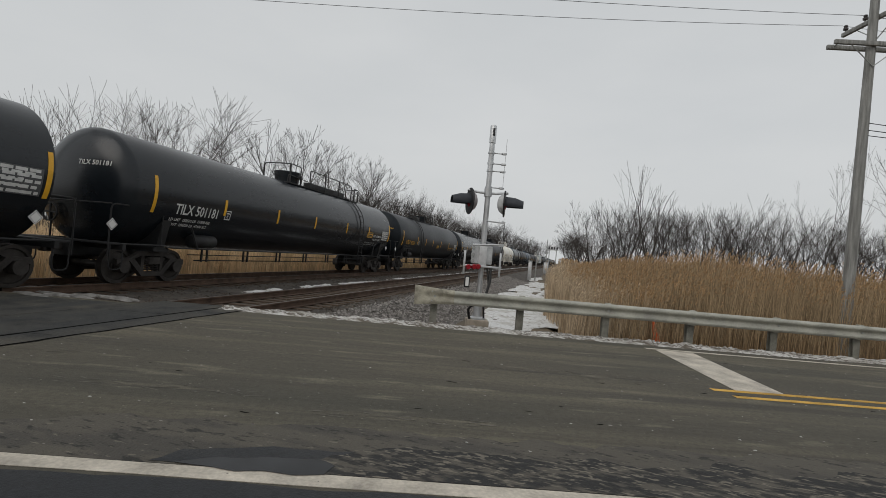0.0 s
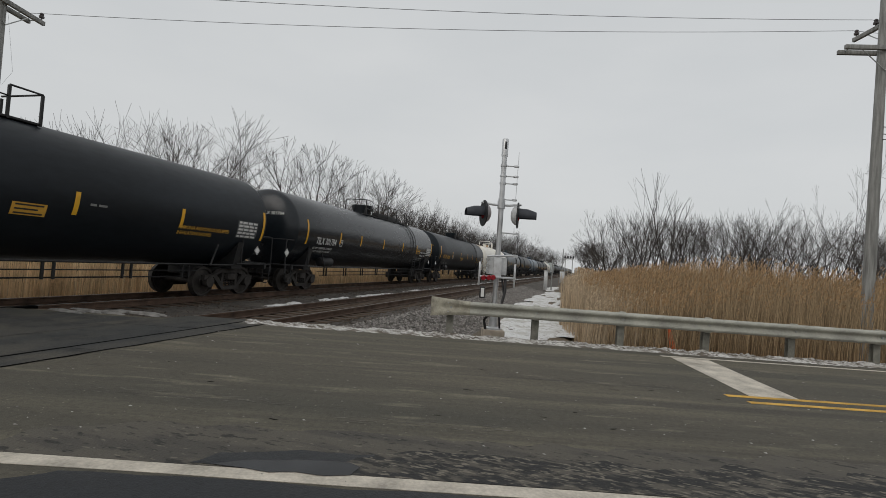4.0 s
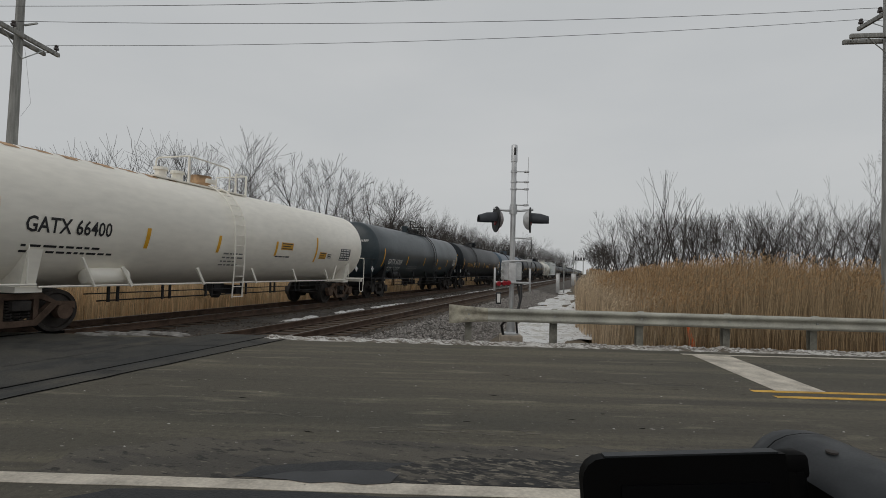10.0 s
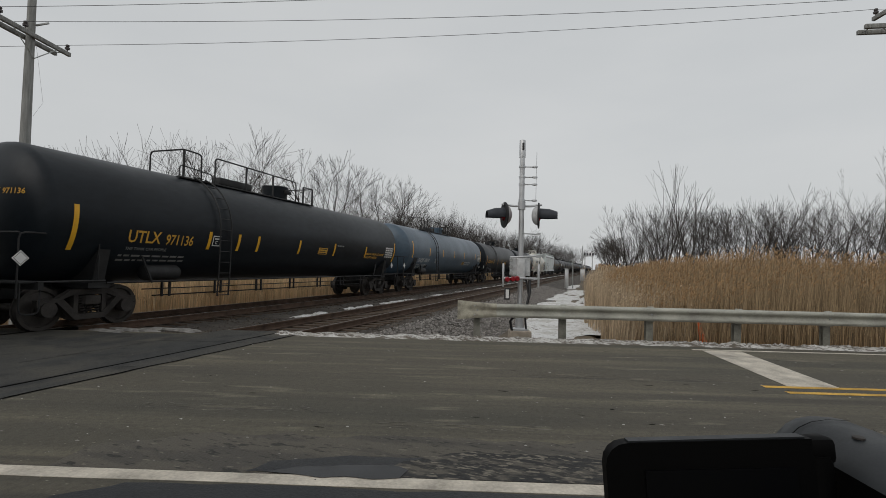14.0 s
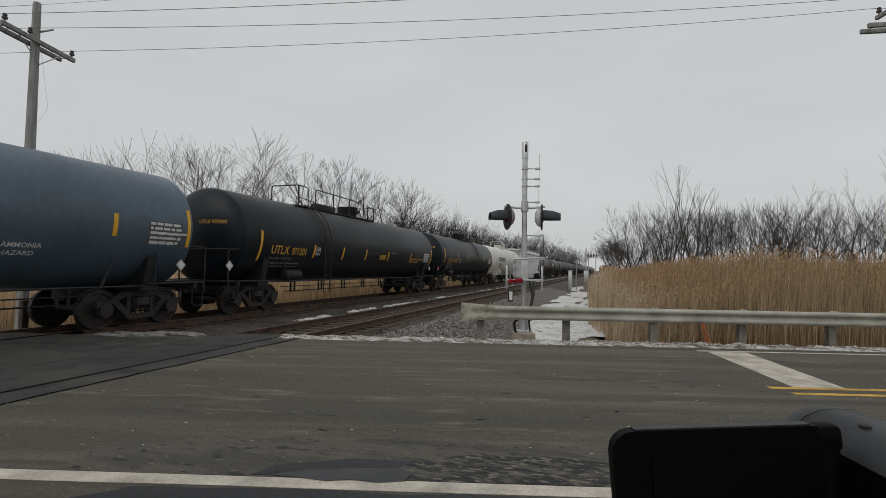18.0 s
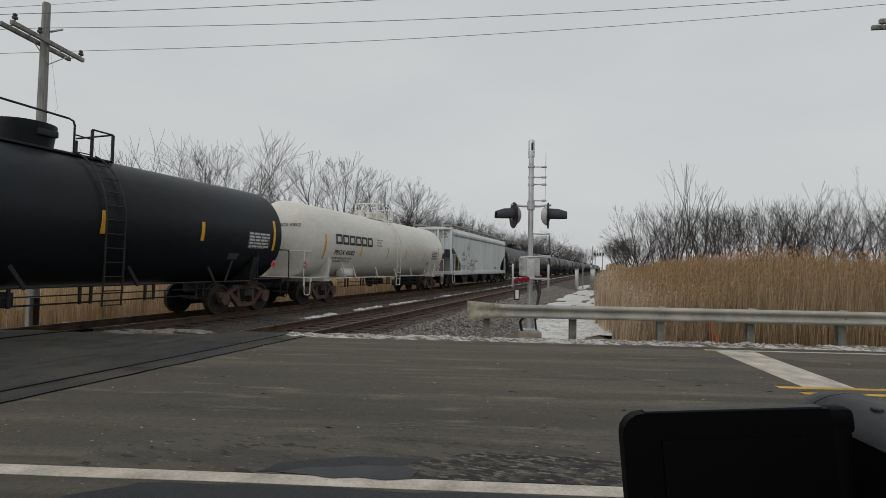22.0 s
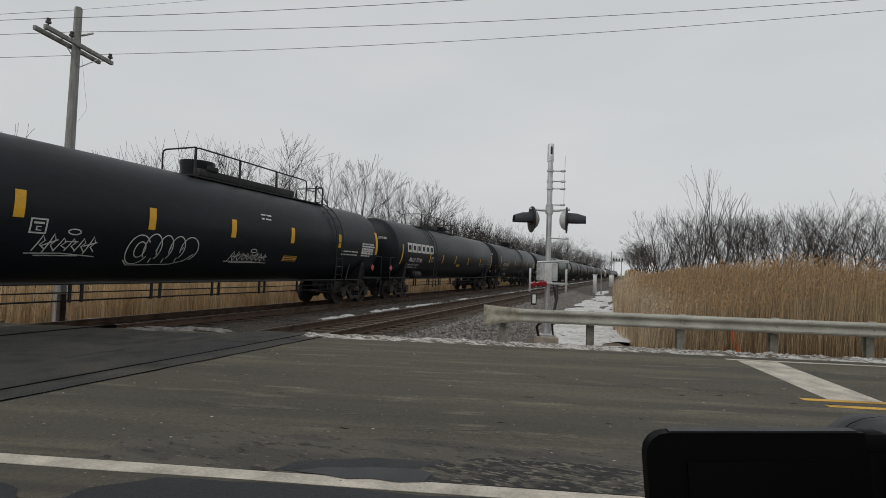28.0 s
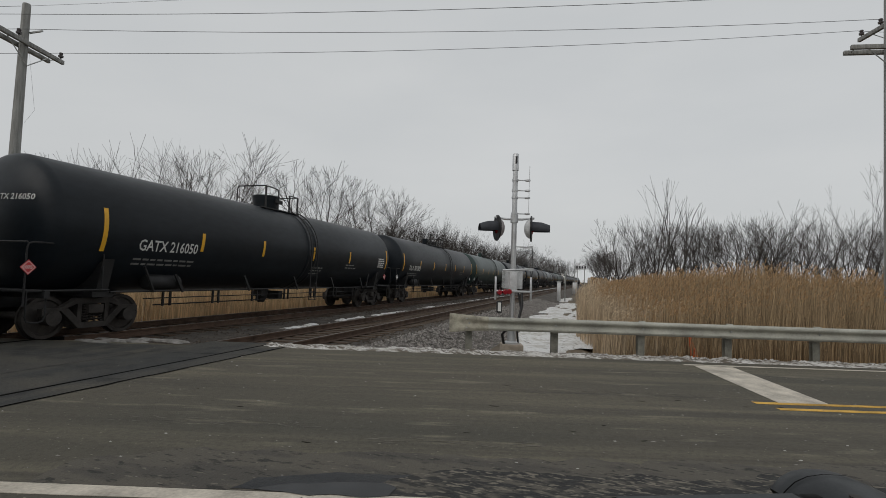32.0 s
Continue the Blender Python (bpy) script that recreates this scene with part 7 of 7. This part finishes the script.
def camcorder():
    c = thing("camcorder", "dark camcorder with its small screen folded out", "camcorder")
    w_, h_, r = 0.0915, 0.066, 0.010
    outline = [(r - r * math.cos(a), -r + r * math.sin(a)) for a in (0, 0.4, 0.8, 1.2, 1.57)] + [(w_, 0), (w_, -h_)] + [(r - r * math.cos(a), -h_ + r - r * math.sin(a)) for a in (1.57, 1.2, 0.8, 0.4, 0)]
    lcd = part("screen_panel", Shape().prism(outline, -0.0035, 0.0045, "y"), M_CAM_CASE, c)
    part("display", Shape().box((0.050, -0.0042, -0.036), (0.066, 0.0012, 0.048)), M_CAM_DARK, lcd, "blank dark display glass")
    part("panel_edge", Shape().box((0.050, 0.0005, 0.0003), (0.078, 0.006, 0.0008)), M_CAM_GREY, lcd, "thin grey upper edge")
    part("hinge", Shape().box((0.0965, 0.002, -0.006), (0.012, 0.011, 0.012), bevel=0.003).lathe([(-0.062, 0.0065), (-0.008, 0.0065)], (0.0955, 0.002, 0), "z", 14), M_CAM_CASE, c)
    # the body lies level and points forward; its own y points ahead
    turn = BODY_AT
    tops = [(0.0, -0.094), (0.002, -0.0915), (0.006, -0.0875), (0.012, -0.0845), (0.020, -0.083), (0.032, -0.0832), (0.044, -0.087), (0.054, -0.094), (0.058, -0.102)]
    shell_ = Shape()
    stations = ((0.008, 0.62, 0.010), (0.005, 0.80, 0.005), (0.0, 0.92, 0.0022), (-0.008, 0.99, 0.0006), (-0.02, 1.0, 0.0), (-0.16, 1.0, 0.0))
    for y, k, drop in stations:
        shell_.v += [(0.029 + (x - 0.029) * k, y, z - drop) for x, z in tops]
    m_n = len(tops)
    shell_.f = [(j * m_n + i, j * m_n + i + 1, (j + 1) * m_n + i + 1, (j + 1) * m_n + i) for j in range(len(stations) - 1) for i in range(m_n - 1)]
    shell_.f.append(tuple(range(m_n)))
    body = part("body_shell", shell_, M_CAM_GREY, c, "rounded grey metal shell", smooth=60)
    body.matrix_basis = turn
    seam = Shape()
    for y in (-0.0125, -0.0133):
        seam.v += [(0.029 + (x - 0.029) * 1.012, y, z + 0.0004) for x, z in tops]
    seam.f = [(i, i + 1, m_n + i + 1, m_n + i) for i in range(m_n - 1)]
    part("shell_seam", seam, M_CAM_CASE, body)
    part("shell_dial", Shape().lathe([(-0.0835, 0.0026), (-0.0826, 0.0026), (-0.0825, 0.0018)], (0.017, -0.036, 0.0), "z", 14), M_TRUCK, body)
    side = part("body_side", Shape().prism([(0.001, -0.22), (0.0005, -0.094), (0.0565, -0.102), (0.056, -0.22)], -0.16, -0.028, "y"), M_CAM_CASE, c, "black lower body")
    side.matrix_basis = turn
    return c


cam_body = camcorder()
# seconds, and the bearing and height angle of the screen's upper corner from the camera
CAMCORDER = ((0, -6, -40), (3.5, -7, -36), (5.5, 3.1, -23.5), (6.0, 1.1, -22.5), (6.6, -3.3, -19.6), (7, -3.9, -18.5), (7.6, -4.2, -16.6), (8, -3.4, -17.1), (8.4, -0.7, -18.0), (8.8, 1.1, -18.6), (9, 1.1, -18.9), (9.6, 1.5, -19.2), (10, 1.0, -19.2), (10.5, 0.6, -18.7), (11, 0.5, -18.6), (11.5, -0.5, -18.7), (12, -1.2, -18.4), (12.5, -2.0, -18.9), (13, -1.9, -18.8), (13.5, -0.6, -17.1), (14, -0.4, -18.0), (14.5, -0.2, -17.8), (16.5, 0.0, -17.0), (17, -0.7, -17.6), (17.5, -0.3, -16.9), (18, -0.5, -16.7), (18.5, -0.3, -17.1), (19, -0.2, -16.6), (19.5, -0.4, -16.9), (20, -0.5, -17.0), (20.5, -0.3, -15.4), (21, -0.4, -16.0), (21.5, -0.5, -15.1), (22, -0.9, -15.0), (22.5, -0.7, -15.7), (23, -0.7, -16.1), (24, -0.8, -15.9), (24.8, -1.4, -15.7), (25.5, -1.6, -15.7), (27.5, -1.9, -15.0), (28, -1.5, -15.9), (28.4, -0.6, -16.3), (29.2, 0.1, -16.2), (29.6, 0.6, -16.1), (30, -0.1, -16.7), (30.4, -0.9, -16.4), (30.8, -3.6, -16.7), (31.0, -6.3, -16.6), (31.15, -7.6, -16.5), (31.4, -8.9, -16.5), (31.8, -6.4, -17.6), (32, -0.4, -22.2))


# ---------------------------------------------------------------- ties, last of the structure
def lay_ties():
    for track, tname in tie_late:
        n_near = 120 if tname == "near" else 90
        y0 = 10.2 if tname == "near" else 9.2
        for k in range(n_near):
            t = part("tie", tie_mesh, None, track)
            t.matrix_basis = pose(0.03 * math.sin(k * 7.7), y0 + k * 0.52 + 0.02 * math.sin(k * 3.1), -0.002 * (k % 3), 0, 0, 0.6 * math.sin(k * 5.3))
        rest = Shape()
        for k in range(n_near, 700):
            rest.box((0, y0 + k * 0.52, -0.26), (2.55, 0.22, 0.17))
        tagged(part("far_ties", rest, M_TIE, track), kind="stuff")


lay_ties()


def travelled(t):
    """Metres that the slowly braking train has gone since the start."""
    return 8.53 * t - 0.0025 * t * t


def motions():
    for car, yc in zip(cars, centres):
        walk(car, [(t, pose(FAR_TRACK, yc - travelled(t), 0)) for t in range(0, 33)])
    rows = [(k / 15, math.degrees(travelled(k / 15) / WHEEL_R)) for k in range(0, 481)]
    for ws, y in wheel_keys:
        walk(ws, [(t, pose(0, y, WHEEL_R, a, 0, 0)) for t, a in rows])
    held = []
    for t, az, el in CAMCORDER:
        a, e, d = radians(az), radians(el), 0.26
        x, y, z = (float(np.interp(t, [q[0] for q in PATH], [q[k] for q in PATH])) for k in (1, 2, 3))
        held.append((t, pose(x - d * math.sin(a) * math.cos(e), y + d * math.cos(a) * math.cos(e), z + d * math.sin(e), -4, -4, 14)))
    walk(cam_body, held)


motions()
